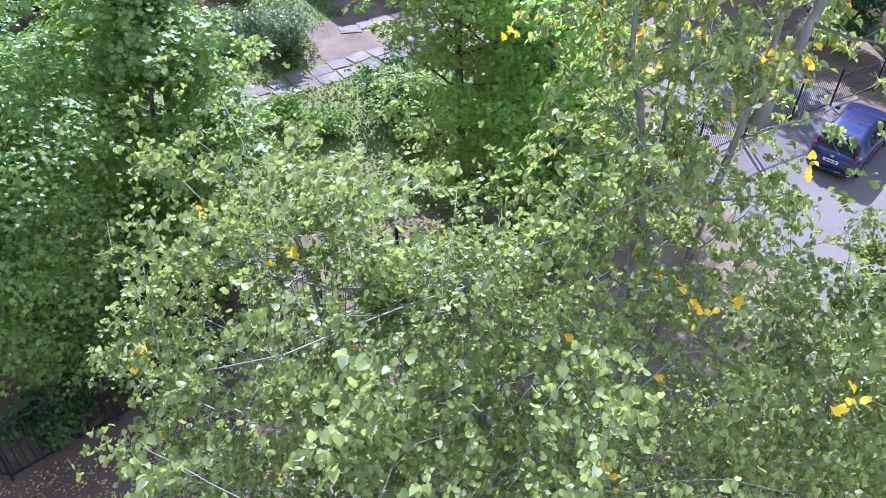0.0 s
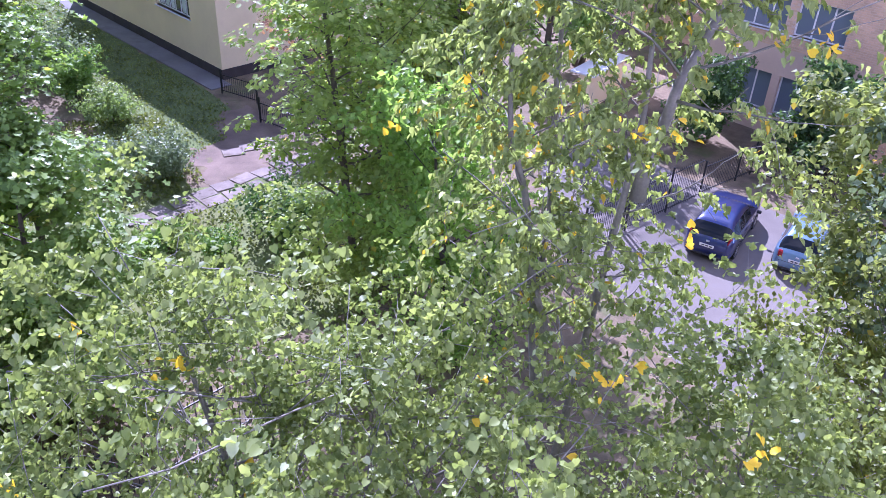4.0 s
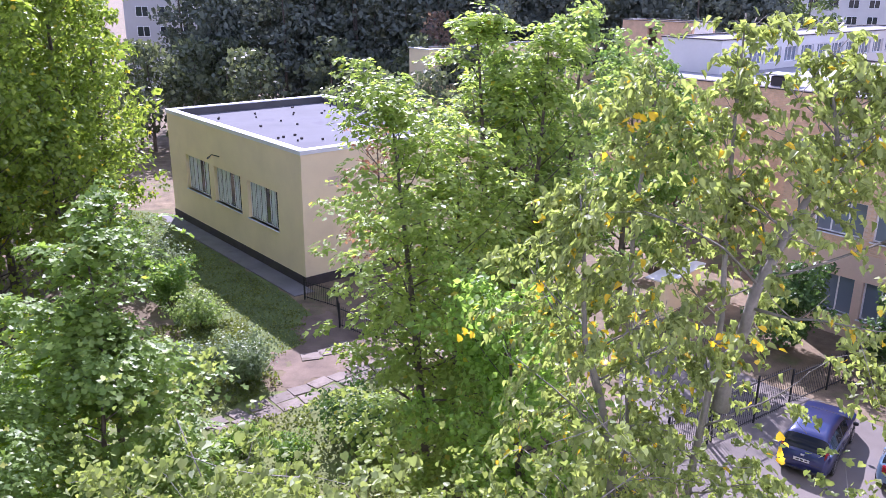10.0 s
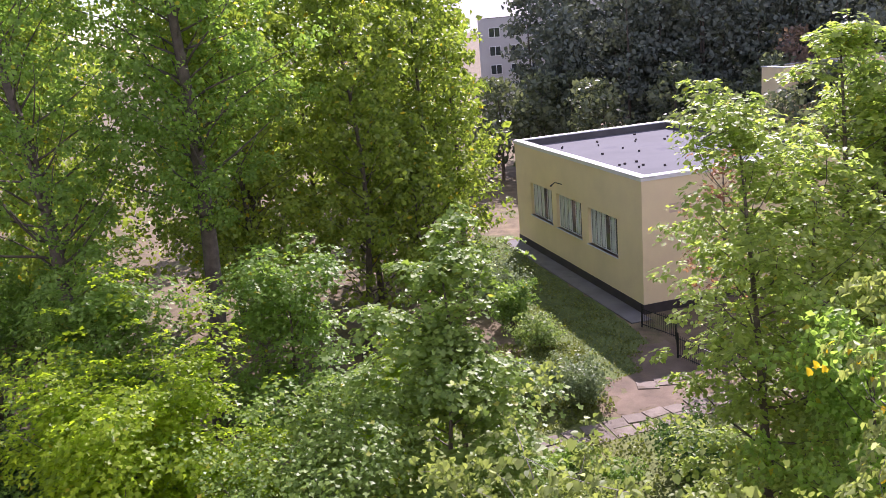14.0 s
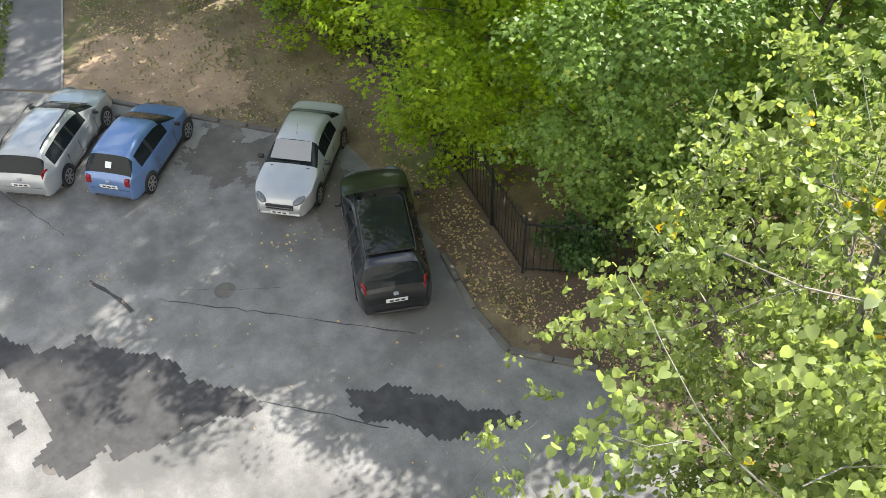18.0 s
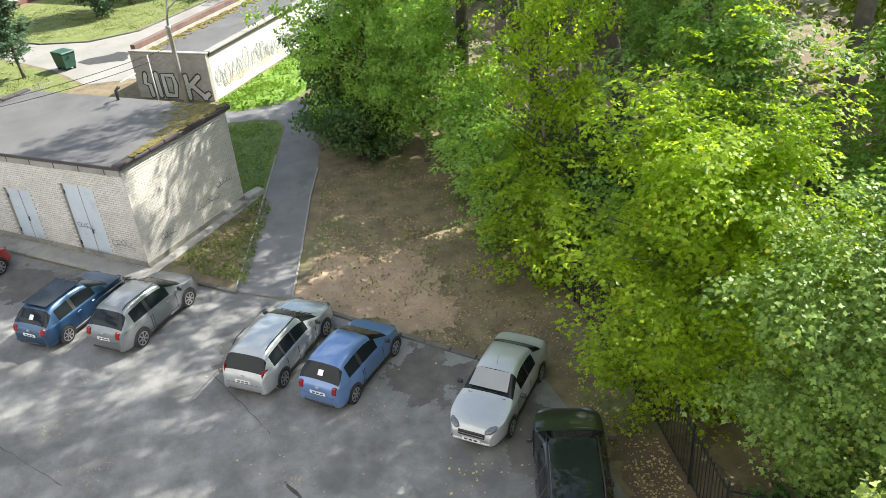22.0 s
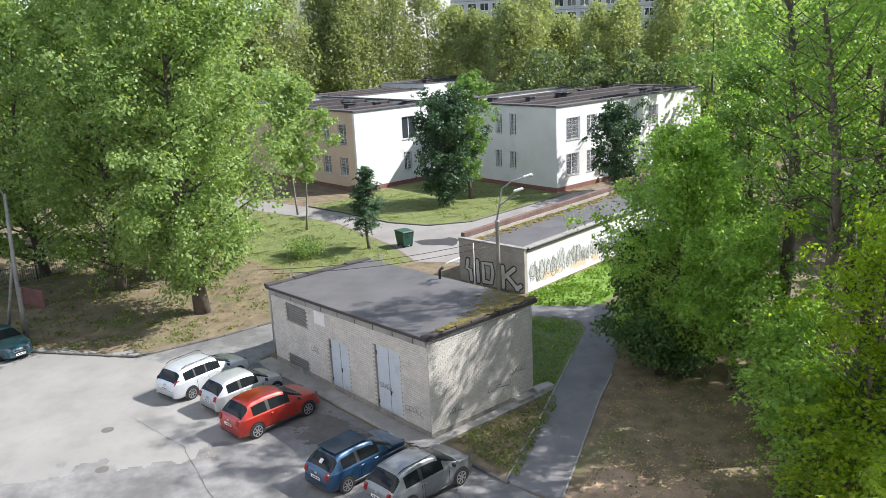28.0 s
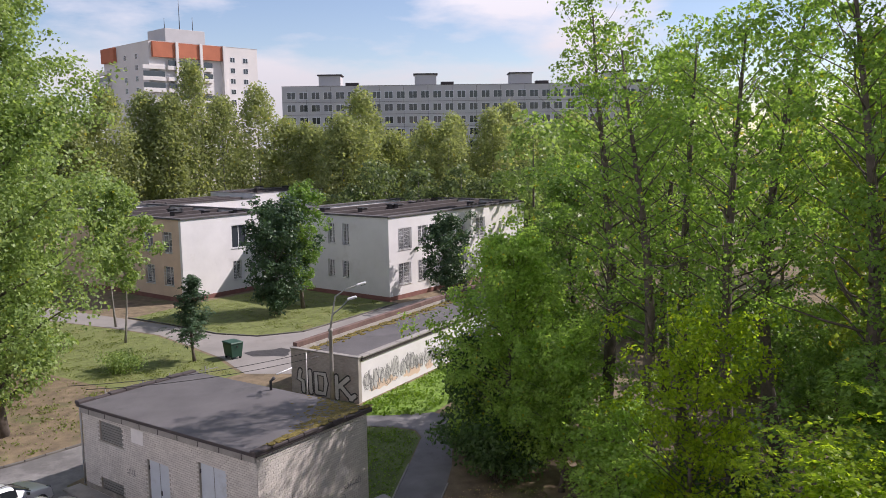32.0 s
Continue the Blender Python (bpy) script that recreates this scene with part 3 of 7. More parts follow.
def kerb(name, pts, z0=0.0, h=0.1, w=0.16, label="weathered concrete kerb along the asphalt"):
    """A kerb of single stones, each a part."""
    root = empty(name, Matrix(), label, "kerb", kind="structure")
    stone = mesh_of("kerb_stone", *box_data(0.97, w, h, 0.02), M_KERB)
    rg = random.Random(len(pts) * 7 + int(pts[0][0]))
    for (x0, y0), (x1, y1) in zip(pts, pts[1:]):
        L, a = along((x0, y0), (x1, y1))
        n = max(1, round(L))
        for i in range(n):
            t = (i + 0.5) / n
            m = pose(x0 + (x1 - x0) * t, y0 + (y1 - y0) * t, z0 + rg.uniform(-0.012, 0.012), 0, rg.uniform(-0.6, 0.6), a + rg.uniform(-1, 1)) @ Matrix.Diagonal((L / n * 0.995, 1, 1, 1))
            part("kerb_stone", stone, None, root, "", m)
    return root


def box_data(lx, ly, lz, c=0.0):
    """Verts and faces of a box on z = 0 with its upper edges chamfered."""
    x, y = lx / 2, ly / 2
    v = [(-x, -y, 0), (x, -y, 0), (x, y, 0), (-x, y, 0), (-x, -y, lz - c), (x, -y, lz - c), (x, y, lz - c), (-x, y, lz - c), (-x + c, -y + c, lz), (x - c, -y + c, lz), (x - c, y - c, lz), (-x + c, y - c, lz)]
    f = [(0, 1, 5, 4), (1, 2, 6, 5), (2, 3, 7, 6), (3, 0, 4, 7), (4, 5, 9, 8), (5, 6, 10, 9), (6, 7, 11, 10), (7, 4, 8, 11), (8, 9, 10, 11)]
    return v, f


kerb("kerb_1", [(-6.1, 9.55), (-7.8, 8.35), (-9.3, 8.55), (-11.2, 9.15)])
kerb("kerb_2", [(-16.6, 10.0), (-18.5, 8.6), (-20.9, 7.0), (-24.9, 4.4)])
kerb("kerb_3", [(-26.5, 2.8), (-28.0, 1.6), (-29.6, -0.7)])
kerb("kerb_4", [(-48.4, -7.0), (-45.9, -8.75), (-44.0, -11.3), (-41.5, -15.5), (-43.3, -22.0), (-46.4, -25.0)])
kerb("kerb_7", [(-80.0, -10.6), (-75.2, -6.1), (-70.7, -2.4), (-68.7, 1.0), (-69.3, 4.8), (-74.2, 10.0), (-79.1, 14.9)], h=0.1, w=0.15)

# slab path: two rows of broken concrete slabs
root = empty("pavement_2", Matrix(), "path of cracked pale concrete slabs in two rows", "path", kind="structure")
slab_meshes = [mesh_of("slab", *box_data(a, b, 0.05, 0.015), M_SLAB) for a, b in ((0.93, 0.72), (0.9, 0.7), (0.6, 0.72), (0.95, 0.66))]
rg = random.Random(21)
px, py, pa = -7.0, 27.2, 40.0
d0 = Vector((math.cos(radians(pa)), math.sin(radians(pa))))
s0 = Vector((-d0.y, d0.x))
for i in range(13):
    for j in (-1, 1):
        c = Vector((px, py)) + d0 * (i * 0.97) + s0 * (j * 0.38) + Vector((rg.uniform(-0.05, 0.05), rg.uniform(-0.05, 0.05)))
        part("slab", rg.choice(slab_meshes), None, root, "", pose(c.x, c.y, rg.uniform(-0.03, 0.01), rg.uniform(-2.5, 2.5), rg.uniform(-2.5, 2.5), pa + rg.uniform(-8, 8)))
for x, y, a in ((-3.5, 33.6, 20), (-3.0, 34.2, 32), (-4.2, 33.1, 15)):
    part("slab", slab_meshes[0], None, root, "", pose(x, y, 0.0, 0, 0, a))

# low edging along the footpath
edging = empty("kerb_5", Matrix(), "narrow pale concrete edging of the footpath", "kerb", kind="structure")
edge_stone = {}
for side in ([(-26.6, 2.7), (-29.8, 4.05), (-34.4, 5.95), (-38.3, 7.55)], [(-25.0, 4.45), (-28.4, 5.85), (-32.9, 7.65), (-35.5, 8.85)]):
    for p, q in zip(side, side[1:]):
        L, a = along(p, q)
        n = max(1, round(L))
        key = round(L / n, 2)
        if key not in edge_stone:
            edge_stone[key] = mesh_of("kerb_stone", *box_data(key - 0.02, 0.07, 0.1, 0.01), M_CONCRETE)
        for k in range(n):
            part("kerb_stone", edge_stone[key], None, edging, "", pose(p[0] + (q[0] - p[0]) * (k + 0.5) / n, p[1] + (q[1] - p[1]) * (k + 0.5) / n, -0.04, 0, 0, a))


# Buildings -----------------------------------------------------------------
def wall_data(L, H, holes, th):
    """A wall from x 0 to L and z 0 to H, outer face at y 0, inner at y th, with square openings (x0, z0, x1, z1) through it."""
    xs = sorted({0.0, L, *[h[0] for h in holes], *[h[2] for h in holes]})
    zs = sorted({0.0, H, *[h[1] for h in holes], *[h[3] for h in holes]})
    v, f, idx = [], [], {}

    def vert(x, y, z):
        k = (round(x, 4), round(y, 4), round(z, 4))
        if k not in idx:
            idx[k] = len(v)
            v.append((x, y, z))
        return idx[k]

    for x0, x1 in zip(xs, xs[1:]):
        for z0, z1 in zip(zs, zs[1:]):
            cx, cz = (x0 + x1) / 2, (z0 + z1) / 2
            if any(h[0] < cx < h[2] and h[1] < cz < h[3] for h in holes):
                continue
            f.append((vert(x0, 0, z0), vert(x1, 0, z0), vert(x1, 0, z1), vert(x0, 0, z1)))
            f.append((vert(x1, th, z0), vert(x0, th, z0), vert(x0, th, z1), vert(x1, th, z1)))
    for x0, z0, x1, z1 in [*holes]:
        f += [(vert(x0, 0, z0), vert(x0, 0, z1), vert(x0, th, z1), vert(x0, th, z0)), (vert(x1, 0, z1), vert(x1, 0, z0), vert(x1, th, z0), vert(x1, th, z1)),
              (vert(x0, 0, z1), vert(x1, 0, z1), vert(x1, th, z1), vert(x0, th, z1)), (vert(x1, 0, z0), vert(x0, 0, z0), vert(x0, th, z0), vert(x1, th, z0))]
    f += [(vert(0, 0, H), vert(L, 0, H), vert(L, th, H), vert(0, th, H)), (vert(0, 0, 0), vert(0, 0, H), vert(0, th, H), vert(0, th, 0)), (vert(L, 0, H), vert(L, 0, 0), vert(L, th, 0), vert(L, th, H))]
    return v, f


def window(parent, m, w, h, cols=2, frame_mat=None, glass=None, sill=True, bars=False, rows=1, th=0.25, label=""):
    """A window in an opening w by h whose lower left outer corner is at m; frame > panes, sill, grille."""
    frame_mat = frame_mat or M_PVC
    glass = glass or M_GLASS
    t = 0.07
    y0, y1 = th * 0.5, th * 0.5 + 0.07
    cw = (w - t) / cols
    rh = (h - t) / rows
    panes = [(i * cw + t, j * rh + t, (i + 1) * cw, (j + 1) * rh) for i in range(cols) for j in range(rows)]
    frame_v, frame_f = wall_data(w, h, panes, 0.07)
    bm = mesh_of("window", [(x, y + y0, z) for x, y, z in frame_v], frame_f, frame_mat)
    fr = part("window", bm, None, parent, label, m)
    pane = mesh_of("pane", [(0, 0, 0), (cw - t, 0, 0), (cw - t, 0, h - 2 * t), (0, 0, h - 2 * t)], [(0, 1, 2, 3)], glass)
    for i in range(cols):
        part("pane", pane, None, fr, "", Matrix.Translation((i * cw + t, y0 + 0.03, t)))
    if sill:
        part("window_sill", boxed(-0.06, -0.08, -0.05, w + 0.06, th * 0.5, 0.0), M_COPING, fr)
    if bars:
        bb = bmesh.new()
        n = max(3, int(w / 0.16))
        for i in range(n + 1):
            box(bb, w * i / n - 0.011, -0.03, 0.02, w * i / n + 0.011, -0.008, h - 0.02)
        for j in range(1, 6):
            box(bb, 0, -0.034, h * j / 6 - 0.011, w, -0.03, h * j / 6 + 0.011)
        part("grille", bb, M_PVC, fr, "white welded window grille")
    return fr


def block(root, L, D, H, mats, holes, th=0.35, roof=None, parapet=0.35, plinth=None, coping=None, roof_z=None):
    """Four walls with openings, a sunk flat roof, coping and plinth, as parts of root. mats and holes go by side."""
    turns = {"front": pose(0, 0, 0), "right": pose(L, 0, 0, 0, 0, 90), "back": pose(L, D, 0, 0, 0, 180), "left": pose(0, D, 0, 0, 0, -90)}
    size = {"front": L, "right": D, "back": L, "left": D}
    for side, m in turns.items():
        inset = 0.0 if side in ("front", "back") else th
        part("wall", mesh_of("wall", *wall_data(size[side] - 2 * inset, H, [(a - inset, b, c - inset, d) for a, b, c, d in holes.get(side, [])], th), mats.get(side, mats["all"])), None, root, "", m @ Matrix.Translation((inset, 0, 0)))
    rz = H - parapet if roof_z is None else roof_z
    part("roof", boxed(th + 0.003, th + 0.003, rz - 0.25, L - th - 0.003, D - th - 0.003, rz), roof or M_BITUMEN, root)
    if coping:
        bm = bmesh.new()
        o, i = 0.07, th + 0.05
        box(bm, -o, -o, H, L + o, i, H + 0.07, 0.01)
        box(bm, -o, D - i, H, L + o, D + o, H + 0.07, 0.01)
        box(bm, -o, i, H, i, D - i, H + 0.07, 0.01)
        box(bm, L - i, i, H, L + o, D - i, H + 0.07, 0.01)
        part("coping", bm, coping, root)
    if plinth:
        bm = bmesh.new()
        hp, pm = plinth
        e = 0.03
        box(bm, -e, -e, 0, L + e, 0.0, hp)
        box(bm, -e, D, 0, L + e, D + e, hp)
        box(bm, -e, 0, 0, 0.0, D, hp)
        box(bm, L, 0, 0, L + e, D, hp)
        part("plinth", bm, pm, root)
    return turns


def brickwork(root, m, L, H, holes, mat, near=None, bl=0.26, bh=0.1, joint=0.018, seed=0):
    """A skin of single bricks before a wall: those in the stretch near=(x0, z0, x1, z1) are objects of their own, the rest one mesh."""
    rg = random.Random(seed)
    v, f = [], []
    shared = {}
    count = 0
    for r in range(int(H / bh)):
        z = r * bh
        x = -(r % 2) * bl / 2
        while x < L - 0.02:
            a, b = max(x, 0.0), min(x + bl, L)
            x += bl
            if b - a < 0.05:
                continue
            cx, cz = (a + b) / 2, z + bh / 2
            if any(h[0] - 0.06 < cx < h[2] + 0.06 and h[1] - 0.03 < cz < h[3] + 0.03 for h in holes):
                continue
            p = 0.012 + rg.uniform(-0.003, 0.004)
            l, h = b - a - joint, bh - joint
            if near and near[0] < cx < near[2] and near[1] < cz < near[3] and count < 300:
                key = round(l, 2)
                if key not in shared:
                    shared[key] = mesh_of("brick", [(0, 0.002, 0), (l, 0.002, 0), (l, 0.002, h), (0, 0.002, h), (0.003, -0.013, 0.003), (l - 0.003, -0.013, 0.003), (l - 0.003, -0.013, h - 0.003), (0.003, -0.013, h - 0.003)],
                                          [(4, 5, 6, 7), (0, 1, 5, 4), (1, 2, 6, 5), (2, 3, 7, 6), (3, 0, 4, 7)], mat)
                part("brick", shared[key], None, root, "", m @ Matrix.Translation((a, rg.uniform(-0.003, 0.002), z)))
                count += 1
                continue
            k = len(v)
            v += [(a, 0.0, z), (a + l, 0.0, z), (a + l, 0.0, z + h), (a, 0.0, z + h), (a, -p, z), (a + l, -p, z), (a + l, -p, z + h), (a, -p, z + h)]
            f += [(k + 4, k + 5, k + 6, k + 7), (k, k + 1, k + 5, k + 4), (k + 1, k + 2, k + 6, k + 5), (k + 2, k + 3, k + 7, k + 6), (k + 3, k, k + 4, k + 7)]
    ob = part("bricks", mesh_of("bricks", v, f, mat), None, root, "courses of brick", m)
    ob["kind"] = "stuff"


# brick substation in the car park
HUT_L, HUT_D, HUT_H = 12.3, 6.1, 3.95
hut = empty("substation", pose(-39.74, -7.6, 0, 0, 0, 38.9), "low white-brick substation with pale blue doors and bitumen roof", "building")
hx = lambda a: HUT_L - a
hut_holes = [(hx(3.6), 0.15, hx(1.85), 3.3), (hx(7.2), 0.12, hx(5.65), 2.6), (hx(10.85), 2.65, hx(9.0), 3.6), (hx(11.0), 0.1, hx(9.2), 0.85)]
turns = block(hut, HUT_L, HUT_D, HUT_H, {"all": M_MORTAR}, {"front": hut_holes}, 0.3, parapet=0.1)
def slab_roof():
    bm = bmesh.new()
    box(bm, -0.2, -0.16, 0, HUT_L + 0.14, HUT_D + 0.2, 0.16, 0.02)
    for v in bm.verts:
        v.co.z += HUT_H + 0.02 + 0.03 * v.co.x + 0.0 * v.co.y
    return bm
part("roof_slab", slab_roof(), M_BITUMEN, hut, "grey bitumen roof slab with a rough overhanging edge")
bm = bmesh.new()
box(bm, -0.214, -0.174, 0.03, HUT_L + 0.154, HUT_D + 0.214, 0.15, 0.01)
for v in bm.verts:
    v.co.z += HUT_H + 0.02 + 0.03 * v.co.x
part("roof_edge", bm, M_PLINTH, hut, "dark bitumen turned over the roof edge")
rg = random.Random(15)
for x0, x1 in ((-0.24, 0.1), (HUT_L - 0.16, HUT_L + 0.19)):  # uneven rolls of bitumen on both short edges
    bm = bmesh.new()
    for k in range(8):
        y0 = -0.2 + (HUT_D + 0.42) * k / 8
        h = rg.uniform(0.1, 0.17)
        z0 = HUT_H + 0.15 + 0.03 * x0
        box(bm, x0 + rg.uniform(-0.02, 0.02), y0, z0, x1 + rg.uniform(-0.02, 0.02), y0 + (HUT_D + 0.42) / 8 - 0.01, z0 + h, 0.03)
    part("roof_rim", bm, M_PLINTH, hut, "raised uneven bitumen rim")
bm = boxed(0.0, 0.0, HUT_H + 0.001, HUT_L, 0.3, HUT_H + 0.02)
for v in bm.verts:
    if v.co.z > HUT_H + 0.01:
        v.co.z += 0.03 * v.co.x
part("wall_head", bm, M_MORTAR, hut, "wall rising with the sloping roof")
rg = random.Random(5)
bm = bmesh.new()
for k in range(900):
    y = (HUT_D + 0.2) * rg.uniform(0.02, 1.0) ** 0.6
    x = HUT_L + 0.1 - abs(rg.gauss(0, 0.18 + 0.25 * max(0.0, y - 1.5)))
    s = rg.uniform(0.03, 0.14)
    bmesh.ops.create_icosphere(bm, subdivisions=1, radius=1.0, matrix=Matrix.LocRotScale((x, y, HUT_H + (0.3 if x > HUT_L - 0.16 else 0.175) + 0.03 * x), None, (s, s * rg.uniform(0.7, 1.4), rg.uniform(0.01, 0.035))))
tagged(part("moss", bm, M_MOSS, hut, "brown-green moss on the roof corner"), kind="stuff")
for (x0, z0, x1, z1), nm in zip(hut_holes, ("door", "door", "vent_panel", "vent_panel")):
    w, h = x1 - x0, z1 - z0
    if nm == "door":
        d = part("door", boxed(0.02, 0.08, 0.0, w - 0.02, 0.13, h - 0.03, bevel=0.01), M_BLUE_DOOR, hut, "pale blue sheet-metal door", Matrix.Translation((x0, 0, z0)))
        part("leaf_joint", boxed(w / 2 - 0.01, 0.07, 0.02, w / 2 + 0.01, 0.08, h - 0.05), M_GREY_PANEL, d)
        part("handle", boxed(w / 2 + 0.06, 0.03, 1.0, w / 2 + 0.09, 0.08, 1.2), M_DARK_METAL, d)
        for z in (0.35, h - 0.5):
            part("hinge", boxed(0.0, 0.05, z, 0.05, 0.08, z + 0.18), M_DARK_METAL, d)
    else:
        p = part(nm, boxed(0.0, 0.1, 0.0, w, 0.14, h), M_GREY_PANEL, hut, "dark louvred ventilation panel", Matrix.Translation((x0, 0, z0)))
        for k in range(int(h / 0.12)):
            part("slat", boxed(0.03, 0.06, 0.03 + 0.12 * k, w - 0.03, 0.1, 0.09 + 0.12 * k), M_GREY_PANEL, p)
part("pale_patch", boxed(HUT_L - 8.3, -0.022, 3.1, HUT_L - 7.4, -0.0165, 3.75), M_PAINT_PALE, hut)
bm = boxed(0.0, -0.09, HUT_H - 0.24, HUT_L - 0.02, -0.022, HUT_H + 0.018)
for v in bm.verts:
    v.co.z += 0.03 * v.co.x
part("cornice", bm, M_CONCRETE, hut, "grey concrete cornice under the roof edge")
for k in range(9):
    x = 0.7 + 1.35 * k
    part("cornice_joint", boxed(x, -0.095, HUT_H - 0.235 + 0.03 * x, x + 0.05, -0.0905, HUT_H + 0.01 + 0.03 * x), M_PLINTH, hut)
part("wall_foot", boxed(0.0, -0.026, 0.1, HUT_L, -0.018, 0.36), M_GRIME, hut, "grimy damp foot of the brick wall")
part("wall_foot", boxed(0.0, -0.026, 0.08, HUT_D, -0.018, 0.28), M_GRIME, hut, "grimy damp foot of the brick wall", turns["right"])
part("concrete_apron", boxed(-0.6, -0.9, 0.0, HUT_L + 0.2, -0.02, 0.1, bevel=0.02), M_CONCRETE, hut)
part("concrete_apron", boxed(HUT_L + 0.02, -0.9, 0.0, HUT_L + 0.5, HUT_D + 0.4, 0.08, bevel=0.02), M_CONCRETE, hut)
tubes("downpipe", [[((-0.05, -0.06, 0.2), 0.05), ((-0.05, -0.06, HUT_H), 0.05)]], M_STEEL, hut)
brickwork(hut, pose(0, 0, 0), HUT_L, HUT_H + 0.36, hut_holes + [(c * 0.5, HUT_H - 0.06 + 0.015 * c, c * 0.5 + 0.5, 9.0) for c in range(26)], M_BRICK_WHITE, (HUT_L - 1.8, 1.0, HUT_L, 2.4), seed=1)
brickwork(hut, turns["right"], HUT_D, HUT_H + 0.37, [], M_BRICK_WHITE, (0.0, 1.0, 3.0, 2.3), seed=2)
brickwork(hut, turns["left"], HUT_D, HUT_H, [], M_BRICK_WHITE, seed=3)
for x, y, a in ((-33.3, 4.3, 128), (-34.2, 5.35, 120)):
    tagged(part("concrete_block", boxed(-0.5, -0.25, 0, 0.5, 0.25, 0.28, bevel=0.04), M_CONCRETE, None, "", pose(x, y, 0, 0, 0, a)), "broken concrete block lying by the substation wall", "concrete block", "blocks by the substation")

def scribble(root, m, x, z, w, seed, mat, name="scribble"):
    """A small unreadable tag: a few looping strokes."""
    rs = random.Random(seed)
    bm = bmesh.new()
    for k in range(5):
        cx = x + w * (k + 0.5) / 5
        ribbon(bm, curl(cx, z + rs.uniform(-0.05, 0.05), w * rs.uniform(0.06, 0.14), rs.uniform(0.06, 0.16), rs.uniform(0, 180), rs.uniform(260, 480), 10), 0.022, -0.0245 - 0.0005 * k)
    ribbon(bm, [(x, z - 0.1), (x + w * 0.5, z - 0.04), (x + w, z - 0.12)], 0.022, -0.0275)
    tagged(part(name, bm, mat, root, "small dark sprayed scribble", m), kind="stuff")


# row of garages with a painted wall
GAR_W, GAR_L, GAR_H = 5.4, 26.0, 2.85
gar = empty("garage_row", pose(-52.3, 2.75, 0, 0, 0, 45.0), "long low garage of white brick, sprayed with graffiti", "building")
turns = block(gar, GAR_W, GAR_L, GAR_H, {"all": M_MORTAR, "right": M_WHITE_WALL}, {}, 0.3, parapet=0.25)
part("parapet", boxed(-0.05, -0.06, GAR_H, GAR_W + 0.06, 0.3, GAR_H + 0.1, bevel=0.02), M_CONCRETE, gar)
part("parapet", boxed(-0.08, 0.3, GAR_H, 0.25, GAR_L, GAR_H + 0.35, bevel=0.02), M_RUST, gar, "dark stained side parapet")
part("parapet", boxed(GAR_W - 0.3, 0.3, GAR_H, GAR_W + 0.16, GAR_L, GAR_H + 0.12, bevel=0.02), M_CONCRETE, gar, "broken pale concrete roof edge")
# Dark box that paints the shadow cast under the roof lip.
part("shadow_strip", boxed(GAR_W + 0.003, 0.3, GAR_H - 0.2, GAR_W + 0.08, GAR_L, GAR_H - 0.003, bevel=0.01), M_PLINTH, gar, "dark band painting the shadow under the roof edge")
rg = random.Random(6)
bm = bmesh.new()
for k in range(420):
    s = rg.uniform(0.06, 0.22)
    bmesh.ops.create_icosphere(bm, subdivisions=1, radius=1.0, matrix=Matrix.LocRotScale((0.3 + abs(rg.gauss(0, 0.4)), rg.uniform(0.4, GAR_L - 0.4), GAR_H - 0.24), None, (s, s * rg.uniform(0.8, 1.8), rg.uniform(0.03, 0.1))))
tagged(part("moss", bm, M_MOSS, gar, "moss growing along the parapet"), kind="stuff")
brickwork(gar, pose(0, 0, 0), GAR_W, GAR_H, [], M_BRICK_GREY, (0, 1.2, 5.4, 1.9), seed=4)


def ribbon(bm, pts, w, y):
    prev = None
    for i, (x, z) in enumerate(pts):
        x0, z0 = pts[max(0, i - 1)]
        x1, z1 = pts[min(len(pts) - 1, i + 1)]
        d = Vector((x1 - x0, z1 - z0)).normalized()
        n = Vector((-d.y, d.x)) * w / 2
        q = [bm.verts.new((x + n.x, y, z + n.y)), bm.verts.new((x - n.x, y, z - n.y))]
        if prev:
            bm.faces.new((prev[0], prev[1], q[1], q[0]))
        prev = q


def curl(cx, cz, rx, rz, a0, a1, n=18):
    return [(cx + rx * math.cos(radians(a0 + (a1 - a0) * i / n)), cz + rz * math.sin(radians(a0 + (a1 - a0) * i / n))) for i in range(n + 1)]


# big sprayed figures on the end wall: pale letters with a bold black outline
ends = [[(0.75, 1.5), (0.62, 0.95), (0.95, 0.85), (1.0, 0.2)], [(1.6, 0.2), (1.55, 1.55)], [(2.05, 0.25), (2.02, 1.5), (2.75, 1.5), (2.85, 0.95), (2.7, 0.25), (2.05, 0.25)], [(3.7, 0.15), (3.68, 1.5)], [(3.75, 0.8), (4.6, 1.5)], [(4.05, 0.9), (4.85, 0.2)], [(4.75, 0.2), (5.1, 0.45)]]
for w, mat, y, nm in ((0.46, M_PAINT_BLACK, -0.0215, "sprayed_outline"), (0.26, M_PAINT_SILVER, -0.0265, "sprayed_fill")):
    bm = bmesh.new()
    for k, st in enumerate(ends):
        ribbon(bm, st, w, y - 0.0006 * k)
        for x, z in (st[0], st[-1]):
            ribbon(bm, curl(x, z, w * 0.26, w * 0.26, 0, 360, 8), w * 0.5, y - 0.0006 * k - 0.0003)
    tagged(part(nm, bm, mat, gar, "bold pale graffiti letters outlined in black"), kind="stuff")
rg = random.Random(9)


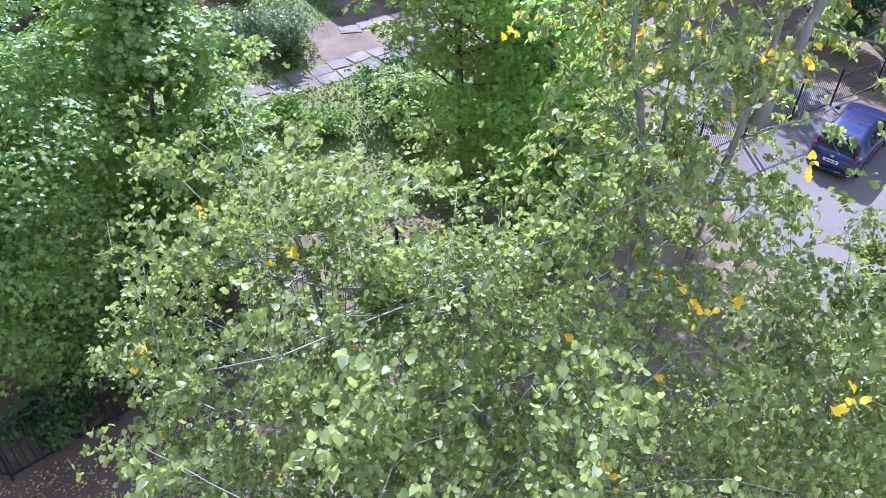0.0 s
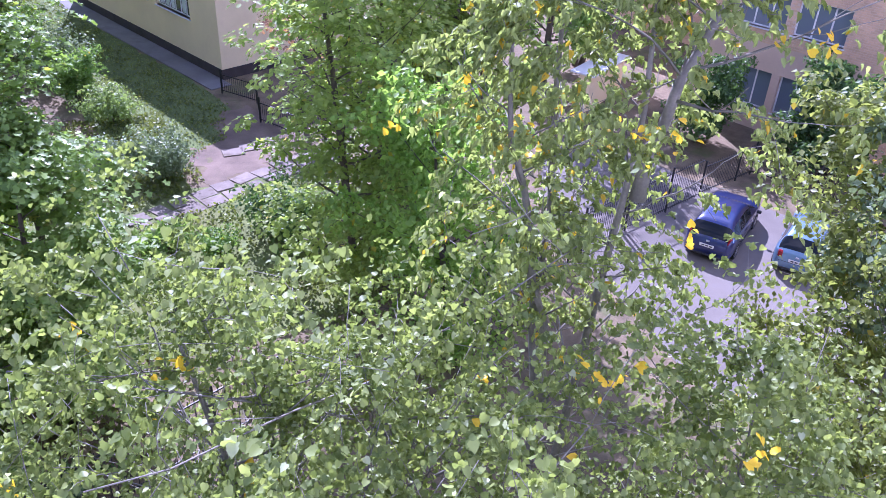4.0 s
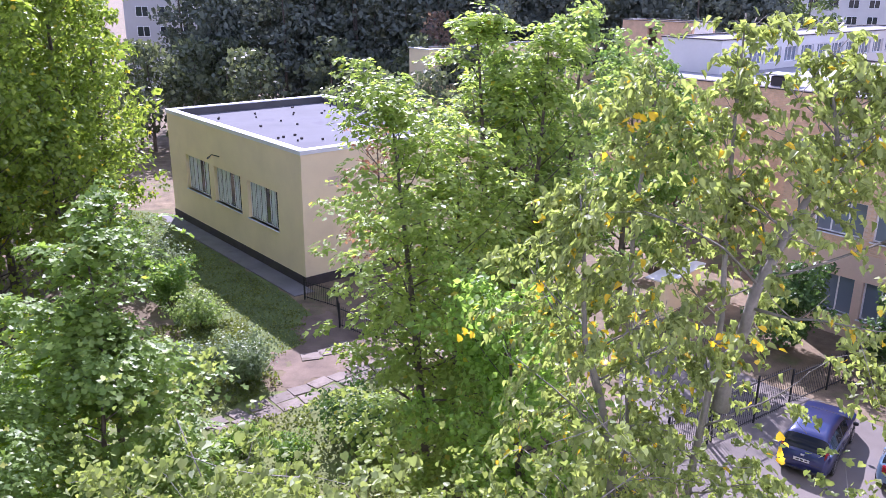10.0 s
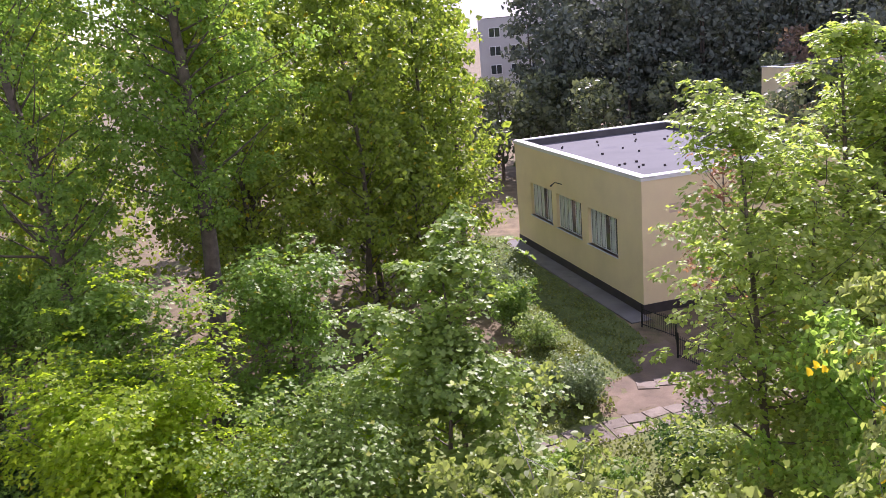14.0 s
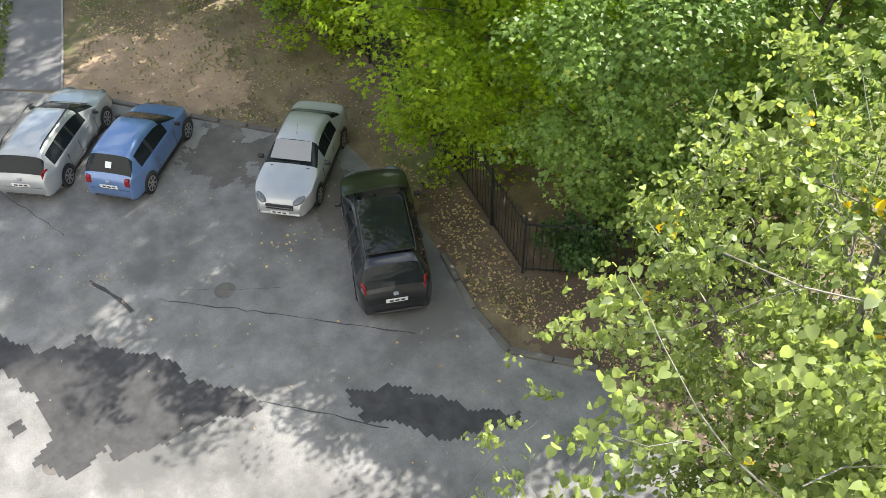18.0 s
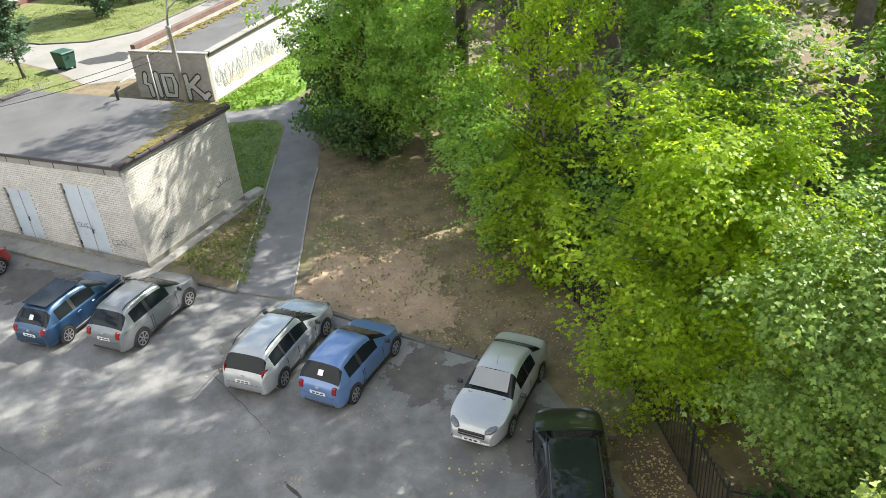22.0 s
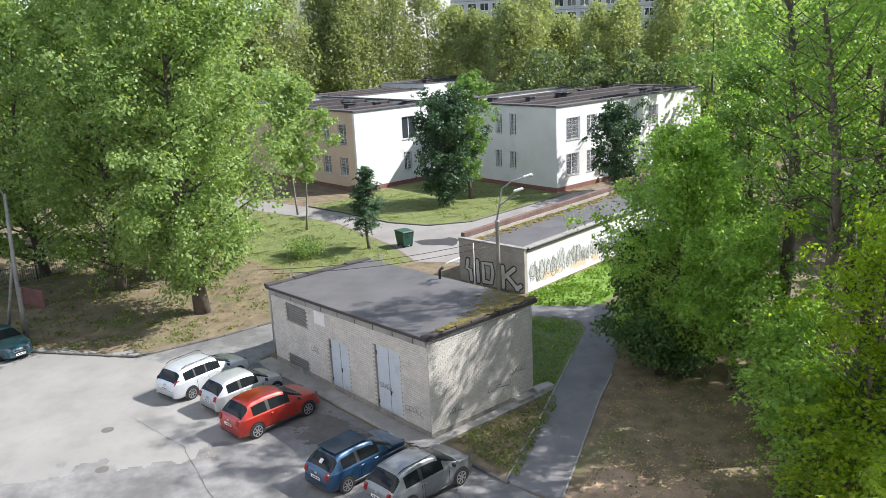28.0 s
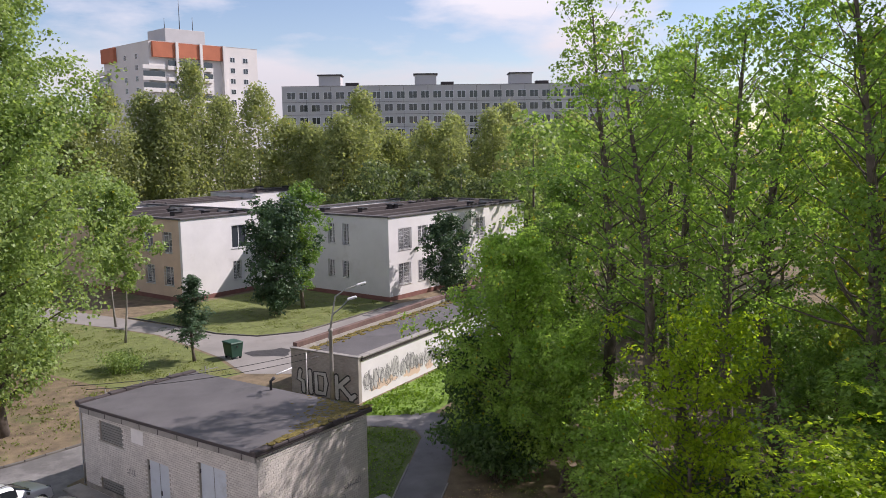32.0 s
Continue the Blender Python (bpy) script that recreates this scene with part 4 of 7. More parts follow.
def blob(bm, cx, cz, rx, rz, y, n=16):
    """A ragged flat patch of paint or bare wall."""
    c = bm.verts.new((cx, y, cz))
    ring = []
    for i in range(n):
        q = rg.uniform(0.6, 1.15)
        ring.append(bm.verts.new((cx + rx * q * math.cos(6.2832 * i / n), y, cz + rz * q * math.sin(6.2832 * i / n))))
    for i in range(n):
        bm.faces.new((c, ring[i], ring[(i + 1) % n]))


patches = bmesh.new()
for k in range(34):  # bare salmon brick below the painted band
    x = rg.uniform(2.0, 21.0)
    blob(patches, x, rg.uniform(0.4, 0.75) + (0.35 if x > 9 else 0.0) * rg.random(), rg.uniform(0.4, 1.1), rg.uniform(0.15, 0.38), -0.0015 - 0.0002 * (k % 8))
tagged(part("bare_patch", patches, M_ORANGE_WALL, gar, "bare salmon brick near the foot", turns["right"]), kind="stuff")
strokes, fills = bmesh.new(), bmesh.new()
x = 0.35
k = 0
while x < 21.0:  # tangled outline letters, one against the next
    w = rg.uniform(0.45, 0.95)
    lo, hi = rg.uniform(0.45, 0.7), rg.uniform(1.5, 2.05)
    mid = (lo + hi) / 2
    blob(fills, x + w / 2, mid, w * 0.5, (hi - lo) * 0.46, -0.004 - 0.0002 * (k % 5), 12)
    for j in range(3):
        ribbon(strokes, curl(x + w * rg.uniform(0.35, 0.65), mid + rg.uniform(-0.25, 0.25), w * rg.uniform(0.28, 0.55), (hi - lo) * rg.uniform(0.2, 0.5), rg.uniform(0, 180), rg.uniform(240, 500)), rg.uniform(0.025, 0.04), -0.0065 - 0.0005 * (k % 6))
        k += 1
    for j in range(3):
        a, b = x + w * rg.random(), x + w * rg.random()
        ribbon(strokes, [(a, lo), ((a + b) / 2 + rg.uniform(-0.15, 0.15), mid), (b, hi)], rg.uniform(0.025, 0.045), -0.0065 - 0.0005 * (k % 6))
        k += 1
    x += w * rg.uniform(0.8, 1.1)
tagged(part("sprayed_outline", strokes, M_PAINT_GREY, gar, "chain of thin dark graffiti letters", turns["right"]), kind="stuff")
tagged(part("sprayed_fill", fills, M_PAINT_SILVER, gar, "pale grey graffiti fill", turns["right"]), kind="stuff")

for x, z, w, sd in ((HUT_L - 1.6, 1.0, 1.2, 1), (HUT_L - 3.3, 1.5, 0.9, 2), (HUT_L - 8.8, 1.7, 0.7, 3)):
    scribble(hut, Matrix(), x, z, w, sd, M_PAINT_GREY)
for x, z, w, sd in ((3.2, 1.1, 1.4, 4), (4.6, 1.5, 1.0, 5), (1.0, 0.9, 0.8, 6)):
    scribble(hut, pose(HUT_L, 0, 0, 0, 0, 90), x, z, w, sd, M_PAINT_GREY)

# white two-storey building
whites = [("front block", pose(-80.2, 14.35, 0, 0, 0, 128.9), 26.0, 17.4, {"front": [(1.55, 5.1, 3.65, 7.3), (4.75, 5.1, 6.4, 7.3), (8.0, 5.1, 9.8, 7.3), (11.5, 5.1, 13.3, 7.3), (15.5, 5.1, 17.3, 7.3), (1.5, 1.5, 3.5, 3.7), (4.75, 1.5, 6.4, 3.7), (8.0, 1.5, 9.8, 3.7), (11.5, 1.5, 13.3, 3.7)],
                "left": [(17.4 - 8.5, 5.5, 17.4 - 7.5, 7.65), (17.4 - 6.4, 5.45, 17.4 - 5.45, 7.7), (17.4 - 8.6, 1.95, 17.4 - 7.65, 3.75), (17.4 - 6.5, 1.95, 17.4 - 5.55, 3.75), (17.4 - 13.0, 5.5, 17.4 - 12.0, 7.65), (17.4 - 13.0, 1.95, 17.4 - 12.0, 3.75)]}),
          ("rear block", pose(-86.1, -5.9, 0, 0, 0, 128.9), 12.05, 24.0, {"front": [(6.35, 4.95, 8.4, 7.4), (6.4, 1.5, 7.5, 3.55), (8.6, 1.5, 9.6, 3.45)], "left": [(24.0 - 3.2, 5.0, 24.0 - 1.6, 7.2), (24.0 - 6.5, 5.0, 24.0 - 4.9, 7.2), (24 - 3.2, 1.6, 24 - 1.6, 3.6), (24 - 6.5, 1.6, 24 - 4.9, 3.6)]})]
for nm, m, L, D, holes in whites:
    wb = empty("school_block", m, "two-storey whitewashed building, flat bitumen roof, grilled windows", "building", "white building")
    t4 = block(wb, L, D, 8.5, {"all": M_WHITE_WALL, "left": M_WHITE_WALL if nm == "front block" else M_ORANGE_WALL}, holes, 0.35, parapet=0.3, plinth=(0.45, M_PLINTH_RED))
    bm = bmesh.new()
    o = 0.12
    for a in ((-o, -o, L + o, 0.5), (-o, D - 0.5, L + o, D + o), (-o, 0.5, 0.5, D - 0.5), (L - 0.5, 0.5, L + o, D - 0.5)):
        box(bm, a[0], a[1], 8.5, a[2], a[3], 8.68, 0.02)
    part("coping", bm, M_BITUMEN, wb, "dark bitumen roof edge")
    for side, hs in holes.items():
        for x0, z0, x1, z1 in hs:
            window(wb, t4[side] @ Matrix.Translation((x0, 0, z0)), x1 - x0, z1 - z0, 2, bars=not (nm == "rear block" and z0 > 4 and side == "front"), th=0.35, rows=1)
    rg = random.Random(len(nm))
    for k in range(7):
        x, y = rg.uniform(1.5, L - 2.5), rg.uniform(2, D - 2.5)
        s = rg.uniform(0.5, 1.1)
        v = part("roof_vent", boxed(x, y, 8.2, x + s, y + s * 0.8, 8.75, bevel=0.03), M_PLINTH, wb, "bitumen-covered ventilation shaft")
        part("vent_cap", boxed(x - 0.12, y - 0.12, 8.75, x + s + 0.12, y + s * 0.8 + 0.12, 8.83, bevel=0.02), M_DARK_METAL, v)
    for k in range(4):
        y = D * (k + 0.8) / 5
        part("roof_ridge", boxed(0.6, y, 8.15, L - 0.6, y + 0.4, 8.6, bevel=0.05), M_PLINTH, wb)
link = empty("school_block", pose(-108.17, -8.17, 0, 0, 0, 128.9), "low link behind the white building under a dark roof", "building", "white building")
block(link, 13.3, 10.0, 8.6, {"all": M_WHITE_WALL}, {}, 0.35, parapet=0.2, coping=M_BITUMEN)
for k in range(3):
    part("roof_ridge", boxed(0.6, 2.2 + 2.6 * k, 8.35, 12.8, 2.6 + 2.6 * k, 8.8, bevel=0.05), M_PLINTH, link)
rear = empty("school_block", pose(-116.58, 2.26, 0, 0, 0, 128.9), "taller rear wing of the white building, dark flat roof", "building", "white building")
block(rear, 13.0, 10.0, 9.3, {"all": M_WHITE_WALL}, {}, 0.35, parapet=0.25, coping=M_BITUMEN)
for k in range(4):
    x, y = 2.0 + 2.6 * k, 2.0 + (k * 2.9) % 6
    v = part("roof_vent", boxed(x, y, 8.95, x + 0.9, y + 0.8, 9.7, bevel=0.03), M_PLINTH, rear, "bitumen-covered ventilation shaft")
    part("vent_cap", boxed(x - 0.12, y - 0.12, 9.7, x + 1.02, y + 0.92, 9.78, bevel=0.02), M_DARK_METAL, v)
for k in range(3):
    part("roof_ridge", boxed(0.6, 2.2 + 2.6 * k, 9.0, 12.4, 2.6 + 2.6 * k, 9.36, bevel=0.05), M_PLINTH, rear)

# yellow hall
YL, YD, YH = 18.0, 12.5, 7.45
yel = empty("gym_hall", pose(-16.23, 56.23, 0, 0, 0, -53.13), "tall yellow plastered hall with three wide windows and white-edged roof", "building")
yh = [(YL - 15.3, 2.55, YL - 11.7, 4.85), (YL - 10.97, 2.55, YL - 7.3, 4.8), (YL - 6.4, 2.5, YL - 2.75, 4.75)]
turns = block(yel, YL, YD, YH, {"all": M_YELLOW_WALL}, {"front": yh}, 0.4, roof=M_ROOF_GREY, parapet=0.45, plinth=(0.55, M_PLINTH), coping=M_COPING)
bm = bmesh.new()
for a in ((-0.06, -0.06, YL + 0.06, -0.003), (-0.06, YD + 0.003, YL + 0.06, YD + 0.06), (-0.06, -0.003, -0.003, YD + 0.003), (YL + 0.003, -0.003, YL + 0.06, YD + 0.003)):
    box(bm, a[0], a[1], YH - 0.16, a[2], a[3], YH - 0.002)
part("roof_edge", bm, M_COPING, yel, "white sheet-metal roof edge")
bm = bmesh.new()
for a in ((0.4, 0.403, YL - 0.4, 0.43), (0.4, YD - 0.43, YL - 0.4, YD - 0.403), (0.403, 0.43, 0.43, YD - 0.43), (YL - 0.43, 0.43, YL - 0.403, YD - 0.43)):
    box(bm, a[0], a[1], YH - 0.445, a[2], a[3], YH - 0.003)
part("roof_upstand", bm, M_BITUMEN, yel, "dark bitumen upstand inside the parapet")
for x0, z0, x1, z1 in yh:
    wf = window(yel, turns["front"] @ Matrix.Translation((x0, 0, z0)), x1 - x0, z1 - z0, 6, th=0.4)
    bl = mesh_of("blind", [(0, 0, 0), (0.38, 0, 0), (0.38, 0, z1 - z0 - 0.2), (0, 0, z1 - z0 - 0.2)], [(0, 1, 2, 3)], M_BLIND)
    for k in range(6):
        if k not in (3, 5):
            part("blind", bl, None, wf, "pale vertical blind", Matrix.Translation((0.14 + k * 0.6, 0.222, 0.1)))
rg = random.Random(31)
for k in range(34):
    s = rg.uniform(0.09, 0.16)
    x, y = rg.uniform(1, YL - 1), rg.uniform(1, YD - 1)
    part("roof_knob", boxed(x, y, YH - 0.45, x + s, y + s, YH - 0.33, bevel=0.02), M_PLINTH, yel)
tubes("bracket", [[((8.0, 0.0, 5.55), 0.03), ((8.05, -0.5, 5.75), 0.03), ((8.3, -0.9, 5.6), 0.06)]], M_DARK_METAL, yel)
part("apron", boxed(-0.3, -1.25, 0.0, YL + 0.9, -0.035, 0.06, bevel=0.02), M_PAVING, yel, "grey concrete apron along the wall foot")
rg = random.Random(2)
part("faded_patch", boxed(YL + 0.002, 1.6, 5.4, YL + 0.0035, 2.3, 5.9), M_ORANGE_WALL, yel)


def fence(name, pts, h=1.5, gap=0.13, post_every=2.5, label="black metal railing of thin bars", mat=None, r=0.011, bars_max=300):
    """A railing: posts, two rails and single bars."""
    mat = mat or M_FENCE
    root = empty(name, Matrix(), label, "fence")
    bar = mesh_of("bar", *tube_mesh([[((0, 0, 0.08), r), ((0, 0, h), r)]], 4), mat)
    post = mesh_of("post", *box_data(0.06, 0.06, h + 0.12, 0.01), mat)
    n_bars = 0
    for p, q in zip(pts, pts[1:]):
        L, a = along(p, q)
        m = pose(p[0], p[1], 0, 0, 0, a)
        for k in range(int(L / post_every) + 1):
            part("post", post, None, root, "", m @ Matrix.Translation((min(L, k * post_every), 0, 0)))
        for z in (0.18, h - 0.15):
            part("rail", boxed(0, -0.015, z - 0.02, L, 0.015, z + 0.02), mat, root, "", m)
        for k in range(int(L / gap)):
            if n_bars < bars_max:
                part("bar", bar, None, root, "", m @ Matrix.Translation((gap * (k + 0.5), 0, 0)))
                n_bars += 1
    return root


fence("fence", [(-5.3, 40.0), (-3.5, 38.6), (-3.2, 36.3), (-1.4, 34.6), (0.6, 36.4), (4.5, 39.0)], 1.15, label="black wrought-iron railing by the yellow hall")
fence("fence", [(6.4, 21.8), (8.9, 24.0), (11.1, 25.6), (15.0, 28.0)], 1.9, 0.125, label="tall black railing beside the driveway")
fence("fence", [(15.2, 28.2), (18.3, 30.0), (22.5, 25.5)], 1.5, 0.125, label="black railing before the brick building")
fence("fence", [(-30.4, 14.6), (-22.0, 13.5), (-13.6, 11.6), (-9.4, 10.3), (-7.0, 12.6), (-1.0, 17.5)], 1.9, 0.17, label="dark metal railing half hidden by maples")
fence("fence", [(-56.0, -31.0), (-58.3, -27.9), (-62.0, -23.9), (-63.3, -18.1)], 1.4, 0.15, label="grey metal fence under the lindens")
fence("fence", [(-52.5, -8.6), (-55.0, -5.0), (-56.6, -2.0)], 1.0, 0.5, label="low pale rail by the road", mat=M_STEEL, r=0.018)

# brick building with flat grey roof
BL, BD, BH = 33.0, 26.0, 8.65
br = empty("brick_block", pose(18.4, 37.9, 0, 0, 0, -53.13), "two-storey orange brick building with a grey sheet roof", "building")
bh_ = [(1.7, 4.85, 4.1, 6.5), (4.5, 4.85, 6.9, 6.5), (1.7, 1.05, 4.1, 2.9), (4.5, 1.05, 6.9, 2.9)]
turns = block(br, BL, BD, BH, {"all": M_ORANGE_WALL}, {"front": bh_}, 0.4, roof=M_ROOF_GREY, parapet=0.3)
brickwork(br, pose(0, 0, 0), BL, BH, bh_ + [(0, 0, 9.6, 4.2)], M_BRICK_ORANGE, (10.0, 6.6, 15.0, 7.4), bl=0.26, bh=0.1, joint=0.018, seed=12)
for x0, z0, x1, z1 in bh_:
    window(br, Matrix.Translation((x0, 0, z0)), x1 - x0, z1 - z0, 3, th=0.4, glass=M_GLASS_BLUE)
bm = bmesh.new()
for a in ((-0.1, -0.12, BL + 0.1, 0.5), (-0.1, BD - 0.5, BL + 0.1, BD + 0.1), (-0.1, 0.5, 0.45, BD - 0.5), (BL - 0.45, 0.5, BL + 0.1, BD - 0.5)):
    box(bm, a[0], a[1], BH, a[2], a[3], BH + 0.16, 0.02)
part("coping", bm, M_PLINTH, br, "dark bitumen roof edge")
for x, y, s in ((3.6, 9.7, 1.0), (4.6, 30.0 - 6.5, 1.1), (12.0, 24.0, 1.1), (18.5, 8.0, 1.1)):
    v = part("roof_vent", boxed(x - s, y - s, BH - 0.3, x + s, y + s, BH + 0.05, bevel=0.04), M_PLINTH, br, "ventilation shaft on a bitumen upstand")
    part("vent_pipe", mesh_of("vent_pipe", *tube_mesh([[((x, y, BH), 0.3), ((x, y, BH + 0.5), 0.36), ((x, y, BH + 0.55), 0.5), ((x, y, BH + 0.8), 0.12)]], 10), M_RUST), None, v)
part("roof_seam", boxed(0.6, 7.0, BH - 0.3, BL - 0.6, 7.12, BH - 0.285), M_ROOF_PALE, br)
part("roof_seam", boxed(0.6, 14.0, BH - 0.3, BL - 0.6, 14.12, BH - 0.285), M_ROOF_PALE, br)
up = empty("upper_wing", pose(14.2, 58.5, 0, 0, 0, -53.13), "orange brick wing with pale flat roof, dark roof edge", "building")
side_holes = [(6.0 + 5.2 * k, 8.9, 7.4 + 5.2 * k, 9.75) for k in range(4)]
turns = block(up, 22.0, 24.0, 10.0, {"all": M_ORANGE_WALL}, {"right": side_holes}, 0.4, roof=M_ROOF_PALE, parapet=0.08, coping=M_PLINTH)
for x0, z0, x1, z1 in side_holes:
    part("louvre", boxed(x0, 0.12, z0, x1, 0.2, z1), M_DARK_METAL, up, "dark louvred opening", turns["right"])
brickwork(up, pose(0, 0, 0), 22.0, 10.0, [], M_BRICK_ORANGE, None, seed=13)
for x, y in ((12.0, 2.6), (5.0, 6.0)):
    v = part("roof_vent", boxed(x - 0.5, y - 0.5, 9.9, x + 0.5, y + 0.5, 10.5, bevel=0.03), M_PLINTH, up, "ventilation shaft")
    part("vent_cap", boxed(x - 0.85, y - 0.85, 10.58, x + 0.85, y + 0.85, 10.68, bevel=0.02), M_STEEL, v)
    part("cap_leg", boxed(x - 0.3, y - 0.3, 10.5, x + 0.3, y + 0.3, 10.58), M_PLINTH, v)
wh = [(1.25 + 2.45 * k, 10.35, 3.15 + 2.45 * k, 11.5) for k in range(13)]
row_wing = empty("far_wing", pose(21.8, 56.7, 0, 0, 0, 36.87), "pale wing with a row of white-framed windows and dark roof edge", "building")
block(row_wing, 34.0, 5.0, 12.2, {"all": M_PANEL_WHITE}, {"front": wh}, 0.3, roof=M_ROOF_PALE, parapet=0.08, coping=M_PLINTH)
for x0, z0, x1, z1 in wh:
    window(row_wing, Matrix.Translation((x0, 0, z0)), x1 - x0, z1 - z0, 3, th=0.3, sill=False, glass=M_GLASS_BLUE)
for x, y in ((9.0, 2.6), (20.0, 2.4)):
    v = part("roof_vent", boxed(x - 0.8, y - 0.6, 12.1, x + 0.8, y + 0.6, 12.75, bevel=0.03), M_PANEL_GREY, row_wing, "ventilation shaft")
    part("vent_cap", boxed(x - 1.1, y - 0.9, 12.75, x + 1.1, y + 0.9, 12.87, bevel=0.02), M_PLINTH, v)
up2 = empty("upper_wing", pose(20.7, 79.4, 0, 0, 0, -53.13), "orange stair head with a dark door on the roof", "building")
block(up2, 7.75, 3.5, 12.6, {"all": M_BRICK_ORANGE, "right": M_PANEL_WHITE}, {"front": [(2.9, 10.4, 4.0, 12.0)]}, 0.3, roof=M_BITUMEN, parapet=0.1, coping=M_BITUMEN)
far_wing = empty("far_wing", pose(2.2, 76.6, 0, 0, 0, 36.87), "long low yellow wing with white parapet and window row", "building")
fh = [(1.2 + 2.6 * k, 6.6, 3.2 + 2.6 * k, 8.4) for k in range(9)]
block(far_wing, 26.0, 3.0, 9.9, {"all": M_YELLOW_WALL}, {"front": fh}, 0.3, roof=M_ROOF_GREY, parapet=0.1, coping=M_COPING)
for x0, z0, x1, z1 in fh:
    window(far_wing, Matrix.Translation((x0, 0, z0)), x1 - x0, z1 - z0, 2, th=0.3, sill=False)
lw = empty("low_porch", pose(12.8, 37.0, 0, 0, 0, 46.0), "low yellow wall with a white slanted cap by the drive", "wall")
part("wall", boxed(0, 0, 0, 3.9, 0.6, 1.9, bevel=0.02), M_YELLOW_WALL, lw)
part("cap", boxed(-0.1, -0.25, 1.9, 4.0, 1.1, 2.0, bevel=0.02), M_COPING, lw)


def tower_windows(root, m, cols, rows, x0, dx, z0, dz, w, h, mat=None, skip=()):
    win = bpy.data.meshes.new("window")
    bm = bmesh.new()
    box(bm, 0, -0.04, 0, w, 0.0, h)
    for f in bm.faces:
        f.material_index = 0
    n0 = len(bm.faces)
    box(bm, 0.09, -0.06, 0.09, w * 0.48, -0.041, h - 0.09)
    box(bm, w * 0.54, -0.06, 0.09, w - 0.09, -0.041, h - 0.09)
    bm.faces.ensure_lookup_table()
    for f in bm.faces[n0:]:
        f.material_index = 1
    bm.to_mesh(win)
    bm.free()
    win.materials.append(mat or M_PVC)
    win.materials.append(M_GLASS)
    for r in range(rows):
        for c in range(cols):
            if (c % 7) not in skip:
                part("window", win, None, root, "", m @ Matrix.Translation((x0 + dx * c, 0, z0 + dz * r)))


def balcony_column(root, m, x, w, rows, z0, dz, mat):
    rail = mesh_of("balcony", *box_data(w, 1.0, 1.05, 0.02), mat)
    glass = mesh_of("balcony_glazing", *box_data(w * 0.96, 0.06, 1.35, 0.01), M_GLASS)
    for r in range(rows):
        b = part("balcony", rail, None, root, "", m @ Matrix.Translation((x, -0.5, z0 + dz * r)))
        if (r * 7 + int(x)) % 3:
            part("balcony_glazing", glass, None, b, "", Matrix.Translation((0, -0.4, 1.06)))


# nine-storey slab block
sl = empty("apartment_block", pose(-190.0, 10.5, 0, 0, 0, 77.0), "long nine-storey panel block, grey-white, with roof boxes", "building")
block(sl, 84.0, 13.0, 29.0, {"all": M_PANEL_GREY, "left": M_PANEL_PINK}, {}, 0.4, parapet=0.3, coping=M_PLINTH)
tower_windows(sl, Matrix(), 30, 7, 1.1, 2.75, 9.3, 2.8, 1.95, 1.65)
tower_windows(sl, pose(0, 13.0, 0, 0, 0, -90), 2, 7, 2.5, 6.0, 9.4, 2.8, 1.7, 1.5)
for x in (8.0, 30.0, 52.0, 74.0):
    b = part("roof_box", boxed(x, 3, 29.0, x + 5.0, 8, 31.6, bevel=0.05), M_PANEL_GREY, sl)
    part("roof_box_cap", boxed(x - 0.3, 2.7, 31.6, x + 5.3, 8.3, 31.85), M_PLINTH, b)
    part("roof_pipe", boxed(x + 6, 4, 29.0, x + 9, 6, 30.0), M_PLINTH, sl)
bm = bmesh.new()
for k in range(1, 15):
    box(bm, k * 5.5 - 0.05, -0.03, 6, k * 5.5 + 0.05, 0.0, 28.8)
for k in range(7):
    box(bm, 0, -0.028, 8.6 + 2.8 * k, 84, 0.0, 8.7 + 2.8 * k)
part("panel_joint", bm, M_GREY_PANEL, sl, "dark joints between the wall panels")
# tower with brick-red top
tw = empty("apartment_tower", pose(-229.0, -21.0, 0, 0, 0, 122.0), "white tower block with brick-red top bays and stacked balconies", "building")
TL, TD, TH = 33.0, 27.0, 43.5
block(tw, TL, TD, TH, {"all": M_PANEL_WHITE}, {}, 0.4, parapet=0.4, coping=M_PANEL_WHITE)
for k in range(3):
    x = 0.7 + 7.1 * k
    part("red_bay", boxed(x, -0.9, 39.4, x + 6.3, -0.003, 43.3), M_PANEL_RED, tw, "brick-red top of a balcony bay")
    part("fin", boxed(x + 6.3, -1.3, 14.0, x + 7.1, -0.003, 43.5), M_PANEL_WHITE, tw, "white fin between balconies")
    balcony_column(tw, Matrix(), x + 0.02, 6.2, 7, 18.5, 2.95, M_PANEL_WHITE)
side = pose(0, TD, 0, 0, 0, -90)
part("red_bay", boxed(0.2, -0.9, 39.4, 8.2, -0.003, 43.3), M_PANEL_RED, tw, "brick-red top of the side bay", side)
balcony_column(tw, side, 0.3, 7.6, 7, 18.5, 2.95, M_PANEL_WHITE)
tower_windows(tw, side, 2, 8, 12.5, 6.5, 18.6, 2.95, 1.6, 1.5)
tower_windows(tw, Matrix(), 2, 8, 24.0, 4.2, 18.6, 2.95, 1.6, 1.5)
part("roof_box", boxed(8, 6, 43.5, 20, 16, 48.0, bevel=0.05), M_PANEL_GREY, tw)
for x, h in ((9, 6), (13.5, 13), (17.5, 7)):
    tubes("antenna", [[((x, 8, 47.5), 0.12), ((x, 8, 45 + h), 0.05)]], M_DARK_METAL, tw)
